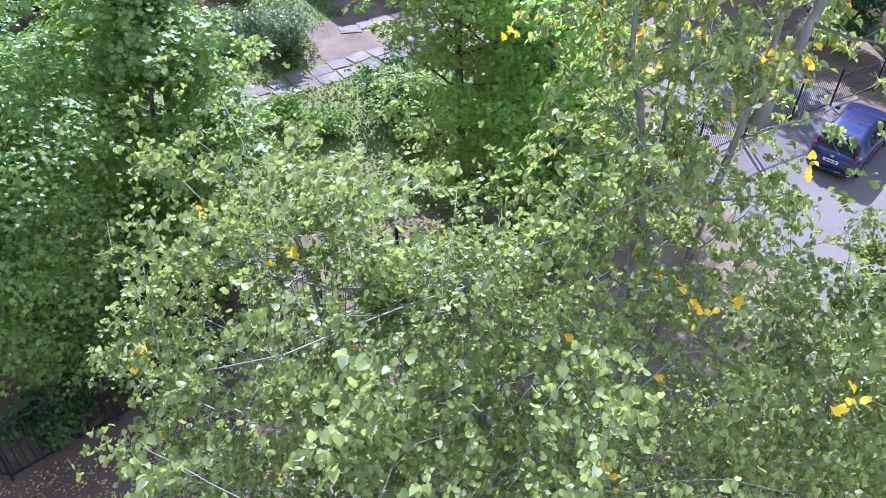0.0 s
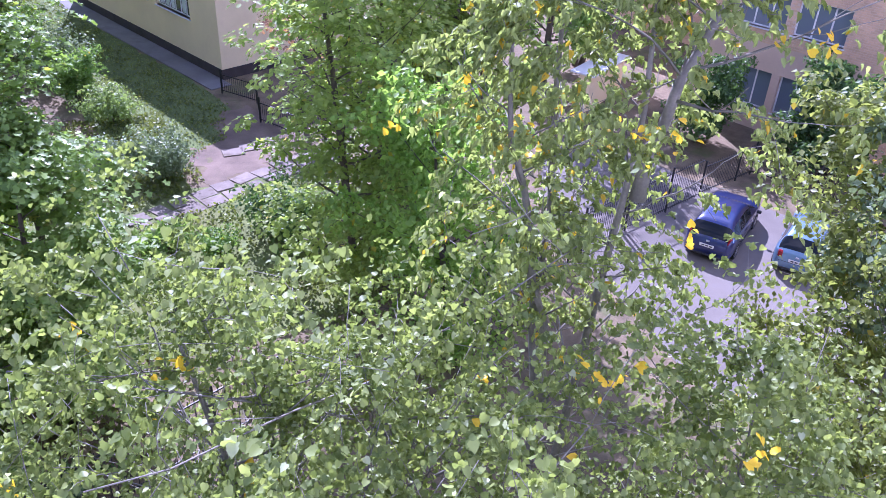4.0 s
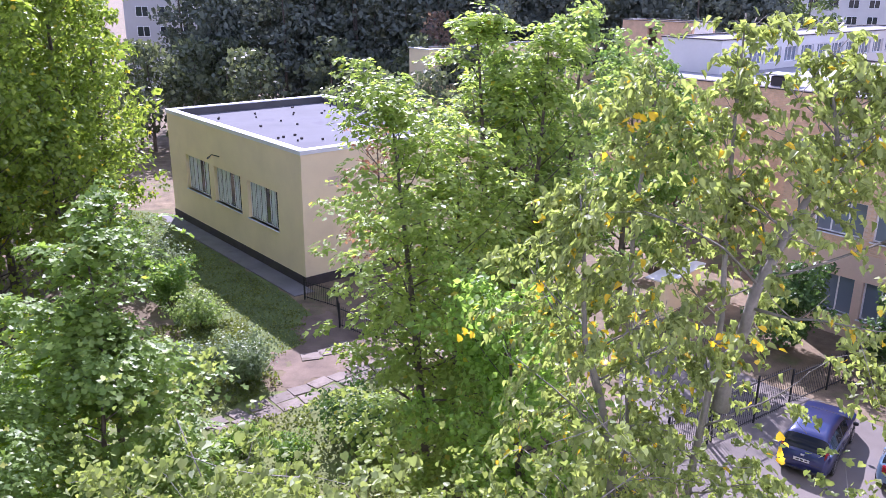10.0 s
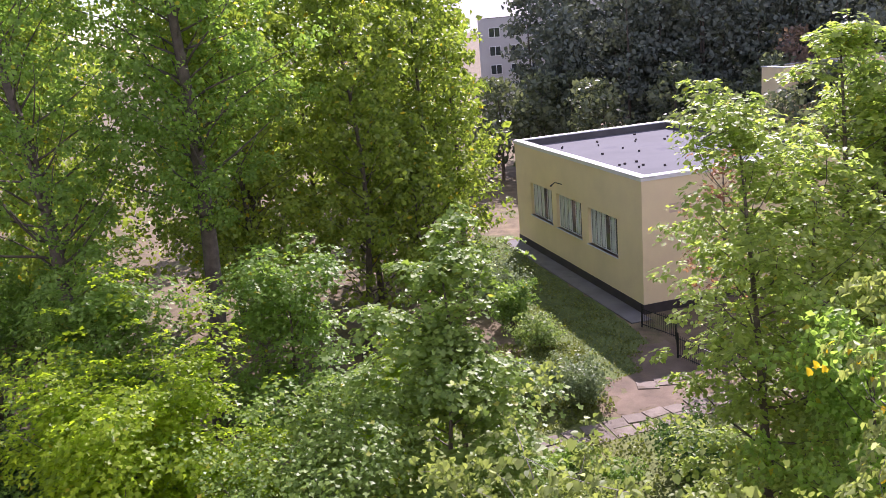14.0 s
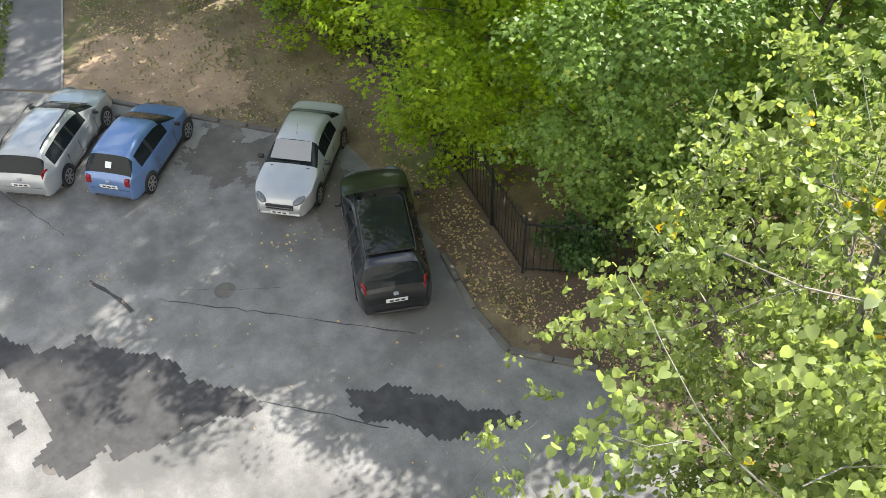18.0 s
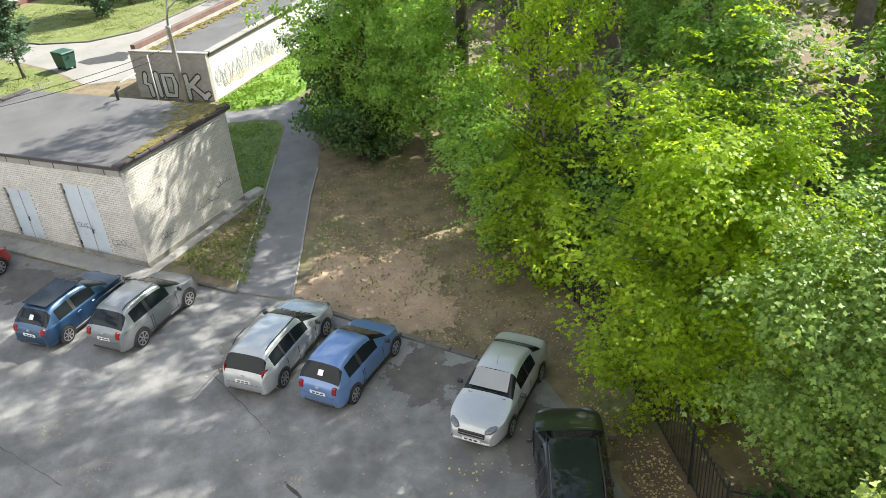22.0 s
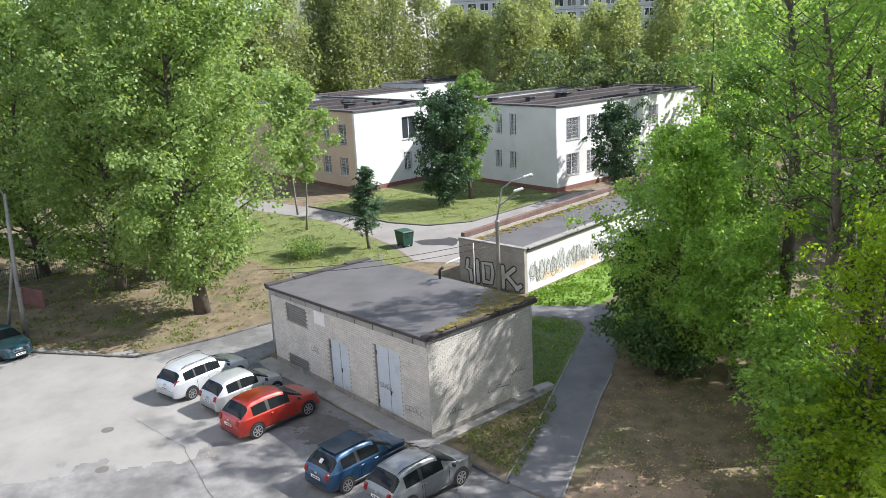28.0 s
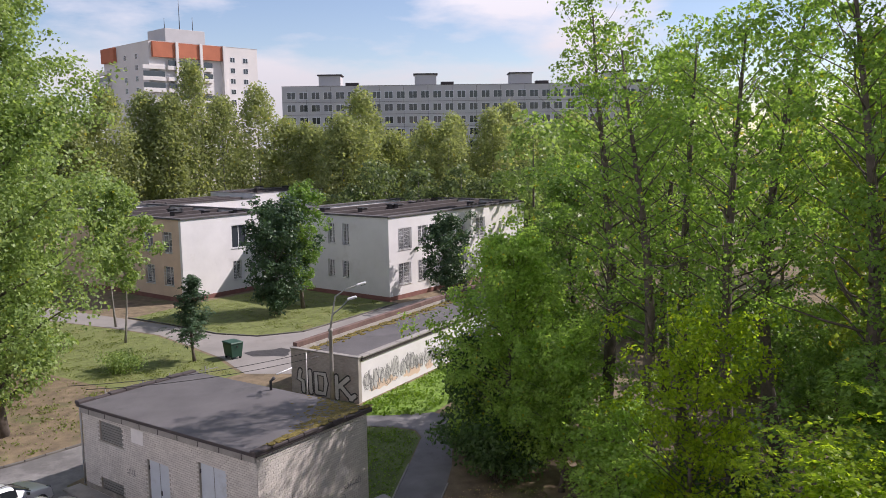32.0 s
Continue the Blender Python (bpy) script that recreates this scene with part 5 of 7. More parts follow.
# grey tower behind the pines
tg = empty("apartment_tower", pose(-32.5, 168.0, 0, 0, 0, -4.0), "grey-white tower block with stacked white balconies", "building")
block(tg, 40.0, 18.0, 40.0, {"all": M_PANEL_GREY}, {}, 0.4, parapet=0.4)
tower_windows(tg, Matrix(), 12, 6, 2.0, 3.2, 19.0, 2.85, 1.8, 1.5, skip=(2, 6))
for x in (9.0, 27.5):
    balcony_column(tg, Matrix(), x, 4.4, 7, 17.5, 2.85, M_PANEL_WHITE)
fb = empty("apartment_block", pose(-127.0, 485.0, 0, 0, 0, 10.0), "hazy far tower block on the horizon", "building")
block(fb, 18.0, 14.0, 40.0, {"all": M_PANEL_GREY}, {}, 0.4)
mb = empty("apartment_block", pose(-40.5, 124.0, 0, 0, 0, 8.0), "grey five-storey panel block among the pines", "building")
block(mb, 14.0, 12.0, 16.3, {"all": M_PANEL_GREY}, {}, 0.4, coping=M_PLINTH)
tower_windows(mb, Matrix(), 4, 4, 1.6, 3.2, 5.0, 2.8, 1.8, 1.5)
fw = empty("apartment_block", pose(53.0, 160.0, 0, 0, 0, -20.0), "white five-storey block far behind the trees", "building")
block(fw, 40.0, 12.0, 19.2, {"all": M_PANEL_WHITE}, {}, 0.4)
tower_windows(fw, Matrix(), 11, 3, 1.6, 3.4, 9.0, 2.9, 1.8, 1.5)

# own building: the facade that the camera leans out of, with the white balconies next door
own = empty("home_block", pose(-25.0, -21.2, 0, 0, 0, 38.9), "pale panel facade of the home block", "building")
part("wall", boxed(0, -11, 0, 62, -0.75, 27), M_PANEL_WHITE, own)
bal = empty("balcony_stack", pose(-25.0, -21.2, 0, 0, 0, 38.9), "white-clad balconies of the home block", "balcony")
for z in (6.7, 9.5, 12.3):
    part("cladding", boxed(40.2, -0.74, z, 43.2, -0.21, z + 1.35, bevel=0.01), M_PVC, bal, "white ribbed balcony cladding")
    part("cladding", boxed(40.22, -0.74, z + 1.353, 43.2, -0.45, z + 2.64, bevel=0.01), M_PVC, bal)
    part("floor_slab", boxed(40.3, -0.74, z - 0.157, 43.2, -0.28, z - 0.003), M_PLINTH, bal)


# Trees ---------------------------------------------------------------------
LEAVES = {  # outlines of single leaves: points (across, along, out of plane) and faces
    "heart": ([(0, -0.4, 0.0), (0.3, -0.52, 0.05), (0.52, -0.2, 0.12), (0.36, 0.22, 0.07), (0, 0.62, -0.12), (-0.36, 0.22, 0.07), (-0.52, -0.2, 0.12), (-0.3, -0.52, 0.05)], [(0, 1, 2, 3, 4), (0, 4, 5, 6, 7)]),
    "folded": ([(0, -0.5, 0.0), (0.3, -0.36, 0.2), (0.26, 0.12, 0.18), (0, 0.66, -0.12), (-0.26, 0.12, 0.18), (-0.3, -0.36, 0.2)], [(0, 1, 2, 3), (0, 3, 4, 5)]),
    "lobed": ([(0, -0.35, 0), (0.5, -0.42, 0.08), (0.2, -0.05, 0.0), (0.6, 0.28, 0.12), (0.0, 0.68, -0.1), (-0.6, 0.28, 0.12), (-0.2, -0.05, 0.0), (-0.5, -0.42, 0.08)], [(0, 1, 2), (2, 3, 4), (4, 5, 6), (6, 7, 0), (0, 2, 4, 6)]),
    "three": ([(0, -0.45, 0), (0.56, 0.02, 0.1), (0.2, 0.12, 0.02), (0, 0.62, -0.08), (-0.2, 0.12, 0.02), (-0.56, 0.02, 0.1)], [(0, 1, 2), (0, 2, 3, 4), (0, 4, 5)]),
    "diamond": ([(0, -0.55, 0), (0.4, 0, 0.1), (0, 0.55, -0.05), (-0.4, 0, 0.1)], [(0, 1, 2), (0, 2, 3)]),
}


def unit(a):
    return a / np.maximum(np.linalg.norm(a, axis=-1, keepdims=True), 1e-6)


def leaf_mesh(name, centre, normal, size, mat, rg, shape="diamond", axis=None):
    """One mesh of many separate leaves. centre, normal: n by 3; size: n; axis: the way that the tips point."""
    n = len(centre)
    normal = unit(normal)
    a = rg.normal(size=(n, 3)) if axis is None else axis
    u = unit(a - normal * (a * normal).sum(1, keepdims=True))
    w = np.cross(normal, u)
    pts, fs = LEAVES[shape]
    v = np.concatenate([centre[:, None] + size[:, None, None] * (w[:, None] * p[0] + u[:, None] * p[1] + normal[:, None] * p[2]) for p in pts], axis=1)
    k = len(pts)
    loops = np.concatenate([np.array(f) for f in fs])
    counts = np.array([len(f) for f in fs])
    idx = (loops[None] + (np.arange(n) * k)[:, None]).ravel().astype(np.int32)
    cnt = np.tile(counts, n)
    start = np.concatenate([[0], np.cumsum(cnt)[:-1]]).astype(np.int32)
    me = bpy.data.meshes.new(name)
    me.vertices.add(n * k)
    me.vertices.foreach_set("co", v.reshape(-1).astype(np.float32))
    me.loops.add(len(idx))
    me.loops.foreach_set("vertex_index", idx)
    me.polygons.add(len(cnt))
    me.polygons.foreach_set("loop_start", start)
    me.update(calc_edges=True)
    me.materials.append(mat)
    return me


def bend(rg, p, way, length, r0, r1, n=5, wander=0.12, rise=0.0):
    """A wandering branch: points and radii."""
    out = [(tuple(p), r0)]
    p, d = np.array(p, float), np.array(way, float) / np.linalg.norm(way)
    for i in range(1, n + 1):
        d = d + rg.normal(size=3) * wander + np.array([0, 0, rise])
        d /= np.linalg.norm(d)
        p = p + d * length / n
        out.append((tuple(p), r0 + (r1 - r0) * i / n))
    return out


def sprays(rg, style, centre, out, R, per):
    """Leaves of many sprays: positions, normals, axes. style: hang (along drooping twigs), layer (flat fans), dome (tufts lit from above)."""
    m = len(centre)
    i = np.repeat(np.arange(m), per)
    n = len(i)
    c, o, r = centre[i], out[i], (R * rg.uniform(0.6, 1.35, m))[i]
    up = np.array([0.0, 0.0, 1.0])
    flat = unit(out * np.array([1, 1, 0]) + rg.normal(size=(m, 3)) * np.array([0.7, 0.7, 0.25]))[i]
    if style == "hang":
        s = rg.uniform(0.0, 1.0, n)
        side = np.cross(flat, up)
        pos = c + flat * (r * 2.2 * s)[:, None] - up * (r * 0.9 * s * s)[:, None] + side * (rg.normal(size=n) * 0.16 * r)[:, None] + rg.normal(size=(n, 3)) * 0.1 * r[:, None]
        pos[:, 2] -= 0.2 * r
        axis = -up * 1.2 + flat * 0.3 + side * rg.normal(size=n)[:, None] * 0.3 + rg.normal(size=(n, 3)) * 0.25
        nrm = o * 0.45 + up * 0.35 + rg.normal(size=(n, 3)) * 0.6
    elif style == "layer":
        az, q = rg.uniform(0, 6.283, n), np.sqrt(rg.uniform(0.02, 1, n))
        rad = np.stack([np.cos(az), np.sin(az), np.zeros(n)], 1)
        tilt = (out * np.array([1, 1, 0]) * 0.25 + rg.normal(size=(m, 3)) * 0.14)[i]
        pos = c + rad * (q * r)[:, None]
        pos[:, 2] += -(rad * tilt).sum(1) * q * r - 0.34 * r * q * q + rg.normal(size=n) * 0.05 * r
        axis = rad + rg.normal(size=(n, 3)) * 0.4 - up * 0.3
        nrm = up + tilt + rad * q[:, None] * 0.35 + rg.normal(size=(n, 3)) * 0.3
    else:
        v = unit(rg.normal(size=(n, 3)) + o * 0.35 + up * 0.4)
        pos = c + v * (r * rg.uniform(0.55, 1.05, n))[:, None] * np.array([1, 1, 0.72])
        axis = rg.normal(size=(n, 3)) + v * 0.8 - up * 0.4
        nrm = v * 0.7 + up * 0.35 + rg.normal(size=(n, 3)) * 0.5
    return pos, nrm, axis


def tree(name, x, y, h, r, mat, label, seed, leaves=9000, leaf=0.16, base=0.25, limbs=26, shape="oval", stems=1, bark=None, trunk_r=None, up=0.45, style="dome", clump=0.5, per=24, leaf_shape="diamond", category="tree", group="trees", sub=5, keep=None, leaders=None, fine=False, lean=(0, 0), limb_r=0.36):
    """A tree: trunk and limbs as tapered tubes, and a crown of single leaves in sprays round the twigs. leaders: the lines of its stems, from the foot."""
    rg = np.random.default_rng(seed)
    bark = bark or M_BARK
    trunk_r = trunk_r or 0.016 * h + 0.03
    trunks, branches, twig_pts = [], [], []
    n = 9
    lines = []
    for s in range(len(leaders) if leaders else stems):
        if leaders:
            way = np.array(leaders[s], float)
            k = np.linspace(0, len(way) - 1, n + 1)
            lines.append(np.stack([np.interp(k, np.arange(len(way)), way[:, a]) for a in range(3)], 1) + rg.normal(size=(n + 1, 3)) * np.array([0.05, 0.05, 0]))
            continue
        off = rg.normal(size=2) * (0.22 * r if stems > 1 else 0.0)
        top = np.array([lean[0] + off[0] * 1.2, lean[1] + off[1] * 1.2, h * (1.0 if s == 0 else rg.uniform(0.8, 0.97))])
        foot = np.array([off[0] * 0.25, off[1] * 0.25, -0.1])
        wob = rg.normal(size=2) * 0.02 * h
        t = np.linspace(0, 1, n + 1)
        lines.append(foot + (top - foot) * t[:, None] + np.stack([wob[0] * np.sin(3.1 * t), wob[1] * np.sin(4.2 * t), 0 * t], 1))
    many = len(lines)
    for s, ln in enumerate(lines):
        tr = [(tuple(p), trunk_r * (1 - 0.9 * i / n) * (1.25 if i == 0 else 1.0) / (1 if many == 1 else 1.3)) for i, p in enumerate(ln)]
        trunks.append(tr)
        nl = max(4, limbs // many)
        for k in range(nl):
            t = base + (0.99 - base) * ((k + rg.uniform(0, 0.9)) / nl)
            q = (t - base) / (1 - base)
            if shape == "oval":
                prof = math.sqrt(max(0.03, 1 - (2 * q - 0.85) ** 2 / 1.4))
            elif shape == "cone":
                prof = 1.05 - 0.95 * q
            elif shape == "column":
                prof = 0.75 * (1 - 0.75 * q ** 2) + 0.2
            else:
                prof = (0.5 + 0.7 * q) * math.sqrt(max(0.04, 1 - max(0.0, q - 0.55) ** 2 * 3.6))
            i = min(n - 1, int(t * n))
            f = t * n - i
            p = np.array(tr[i][0]) * (1 - f) + np.array(tr[i + 1][0]) * f
            az = 2.39996 * k + rg.uniform(-0.5, 0.5) + s * 1.7
            L = r * prof * rg.uniform(0.55, 1.25) / (1 if many == 1 else 1.2)
            way = np.array([math.cos(az), math.sin(az), up + 0.5 * q * q + rg.uniform(-0.2, 0.3)])
            limb = bend(rg, p, way, L, max(0.012, tr[i][1] * limb_r), 0.008, 5, 0.1, 0.05)
            branches.append(limb)
            for j in range(sub):
                a = 1 + int(rg.uniform(0, 4.99))
                bp = np.array(limb[a][0])
                d0 = bp - np.array(limb[a - 1][0])
                d0 /= np.linalg.norm(d0) + 1e-9
                way2 = d0 * 0.7 + rg.normal(size=3) * 0.6 + np.array([0, 0, 0.2])
                tw = bend(rg, bp, way2, L * rg.uniform(0.25, 0.5) + 0.15, max(0.006, limb[a][1] * 0.5), 0.004, 4, 0.2, 0.03)
                if fine:
                    branches.append(tw)
                twig_pts += [p2 for p2, _ in tw[2:]]
            twig_pts += [p2 for p2, _ in limb[3:]]
    pts = np.array(twig_pts)
    n_cl = max(8, leaves // per)
    pick = np.concatenate([rg.permutation(len(pts)) for _ in range(n_cl // len(pts) + 1)])[:n_cl]
    centre = pts[pick] + rg.normal(size=(n_cl, 3)) * 0.22 * clump
    out = centre - np.array([lean[0] * 0.5, lean[1] * 0.5, h * (base + 0.25)])
    out[:, 2] *= 0.35
    c, nrm, axis = sprays(rg, style, centre, unit(out), clump, per)
    size = leaf * rg.uniform(0.65, 1.25, len(c))
    low = c[:, 2] > 0.15
    c, nrm, axis, size = c[low], nrm[low], axis[low], size[low]
    if keep is not None:
        foot = np.array([x, y, 0.0])
        ok = keep(c, foot)
        c, nrm, axis, size = c[ok], nrm[ok], axis[ok], size[ok]
        trunks = [[q for q in tr if q[0][2] < h * 0.45 or keep(np.array([q[0]]) + np.array([0, 0, 0.4]), foot)[0]] for tr in trunks]
        ends = np.array([b[-1][0] for b in branches])
        branches = [b for b, k in zip(branches, keep(ends + np.array([0, 0, 0.25]), foot)) if k]
    root = empty(name, pose(x, y, 0), label, category, group)
    tubes("trunk", trunks, bark, root, 8)
    tubes("branchwork", branches, bark, root, 3)
    part("crown", leaf_mesh("crown", c, nrm, size, mat, rg, leaf_shape, axis), None, root)
    return root, c, pts


def bush(name, x, y, h, r, mat, label, seed, leaves=2500, leaf=0.13, group="bushes"):
    rg = np.random.default_rng(seed)
    stems = []
    pts = []
    for k in range(14):
        az = rg.uniform(0, 6.28)
        d = rg.uniform(0.2, 0.95) * r
        way = np.array([math.cos(az) * d, math.sin(az) * d, h * rg.uniform(0.55, 0.95)])
        st = bend(rg, (rg.normal() * 0.1, rg.normal() * 0.1, 0.0), way, np.linalg.norm(way), 0.02, 0.005, 5, 0.12)
        stems.append(st)
        pts += [p for p, _ in st[2:]]
    pts = np.array(pts)
    centre = pts[rg.integers(0, len(pts), leaves // 16)] + rg.normal(size=(leaves // 16, 3)) * 0.12 * r
    c, nrm, axis = sprays(rg, "dome", centre, unit(centre), 0.26 * r, 16)
    c[:, 2] = np.maximum(c[:, 2], 0.06)
    root = empty(name, pose(x, y, 0), label, "bush", group)
    for st in stems:
        tubes("stem", [st], M_BARK, root, 4)
    part("crown", leaf_mesh("crown", c, nrm, leaf * rg.uniform(0.6, 1.3, len(c)), mat, rg, "diamond", axis), None, root)
    return root


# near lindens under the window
def trim_to_view(c, foot):
    """Trims the crown, unevenly, to fit the camera's view of its outline, and 5 m clear of it."""
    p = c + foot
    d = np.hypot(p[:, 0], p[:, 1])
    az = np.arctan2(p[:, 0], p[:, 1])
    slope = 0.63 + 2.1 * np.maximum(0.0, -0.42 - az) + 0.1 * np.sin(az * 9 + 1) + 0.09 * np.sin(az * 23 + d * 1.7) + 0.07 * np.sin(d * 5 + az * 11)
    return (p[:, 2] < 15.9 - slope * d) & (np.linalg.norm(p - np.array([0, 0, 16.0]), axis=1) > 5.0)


def within(reach):
    """The crown keeps to an uneven reach round its trunk."""
    def keep(c, foot):
        az = np.arctan2(c[:, 1], c[:, 0])
        return np.hypot(c[:, 0], c[:, 1]) < reach * (0.9 + 0.14 * np.sin(az * 3) + 0.08 * np.sin(az * 7 + c[:, 2] * 2))
    return keep


t0, t0_leaf, t0_twig = tree("linden_tree", 0.4, 6.3, 10.9, 5.0, M_LINDEN, "linden close below the window, green leaves with scattered yellow", 11, 70000, 0.08, 0.38, 84, "oval", 3, M_BARK_GREY, 0.22, 0.35, "hang", 0.26, 18, "heart", sub=9, keep=trim_to_view, fine=True)
TALL = [[(0.2, 0.0, -0.1), (-0.1, 0.05, 4.0), (-0.27, 0.11, 7.4), (-0.39, 0.15, 10.5), (-0.46, 0.17, 13.2), (-0.25, 0.12, 14.9)], [(0.2, 0.0, -0.1), (0.25, -0.05, 4.0), (0.4, -0.13, 7.7), (0.56, -0.2, 9.9), (0.72, -0.27, 11.7), (0.55, -0.2, 14.0), (0.53, -0.17, 15.6)],
        [(0.0, 0.0, 6.0), (-0.3, -0.1, 8.3), (-0.75, -0.25, 10.2), (-1.2, -0.3, 12.0), (-1.3, -0.2, 13.4)], [(0.75, -0.3, 10.4), (1.0, -0.4, 12.2), (1.5, -0.6, 13.6), (1.7, -0.7, 15.2)]]
t1, t1_leaf, t1_twig = tree("linden_tree", 3.5, 10.05, 15.5, 2.6, M_HANGING, "tall thin linden with drooping leaves and bare grey stems", 12, 17000, 0.108, 0.26, 84, "cone", 2, M_BARK_GREY, 0.13, 0.5, "hang", 0.25, 21, "folded", sub=4, leaders=TALL, fine=True)
tree("linden_tree", 5.6, 7.6, 9.3, 2.9, M_LINDEN, "shorter linden beside the taller stems", 121, 18000, 0.09, 0.25, 44, "oval", 2, M_BARK_GREY, 0.1, 0.5, "hang", 0.3, 13, "heart", sub=6, keep=trim_to_view, fine=True)
tree("elm_tree", 9.5, 9.2, 13.5, 3.4, M_OLIVE, "slender dull-green tree beside the balcony", 13, 46000, 0.115, 0.03, 84, "column", 2, M_BARK_GREY, 0.12, 0.6, "dome", 0.34, 18, fine=True)
tree("elm_tree", 10.4, 11.4, 15.6, 1.5, M_SILVER, "thin grey-green tree before the brick building", 14, 6500, 0.15, 0.4, 40, "column", 2, M_BARK_GREY, 0.1, 0.7, "dome", 0.3, 16, fine=True)
tree("elm_tree", 11.4, 12.2, 9.8, 3.2, M_OLIVE, "low olive-green tree over the driveway edge", 141, 15000, 0.15, 0.05, 46, "oval", 2, M_BARK_GREY, 0.1, 0.5, "dome", 0.36, 18, fine=True)
# dense trees by the path
tree("elm_tree", 1.0, 22.6, 12.9, 3.7, M_RAGGED, "dense green tree between path and driveway", 15, 27000, 0.17, 0.03, 74, "oval", 2, style="layer", clump=0.5, per=26)
tree("elm_tree", 4.0, 18.6, 8.6, 3.0, M_LIT_LOW, "green undergrowth tree behind the linden", 151, 12000, 0.17, 0.04, 46, "oval", 2, style="dome", clump=0.5, per=24)
tree("rowan_tree", 2.9, 27.2, 14.7, 3.6, M_RAGGED, "light green ragged tree before the yellow hall", 16, 19000, 0.19, 0.08, 60, "oval", 2, style="layer", clump=0.5, per=24, up=0.6)
tree("rowan_tree", 5.4, 28.6, 14.4, 3.2, M_ASH, "feathery grey-green tree at the corner of the drive", 17, 17000, 0.19, 0.12, 50, "oval", 2, style="dome", clump=0.5, per=22, up=0.6)
tree("rowan_tree", -1.3, 37.0, 8.9, 2.0, M_RED, "thin rowan with reddish leaves by the yellow wall", 18, 1500, 0.17, 0.3, 30, "oval", 1, style="dome", clump=0.34, per=12, fine=True)
tree("rowan_tree", 11.5, 41.0, 11.5, 3.2, M_ELM, "green tree beside the low porch", 171, 9000, 0.23, 0.15, 36, "oval", 1, style="dome", clump=0.6)
tree("rowan_tree", 14.2, 44.0, 10.6, 3.0, M_ELM, "green tree in the yard before the brick wing", 172, 9000, 0.23, 0.1, 40, "oval", 2, style="dome", clump=0.55)
tree("lilac_tree", 21.0, 29.5, 4.4, 2.6, M_DARKTREE, "dark green shrubby tree before the brick wall", 19, 8000, 0.2, 0.08, 30, "oval", 2, style="dome", clump=0.5)
tree("lilac_tree", 17.0, 33.5, 3.4, 1.8, M_DARKTREE, "dark green shrub by the drive", 191, 4500, 0.19, 0.08, 24, "oval", 2, style="dome", clump=0.45)
# broad-leaved maples left of the path
tree("maple_tree", -7.0, 17.0, 10.3, 3.0, M_PLATAN, "young maple with broad layered bluish-green leaves", 20, 21000, 0.15, 0.05, 40, "oval", 2, style="layer", clump=0.46, leaf_shape="lobed", per=20, up=0.35, sub=8)
tree("maple_tree", -9.4, 13.7, 7.4, 3.1, M_PLATAN, "broad-leaved bluish-green maple behind the fence", 23, 28000, 0.125, 0.04, 56, "oval", 2, style="layer", clump=0.52, leaf_shape="three", per=22)
tree("maple_tree", -10.4, 20.6, 7.4, 2.3, M_MAPLE, "young yellow-green maple beside the lawn", 201, 14000, 0.14, 0.08, 40, "oval", 2, style="layer", clump=0.4, leaf_shape="three", per=18)
tree("maple_tree", -13.4, 12.7, 7.2, 4.6, M_MAPLE, "yellow-green maple leaning over the fence", 21, 48000, 0.138, 0.02, 48, "oval", 1, style="layer", clump=0.6, leaf_shape="three", per=48, sub=8, keep=within(4.7))
tree("maple_tree", -17.8, 16.8, 8.6, 3.8, M_POPLAR, "green maple over the parked cars", 22, 26000, 0.145, 0.1, 30, "oval", 1, style="layer", clump=0.62, leaf_shape="three", per=46, sub=9, keep=within(4.2))
tree("maple_tree", -13.4, 20.4, 8.4, 3.2, M_POPLAR, "green maple among taller trees", 24, 18000, 0.15, 0.1, 26, "oval", 1, style="layer", clump=0.62, leaf_shape="three", per=46, sub=9)
# tall aspens, lit from behind
for k, (x, y, h, r) in enumerate(((-24.1, 35.1, 21.5, 4.6), (-27.2, 36.6, 22.5, 4.4), (-17.0, 41.0, 19.0, 4.2), (-30.8, 39.4, 21.5, 4.8), (-18.2, 33.8, 18.5, 3.6), (-22.5, 50.0, 21.5, 4.4), (-34.0, 31.0, 20.0, 4.8), (-40.0, 38.0, 21.5, 5.0), (-21.2, 29.4, 20.5, 4.2), (-21.0, 42.0, 20.5, 4.4), (-26.5, 45.0, 21.0, 4.6), (-16.0, 36.8, 11.0, 2.8), (-17.2, 46.0, 15.0, 2.6))):
    tree("aspen_tree", x, y, h, r, M_ASPEN, "tall aspen with sparse sunlit leaves and dark trunk", 30 + k, int(15000 * (h / 21) * (r / 4.5)), 0.25, 0.14, 80, "column", 1, M_BARK, 0.2, 0.5, "dome", 0.62, 24, group="aspens", sub=5, limb_r=0.26)
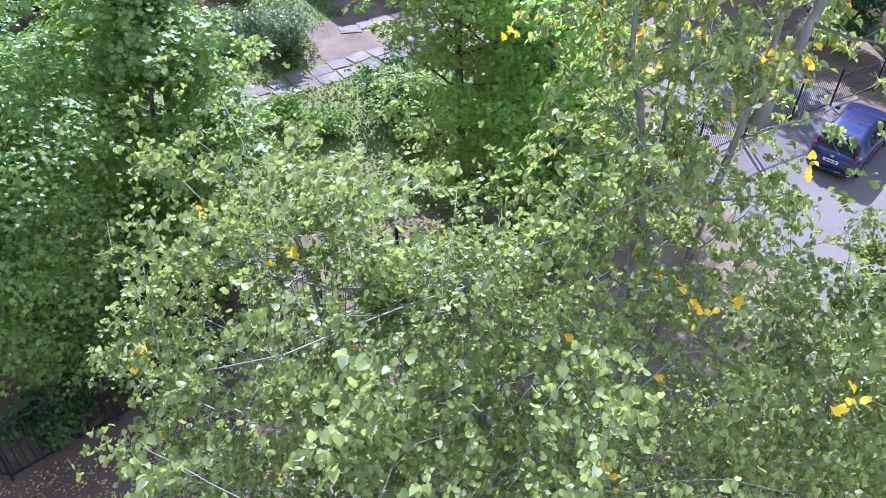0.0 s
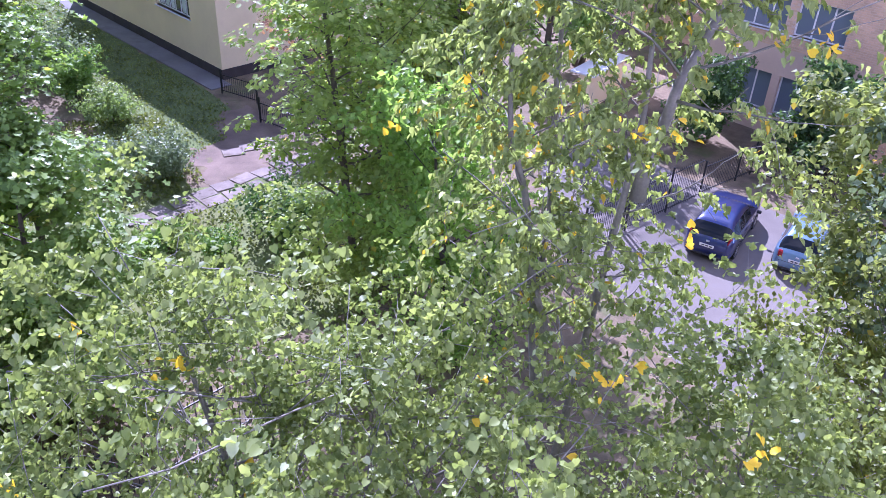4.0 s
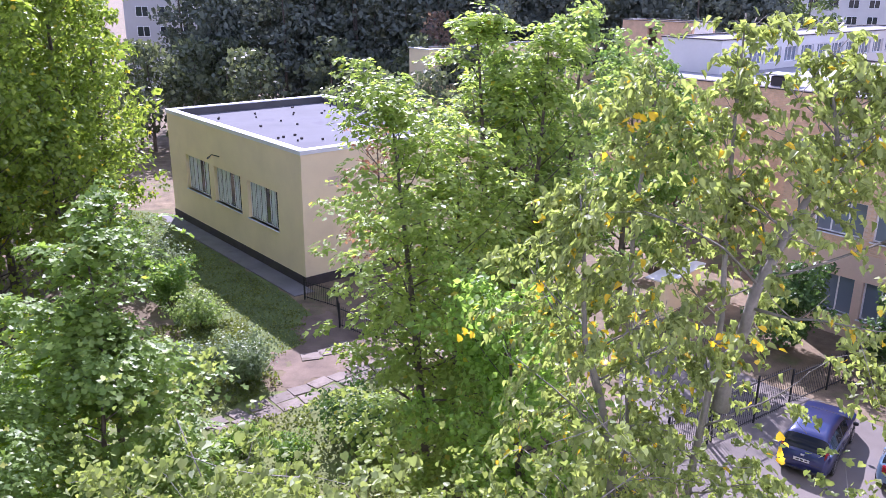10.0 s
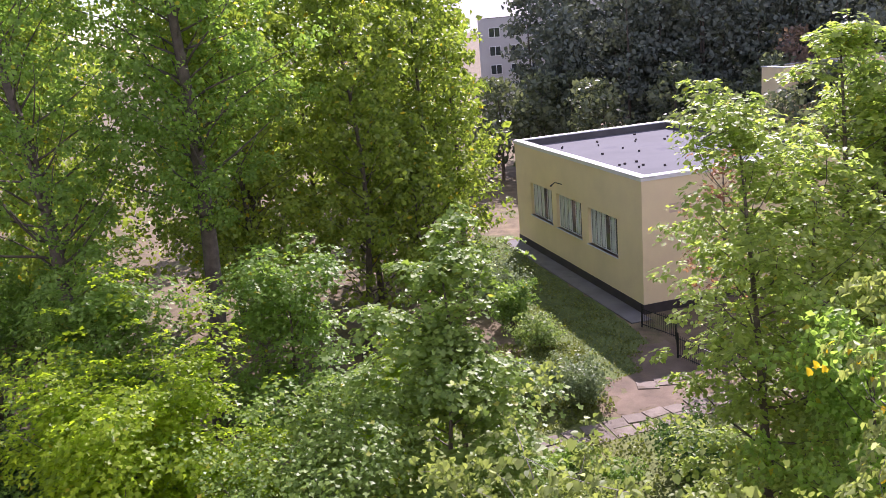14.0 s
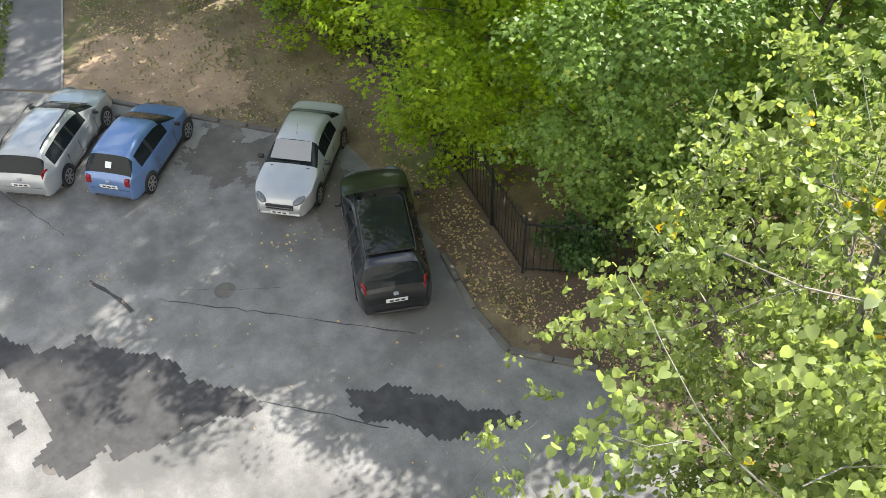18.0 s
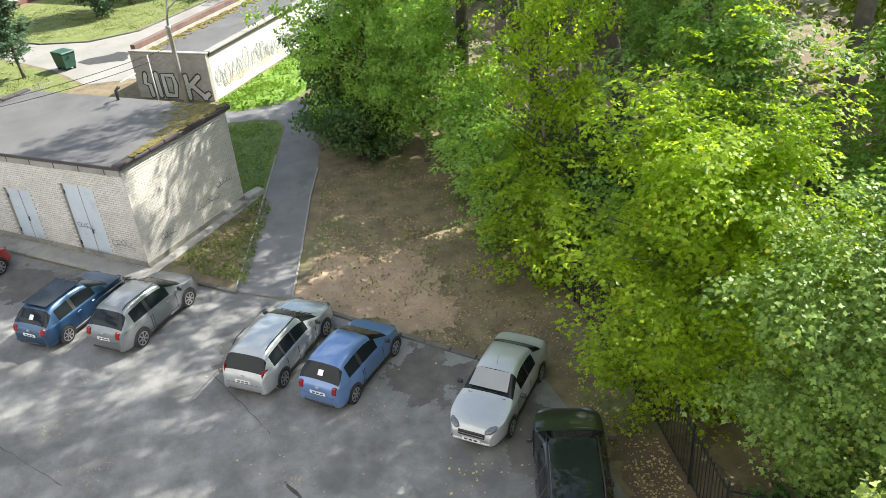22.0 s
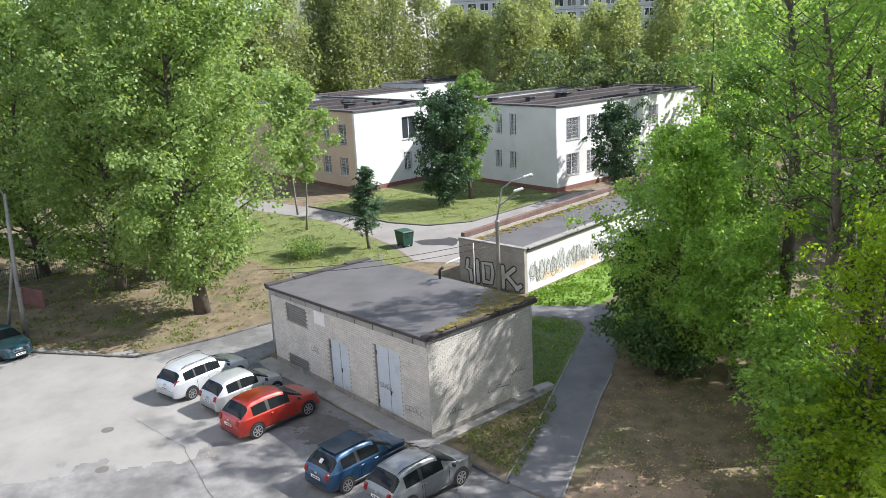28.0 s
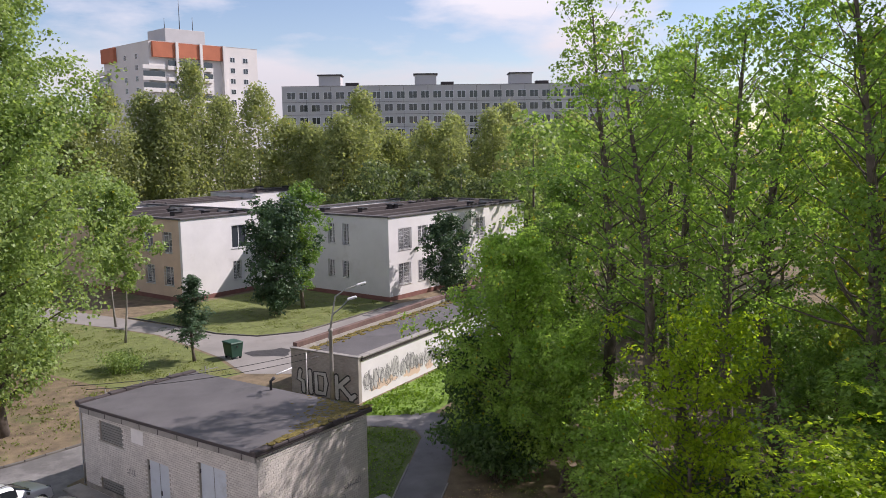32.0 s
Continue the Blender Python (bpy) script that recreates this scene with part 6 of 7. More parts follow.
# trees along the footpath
for k, (x, y, h, r, mt, lb, n) in enumerate(((-36.4, 12.4, 10.6, 3.4, M_LIT_LOW, "dense green tree beside the footpath", 15000), (-33.2, 13.6, 6.6, 2.7, M_LIT_LOW, "low dense tree behind the footpath", 8500), (-29.2, 14.4, 4.7, 2.4, M_LIT_LOW, "low leafy tree by the end of the fence", 3200), (-39.6, 14.6, 8.0, 3.0, M_ELM, "dark shrubby tree along the footpath", 12000), (-31.0, 15.8, 19.5, 3.5, M_POPLAR, "tall green tree at the end of the fence", 3300), (-35.2, 16.4, 21.5, 3.4, M_POPLAR, "tall slender tree over the footpath", 3900), (-42.0, 17.5, 13.5, 3.8, M_ELM, "dark green tree beyond the footpath", 11000), (-23.6, 20.2, 22.0, 4.4, M_POPLAR, "tall sparse tree with dark limbs", 10000), (-31.0, 23.5, 22.5, 4.4, M_POPLAR, "tall aspen with bare grey limbs", 4800), (-20.8, 25.4, 25.5, 4.8, M_POPLAR, "tall aspen, light through its leaves", 20000), (-44.0, 25.0, 19.5, 4.4, M_POPLAR, "tall green aspen behind the footpath", 13000), (-24.5, 14.9, 8.8, 3.0, M_MAPLE, "bright young maple at the fence", 4500), (-36.0, 21.5, 20.5, 3.6, M_POPLAR, "tall slim aspen against the sky", 3800), (-27.0, 18.2, 20.0, 3.4, M_POPLAR, "upright green tree inside the fence", 3900))):
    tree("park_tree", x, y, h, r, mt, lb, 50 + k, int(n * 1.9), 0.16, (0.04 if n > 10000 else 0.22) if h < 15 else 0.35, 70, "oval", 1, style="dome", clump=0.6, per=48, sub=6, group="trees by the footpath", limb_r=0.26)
# lindens on the far side of the car park
for k, (x, y, h, r, n) in enumerate(((-48.6, -13.6, 25.0, 6.4, 50000), (-54.5, -20.5, 20.0, 6.2, 30000), (-60.0, -28.0, 18.0, 6.2, 14000), (-58.5, -15.8, 17.0, 5.0, 14000), (-68.0, -36.0, 18.0, 6.0, 9000), (-71.0, -23.0, 17.0, 5.2, 9000), (-52.0, -33.0, 17.0, 5.5, 10000))):
    tree("linden_tree", x, y, h, r, M_ASH, "large full linden at the edge of the car park", 70 + k, int(n * 1.7) if n > 20000 else n, 0.21 if n > 20000 else 0.36, 0.06, 96, "oval", 1, style="dome", clump=0.85, per=30, group="lindens by the car park", sub=7)
tree("young_tree", -62.0, -3.8, 6.3, 1.9, M_BLUE_GREEN, "small dark conical tree beside the bin", 80, 8000, 0.17, 0.2, 60, "cone", 1, style="layer", clump=0.34, per=16)
tree("maple_tree", -77.5, 3.0, 9.2, 3.3, M_BLUE_GREEN, "dark green tree on the lawn before the white building", 81, 15000, 0.26, 0.04, 60, "oval", 1, style="dome", clump=0.6, per=24)
tree("maple_tree", -79.5, 5.6, 11.2, 2.4, M_ELM, "green tree close to the white wall", 82, 8000, 0.24, 0.2, 36, "oval", 1, style="dome", clump=0.5)
tree("lilac_tree", -79.0, 20.0, 7.6, 3.0, M_BLUE_GREEN, "dark tree against the sunlit white wall", 83, 8000, 0.26, 0.1, 36, "oval", 1, style="dome", clump=0.55)
for k, (x, y) in enumerate(((-69.7, -9.6), (-76.3, -11.2))):
    tree("birch_tree", x, y, 12.0, 2.8, M_ASH, "slim pale-stemmed young tree by the road", 84 + k, 7000, 0.25, 0.35, 30, "oval", 1, M_BARK_GREY, 0.1, style="dome", clump=0.5)
# bushes
bush("bush", -6.6, 30.9, 2.0, 1.6, M_SILVER, "grey-green silvery bush by the slab path", 1, 5000, 0.12)
bush("bush", -8.8, 30.6, 1.6, 1.3, M_SILVER, "low grey-green silvery bush on the grass", 2, 3000, 0.12)
bush("bush", -9.9, 36.7, 1.6, 1.3, M_ASH, "light green round bush on the lawn", 3, 3000, 0.12)
bush("bush", -12.0, 39.2, 2.4, 1.5, M_ELM, "green bush by the yellow wall", 4, 4000, 0.14)
bush("bush", -14.1, 42.6, 2.8, 1.8, M_SILVER, "large silvery bush by the yellow wall", 5, 4500, 0.14)
bush("bush", -16.5, 45.5, 3.0, 1.8, M_ELM, "green bush near the aspens", 6, 4000, 0.14)
bush("bush", -5.6, 25.4, 1.0, 1.0, M_ELM, "small green bush beside the path", 7, 2200, 0.11)
bush("bush", -4.0, 24.9, 0.9, 0.9, M_ELM, "small green bush beside the path", 8, 1800, 0.11)
bush("bush", -1.6, 26.0, 1.6, 1.9, M_DARKTREE, "low spreading dark bush at the path", 9, 5000, 0.13)
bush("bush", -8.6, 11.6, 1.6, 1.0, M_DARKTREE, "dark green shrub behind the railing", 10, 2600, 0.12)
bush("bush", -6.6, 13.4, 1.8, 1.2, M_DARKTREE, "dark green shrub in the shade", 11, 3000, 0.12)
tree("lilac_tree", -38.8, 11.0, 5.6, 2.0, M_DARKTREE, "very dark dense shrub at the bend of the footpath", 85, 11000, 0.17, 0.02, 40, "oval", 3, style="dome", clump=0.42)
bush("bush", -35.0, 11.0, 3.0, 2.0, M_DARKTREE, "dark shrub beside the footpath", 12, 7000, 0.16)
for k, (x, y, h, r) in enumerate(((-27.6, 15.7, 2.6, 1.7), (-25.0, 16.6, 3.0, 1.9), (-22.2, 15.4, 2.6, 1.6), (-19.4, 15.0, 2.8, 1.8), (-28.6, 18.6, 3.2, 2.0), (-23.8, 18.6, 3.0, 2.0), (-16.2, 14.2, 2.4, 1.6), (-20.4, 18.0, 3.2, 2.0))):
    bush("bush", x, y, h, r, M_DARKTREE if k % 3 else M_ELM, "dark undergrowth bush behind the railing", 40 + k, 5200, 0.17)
tree("maple_tree", -24.6, 12.7, 4.3, 2.2, M_LIT_LOW, "low green maple growing against the railing", 86, 4300, 0.16, 0.05, 34, "oval", 2, style="layer", clump=0.5, leaf_shape="three", per=22)
tree("maple_tree", -21.3, 12.6, 4.0, 2.3, M_MAPLE, "low bright maple growing against the railing", 87, 5000, 0.16, 0.05, 34, "oval", 2, style="layer", clump=0.5, leaf_shape="three", per=22)
tree("maple_tree", -28.0, 13.4, 4.6, 2.0, M_LIT_LOW, "low green maple near the railing's end", 88, 3300, 0.16, 0.08, 34, "oval", 2, style="layer", clump=0.5, leaf_shape="three", per=22)
bush("bush", -60.5, -8.5, 1.2, 2.0, M_ASH, "low hedge behind the rail", 13, 3000, 0.13)


# far woods as stuff
def woods(name, spots, mat, label, seed, per=420, leaf=0.9, trunk_mat=None, ball_size=(1.5, 1.5, 0.8), taper=0.0):
    rg = np.random.default_rng(seed)
    cs, tr = [], []
    for x, y, h, r in spots:
        n = max(8, per // 24)
        q = rg.uniform(0, 1, n) ** 0.8
        prof = np.sqrt(np.clip(1 - (2 * q - 0.75) ** 2 / 1.6, 0.02, 1)) * r * (1 + taper * (0.25 - 0.7 * q))
        az = rg.uniform(0, 6.283, n)
        rad = prof * np.sqrt(rg.uniform(0.15, 1, n))
        lumps = 1 + 0.25 * np.sin(az * 3 + x) * np.cos(q * 9 + y)
        cs.append(np.stack([x + np.cos(az) * rad * lumps, y + np.sin(az) * rad * lumps, h * (0.18 + 0.84 * q)], 1))
        tr.append([((x, y, -0.5), 0.2), ((x + 0.2, y, h * 0.5), 0.13), ((x, y, h * 0.9), 0.04)])
    c = np.concatenate(cs)
    c = np.repeat(c, 24, axis=0)
    ball = rg.normal(size=c.shape)
    ball *= (rg.uniform(0, 1, len(c)) ** 0.4 / np.linalg.norm(ball, axis=1))[:, None]
    c = c + ball * np.array(ball_size) * leaf * 1.7
    root = empty(name, Matrix(), label, "trees", kind="stuff")
    part("trunks", mesh_of("trunks", *tube_mesh(tr, 5), trunk_mat or M_BARK), None, root)
    part("crown", leaf_mesh("crown", c, rg.normal(size=(len(c), 3)) + np.array([0, 0, 0.5]), leaf * rg.uniform(0.5, 1.2, len(c)), mat, rg), None, root)


rw = random.Random(77)
WING = pose(-108.17, -8.17, 0, 0, 0, 128.9).inverted()


def clear_of_wing(spots):
    """The spots that do not stand in the rear wing."""
    out = []
    for q in spots:
        p = WING @ Vector((q[0], q[1], 0))
        if not (-14.0 < p.x < 29.0 and -12.0 < p.y < 13.0):
            out.append(q)
    return out


# single tall birches of the belt: place, height, reach
BIRCHES = ((-122, -17.5, 22.5, 4.9), (-129, -13.0, 22.6, 4.4), (-127.7, -9.3, 22.2, 4.7), (-129.8, -6.2, 27.3, 3.7), (-132.6, -2.1, 22.2, 5.0), (-135.8, 3.5, 24.3, 4.8), (-136.9, 8.1, 19.0, 5.2), (-131.8, 12.9, 17.2, 5.1), (-123, 15.3, 19.4, 4.2), (-128, 19.2, 23.0, 4.4), (-128, 24.5, 16.8, 4.6), (-126, 33.4, 19.2, 3.6), (-120, 38.0, 19.8, 4.4), (-129, 44.0, 21.0, 4.8), (-120, 51.0, 19.0, 4.8), (-121, -24.0, 21.5, 5.0), (-116, -30.0, 20.0, 5.0), (-121, -37.0, 21.0, 5.0), (-116, -44.0, 20.0, 5.0))
woods("birch_wood", BIRCHES, M_BIRCH, "drooping birches behind the white building", 101, 8600, 0.42, M_BARK_GREY, (2.0, 2.0, 2.3), 0.75)
woods("birch_wood", clear_of_wing([(-116 - rw.uniform(0, 24), -58 + 2.2 * k + rw.uniform(-2, 2), rw.uniform(14, 19.5), rw.uniform(3.4, 4.8)) for k in range(60)]), M_BIRCH, "belt of lower birches between the tall ones", 112, 3600, 0.45, M_BARK_GREY, (1.6, 1.6, 1.8), 0.7)
woods("birch_wood", [(-150 - rw.uniform(0, 20), -70 + 3.4 * k + rw.uniform(-2, 2), rw.uniform(12, 16), rw.uniform(3.5, 5)) for k in range(50)], M_BIRCH, "second belt of trees towards the panel blocks", 102, 900, 0.7)
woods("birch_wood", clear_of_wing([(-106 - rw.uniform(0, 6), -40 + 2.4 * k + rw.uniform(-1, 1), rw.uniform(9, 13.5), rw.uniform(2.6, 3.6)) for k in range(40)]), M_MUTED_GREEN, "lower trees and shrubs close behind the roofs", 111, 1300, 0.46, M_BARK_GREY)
woods("undergrowth", [(-36 - rw.uniform(0, 26), 28.5 + rw.uniform(0, 11), rw.uniform(2.5, 6.0), rw.uniform(1.6, 2.6)) for k in range(34)], M_ELM, "green undergrowth under the aspens", 118, 1500, 0.24)
woods("pine_wood", [(-24 + 0.78 * k + rw.uniform(-1.5, 1.5), 92 + rw.uniform(-6, 18), rw.uniform(13, 23.5), rw.uniform(2.2, 3.6)) for k in range(84)], M_PINE_HAZED, "dark belt of pines behind the yellow hall", 103, 1700, 0.62)
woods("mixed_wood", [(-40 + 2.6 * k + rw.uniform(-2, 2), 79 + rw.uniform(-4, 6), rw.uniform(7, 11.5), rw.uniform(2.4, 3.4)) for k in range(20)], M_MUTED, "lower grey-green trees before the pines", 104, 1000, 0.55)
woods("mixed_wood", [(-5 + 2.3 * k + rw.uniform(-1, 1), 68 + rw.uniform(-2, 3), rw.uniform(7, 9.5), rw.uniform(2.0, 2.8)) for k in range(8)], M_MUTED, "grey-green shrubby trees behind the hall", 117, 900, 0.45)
woods("reddish_wood", [(3.5 + 2.2 * k + rw.uniform(-1, 1), 84 + rw.uniform(-2, 2), rw.uniform(10, 12.5), rw.uniform(2.0, 2.8)) for k in range(3)], M_RUSSET, "russet tree before the pines", 114, 1000, 0.5)
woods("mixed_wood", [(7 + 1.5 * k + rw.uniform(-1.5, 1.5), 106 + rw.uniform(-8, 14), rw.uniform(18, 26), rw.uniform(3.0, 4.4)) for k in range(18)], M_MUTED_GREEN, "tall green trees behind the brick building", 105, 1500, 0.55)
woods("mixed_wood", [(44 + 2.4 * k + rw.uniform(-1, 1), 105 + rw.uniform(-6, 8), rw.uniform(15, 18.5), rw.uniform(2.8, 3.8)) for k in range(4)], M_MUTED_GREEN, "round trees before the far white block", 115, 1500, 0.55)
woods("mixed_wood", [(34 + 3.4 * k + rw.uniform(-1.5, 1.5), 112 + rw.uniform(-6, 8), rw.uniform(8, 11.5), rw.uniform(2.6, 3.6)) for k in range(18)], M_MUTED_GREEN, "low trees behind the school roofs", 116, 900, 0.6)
woods("mixed_wood", [(-100 + 5.0 * k + rw.uniform(-2, 2), 62 + rw.uniform(-10, 18) - 0.6 * k, rw.uniform(15, 22), rw.uniform(3.6, 5.0)) for k in range(16)], M_ASPEN, "trees beyond the aspens", 106, 900, 0.75)
woods("mixed_wood", [(-60 - 5.0 * k + rw.uniform(-2, 2), 34 + rw.uniform(-4, 12), rw.uniform(14, 20), rw.uniform(3.4, 4.6)) for k in range(9)], M_ASH, "trees north of the white building", 107, 1000, 0.7)
woods("mixed_wood", [(-80 - 4.0 * k + rw.uniform(-3, 3), -30 - 5 * k + rw.uniform(-6, 6), rw.uniform(15, 20), rw.uniform(3.6, 5.0)) for k in range(10)], M_ELM, "trees beyond the lindens", 108, 900, 0.8)
woods("far_wood", [(-420 + 11.0 * k + rw.uniform(-5, 5), 420 + rw.uniform(-40, 60) - 0.2 * k * k * 0.05, rw.uniform(13, 19), rw.uniform(6, 9)) for k in range(70)], M_ELM, "distant wood on the horizon", 109, 160, 2.4)
woods("far_wood", [(-420 + rw.uniform(-30, 40), -200 + 12.0 * k + rw.uniform(-5, 5), rw.uniform(13, 18), rw.uniform(6, 9)) for k in range(52)], M_ELM, "distant wood beyond the blocks", 110, 160, 2.4)


# Cars ------------------------------------------------------------------------
def paint(name, base, metal=0.3, rough=0.35):
    m = surface(name, base, rough, metal, var=0.06, scale=2.0, fine=15, bump=0.0, coat=1.0)
    return m


M_TYRE = surface("tyre_rubber", (0.02, 0.02, 0.021), 0.85, var=0.2)
M_RIM = surface("alloy_rim", (0.45, 0.45, 0.46), 0.35, 0.8, var=0.1)
M_CARGLASS = glazing("car_glass", (0.012, 0.015, 0.017), 0.03)
M_CARGLASS.node_tree.nodes["Principled BSDF"].inputs["Specular IOR Level"].default_value = 0.25
M_TRIM = surface("black_trim", (0.02, 0.02, 0.022), 0.5, var=0.15)
M_RED_LAMP = surface("red_lamp", (0.22, 0.01, 0.012), 0.2, var=0.1)
M_CLEAR_LAMP = surface("clear_lamp", (0.15, 0.16, 0.175), 0.1, 0.3, var=0.1)
M_PLATE = surface("white_plate", (0.7, 0.7, 0.7), 0.5, var=0.05)

PROFILES = {  # from tail to nose: (x, top), both as shares; then where rear window, cabin, pillars and windscreen lie
    "hatch": ([(0, 0.42), (0.01, 0.56), (0.03, 0.64), (0.13, 0.92), (0.18, 0.97), (0.34, 1.0), (0.48, 0.985), (0.55, 0.95), (0.765, 0.655), (0.86, 0.61), (0.94, 0.55), (0.98, 0.47), (1, 0.36)], (0.035, 0.125), (0.165, 0.60), (0.335, 0.36), (0.565, 0.755)),
    "wagon": ([(0, 0.42), (0.01, 0.54), (0.025, 0.61), (0.095, 0.915), (0.14, 0.965), (0.3, 1.0), (0.45, 0.99), (0.54, 0.95), (0.74, 0.645), (0.84, 0.605), (0.93, 0.545), (0.98, 0.46), (1, 0.35)], (0.03, 0.09), (0.125, 0.585), (0.27, 0.415), (0.555, 0.73)),
    "sedan": ([(0, 0.42), (0.008, 0.60), (0.03, 0.68), (0.14, 0.705), (0.27, 0.93), (0.33, 0.98), (0.44, 1.0), (0.52, 0.98), (0.555, 0.95), (0.725, 0.655), (0.83, 0.615), (0.93, 0.555), (0.98, 0.47), (1, 0.35)], (0.155, 0.265), (0.285, 0.58), (0.43, 0.43), (0.565, 0.715)),
}


def rounded(pts, times=2):
    """Cuts the corners of an open line."""
    for _ in range(times):
        out = [pts[0]]
        for p, q in zip(pts, pts[1:]):
            out += [tuple(0.75 * a + 0.25 * b for a, b in zip(p, q)), tuple(0.25 * a + 0.75 * b for a, b in zip(p, q))]
        pts = out + [pts[-1]]
    return pts


def car(label, x, y, heading, L, W, H, style, colour, wb, group="parked cars", rails=False, sunshade=False, roof=None, sticker=False):
    """A parked car: rounded body shell, panes, wheels with rims, lamps, plates, mirrors and trim. x, y: its middle; heading: the way it faces."""
    root = empty("car", pose(x, y, 0.015, 0, 0, heading), label, "car", group)
    w, belt = W / 2, 0.6 * H
    top_line, rear_win, cabin_x, pillars, screen = PROFILES[style]
    fx = np.concatenate([np.linspace(0, 0.06, 7)[:-1], np.linspace(0.06, 0.94, 50)[:-1], np.linspace(0.94, 1, 8)])
    tops = np.interp(fx, [p[0] for p in top_line], [p[1] for p in top_line]) * H
    for _ in range(2):
        tops[2:-2] = 0.25 * tops[1:-3] + 0.5 * tops[2:-2] + 0.25 * tops[3:-1]
    edge = np.minimum(fx, 1 - fx)
    span = np.where(fx > 0.5, 0.17, 0.12)
    end = 1 - np.where(fx > 0.5, 0.34, 0.22) * np.clip(1 - edge / span, 0, 1) ** 2.3
    nose = np.where(edge < 0.03, np.clip(1 - edge / 0.03, 0, 1) ** 1.5, 0.0)
    rings = []
    for u, zt, e, ns in zip(fx, tops, end, nose):
        X = (u - 0.5) * L
        zb = min(belt + 0.02 * H * (0.5 - u), zt - 0.05)
        k = max(0.0, min(1.0, (zt - belt) / (H - belt)))
        rw = w * e * (0.93 - 0.27 * k)
        lo = 1 - 0.72 * (1 - e)
        rings.append(rounded([(X, 0, 0.19 + 0.08 * ns), (X, w * 0.86 * lo, 0.19 + 0.08 * ns), (X, w * 0.985 * lo, 0.32), (X, w * (0.4 * lo + 0.6 * e), 0.6 * zb), (X, w * 0.975 * e, zb - 0.02), (X, w * 0.94 * e, zb + 0.02), (X, rw + 0.02, zt - 0.04 - 0.045 * k), (X, rw * 0.82, zt - 0.005), (X, rw * 0.4, zt + 0.01), (X, 0, zt + 0.015)], 2))
    n = len(rings[0])
    i_belt, i_roof, i_top = 21, 24, 25
    sets = {}
    for i in range(len(rings) - 1):
        u = (fx[i] + fx[i + 1]) / 2
        for s in (1, -1):
            A = [(p[0], p[1] * s, p[2]) for p in rings[i]]
            B = [(p[0], p[1] * s, p[2]) for p in rings[i + 1]]
            for j in range(n - 1):
                key = "body"
                high = tops[i] - belt > 0.12
                if i_belt <= j < i_roof + 1 and cabin_x[0] < u < cabin_x[1] and high:
                    key = ("pillar", s, sum(u > q - 0.02 for q in pillars)) if any(abs(u - q) < 0.01 for q in pillars) else ("side", s, sum(u > q for q in pillars))
                if j >= i_top and screen[0] < u < screen[1]:
                    key = "windscreen"
                if j >= i_top and rear_win[0] < u < rear_win[1]:
                    key = "rear_window"
                q = (A[j], B[j], B[j + 1], A[j + 1])
                sets.setdefault(key, []).append(q if s > 0 else q[::-1])
    for s in (1, -1):
        for e, k in ((0, 1), (len(rings) - 1, -1)):
            R = [(p[0], p[1] * s, p[2]) for p in rings[e]]
            sets["body"].append(tuple(R if s * k > 0 else R[::-1]))
    for key, faces in sets.items():
        idx, v, fs = {}, [], []
        for f in faces:
            row = []
            for p in f:
                kk = tuple(round(c, 4) for c in p)
                if kk not in idx:
                    idx[kk] = len(v)
                    v.append(p)
                if idx[kk] not in row:
                    row.append(idx[kk])
            if len(row) > 2:
                fs.append(row)
        nm = key if isinstance(key, str) else {"side": "side_window", "pillar": "pillar"}[key[0]]
        me = mesh_of(nm, v, fs, {"body": colour, "pillar": M_TRIM}.get(nm, M_CARGLASS), True)
        part(nm, me, None, root, {"body": "", "pillar": "black pillar trim"}.get(nm, "dark tinted glass"))
        bm = bmesh.new()
        bm.from_mesh(me)
        bmesh.ops.recalc_face_normals(bm, faces=bm.faces)
        bm.to_mesh(me)
        bm.free()
    r = 0.315 if H < 1.6 else 0.34
    tyre = mesh_of("tyre", *tube_mesh([[((0, -0.1, 0), r * 0.9), ((0, -0.085, 0), r), ((0, 0.085, 0), r), ((0, 0.1, 0), r * 0.9)]], 18), M_TYRE)
    at = lambda q, g, y: (q * r * math.cos(g), y, q * r * math.sin(g))
    turn = [2 * math.pi * k / 20 for k in range(20)]
    rv, rf = [at(0.7, g, 0.1015) for g in turn], [tuple(range(20))]
    for k in range(20):
        i = len(rv)
        rv += [at(0.62, turn[k], 0.108), at(0.72, turn[k], 0.104), at(0.72, turn[(k + 1) % 20], 0.104), at(0.62, turn[(k + 1) % 20], 0.108)]
        rf.append((i, i + 1, i + 2, i + 3))
    for k in range(7):
        i, g = len(rv), 2 * math.pi * k / 7
        rv += [at(0.1, g - 0.9, 0.113), at(0.64, g - 0.13, 0.109), at(0.64, g + 0.13, 0.109), at(0.1, g + 0.9, 0.113)]
        rf.append((i, i + 1, i + 2, i + 3))
    rim = mesh_of("rim", rv, rf, M_RIM)
    rim.materials.append(M_TRIM)
    rim.polygons[0].material_index = 1
    arch = mesh_of("wheel_arch", [(0.0, 0, 0.0)] + [(1.17 * r * math.cos(a), 0, 1.17 * r * math.sin(a)) for a in np.linspace(-0.5, math.pi + 0.5, 17)], [(0, k, k + 1) for k in range(1, 17)], M_TRIM)
    xr = -0.5 * L + 0.19 * L if style != "sedan" else -0.5 * L + 0.21 * L
    for X in (xr, xr + wb):
        for s in (1, -1):
            wh = part("wheel", tyre, None, root, "", pose(X, s * (w - 0.085), r - 0.012, 0, 0, 0 if s > 0 else 180))
            part("rim", rim, None, wh, "silver alloy rim")
            part("wheel_arch", arch, None, root, "", pose(X, s * (w + 0.004), r))
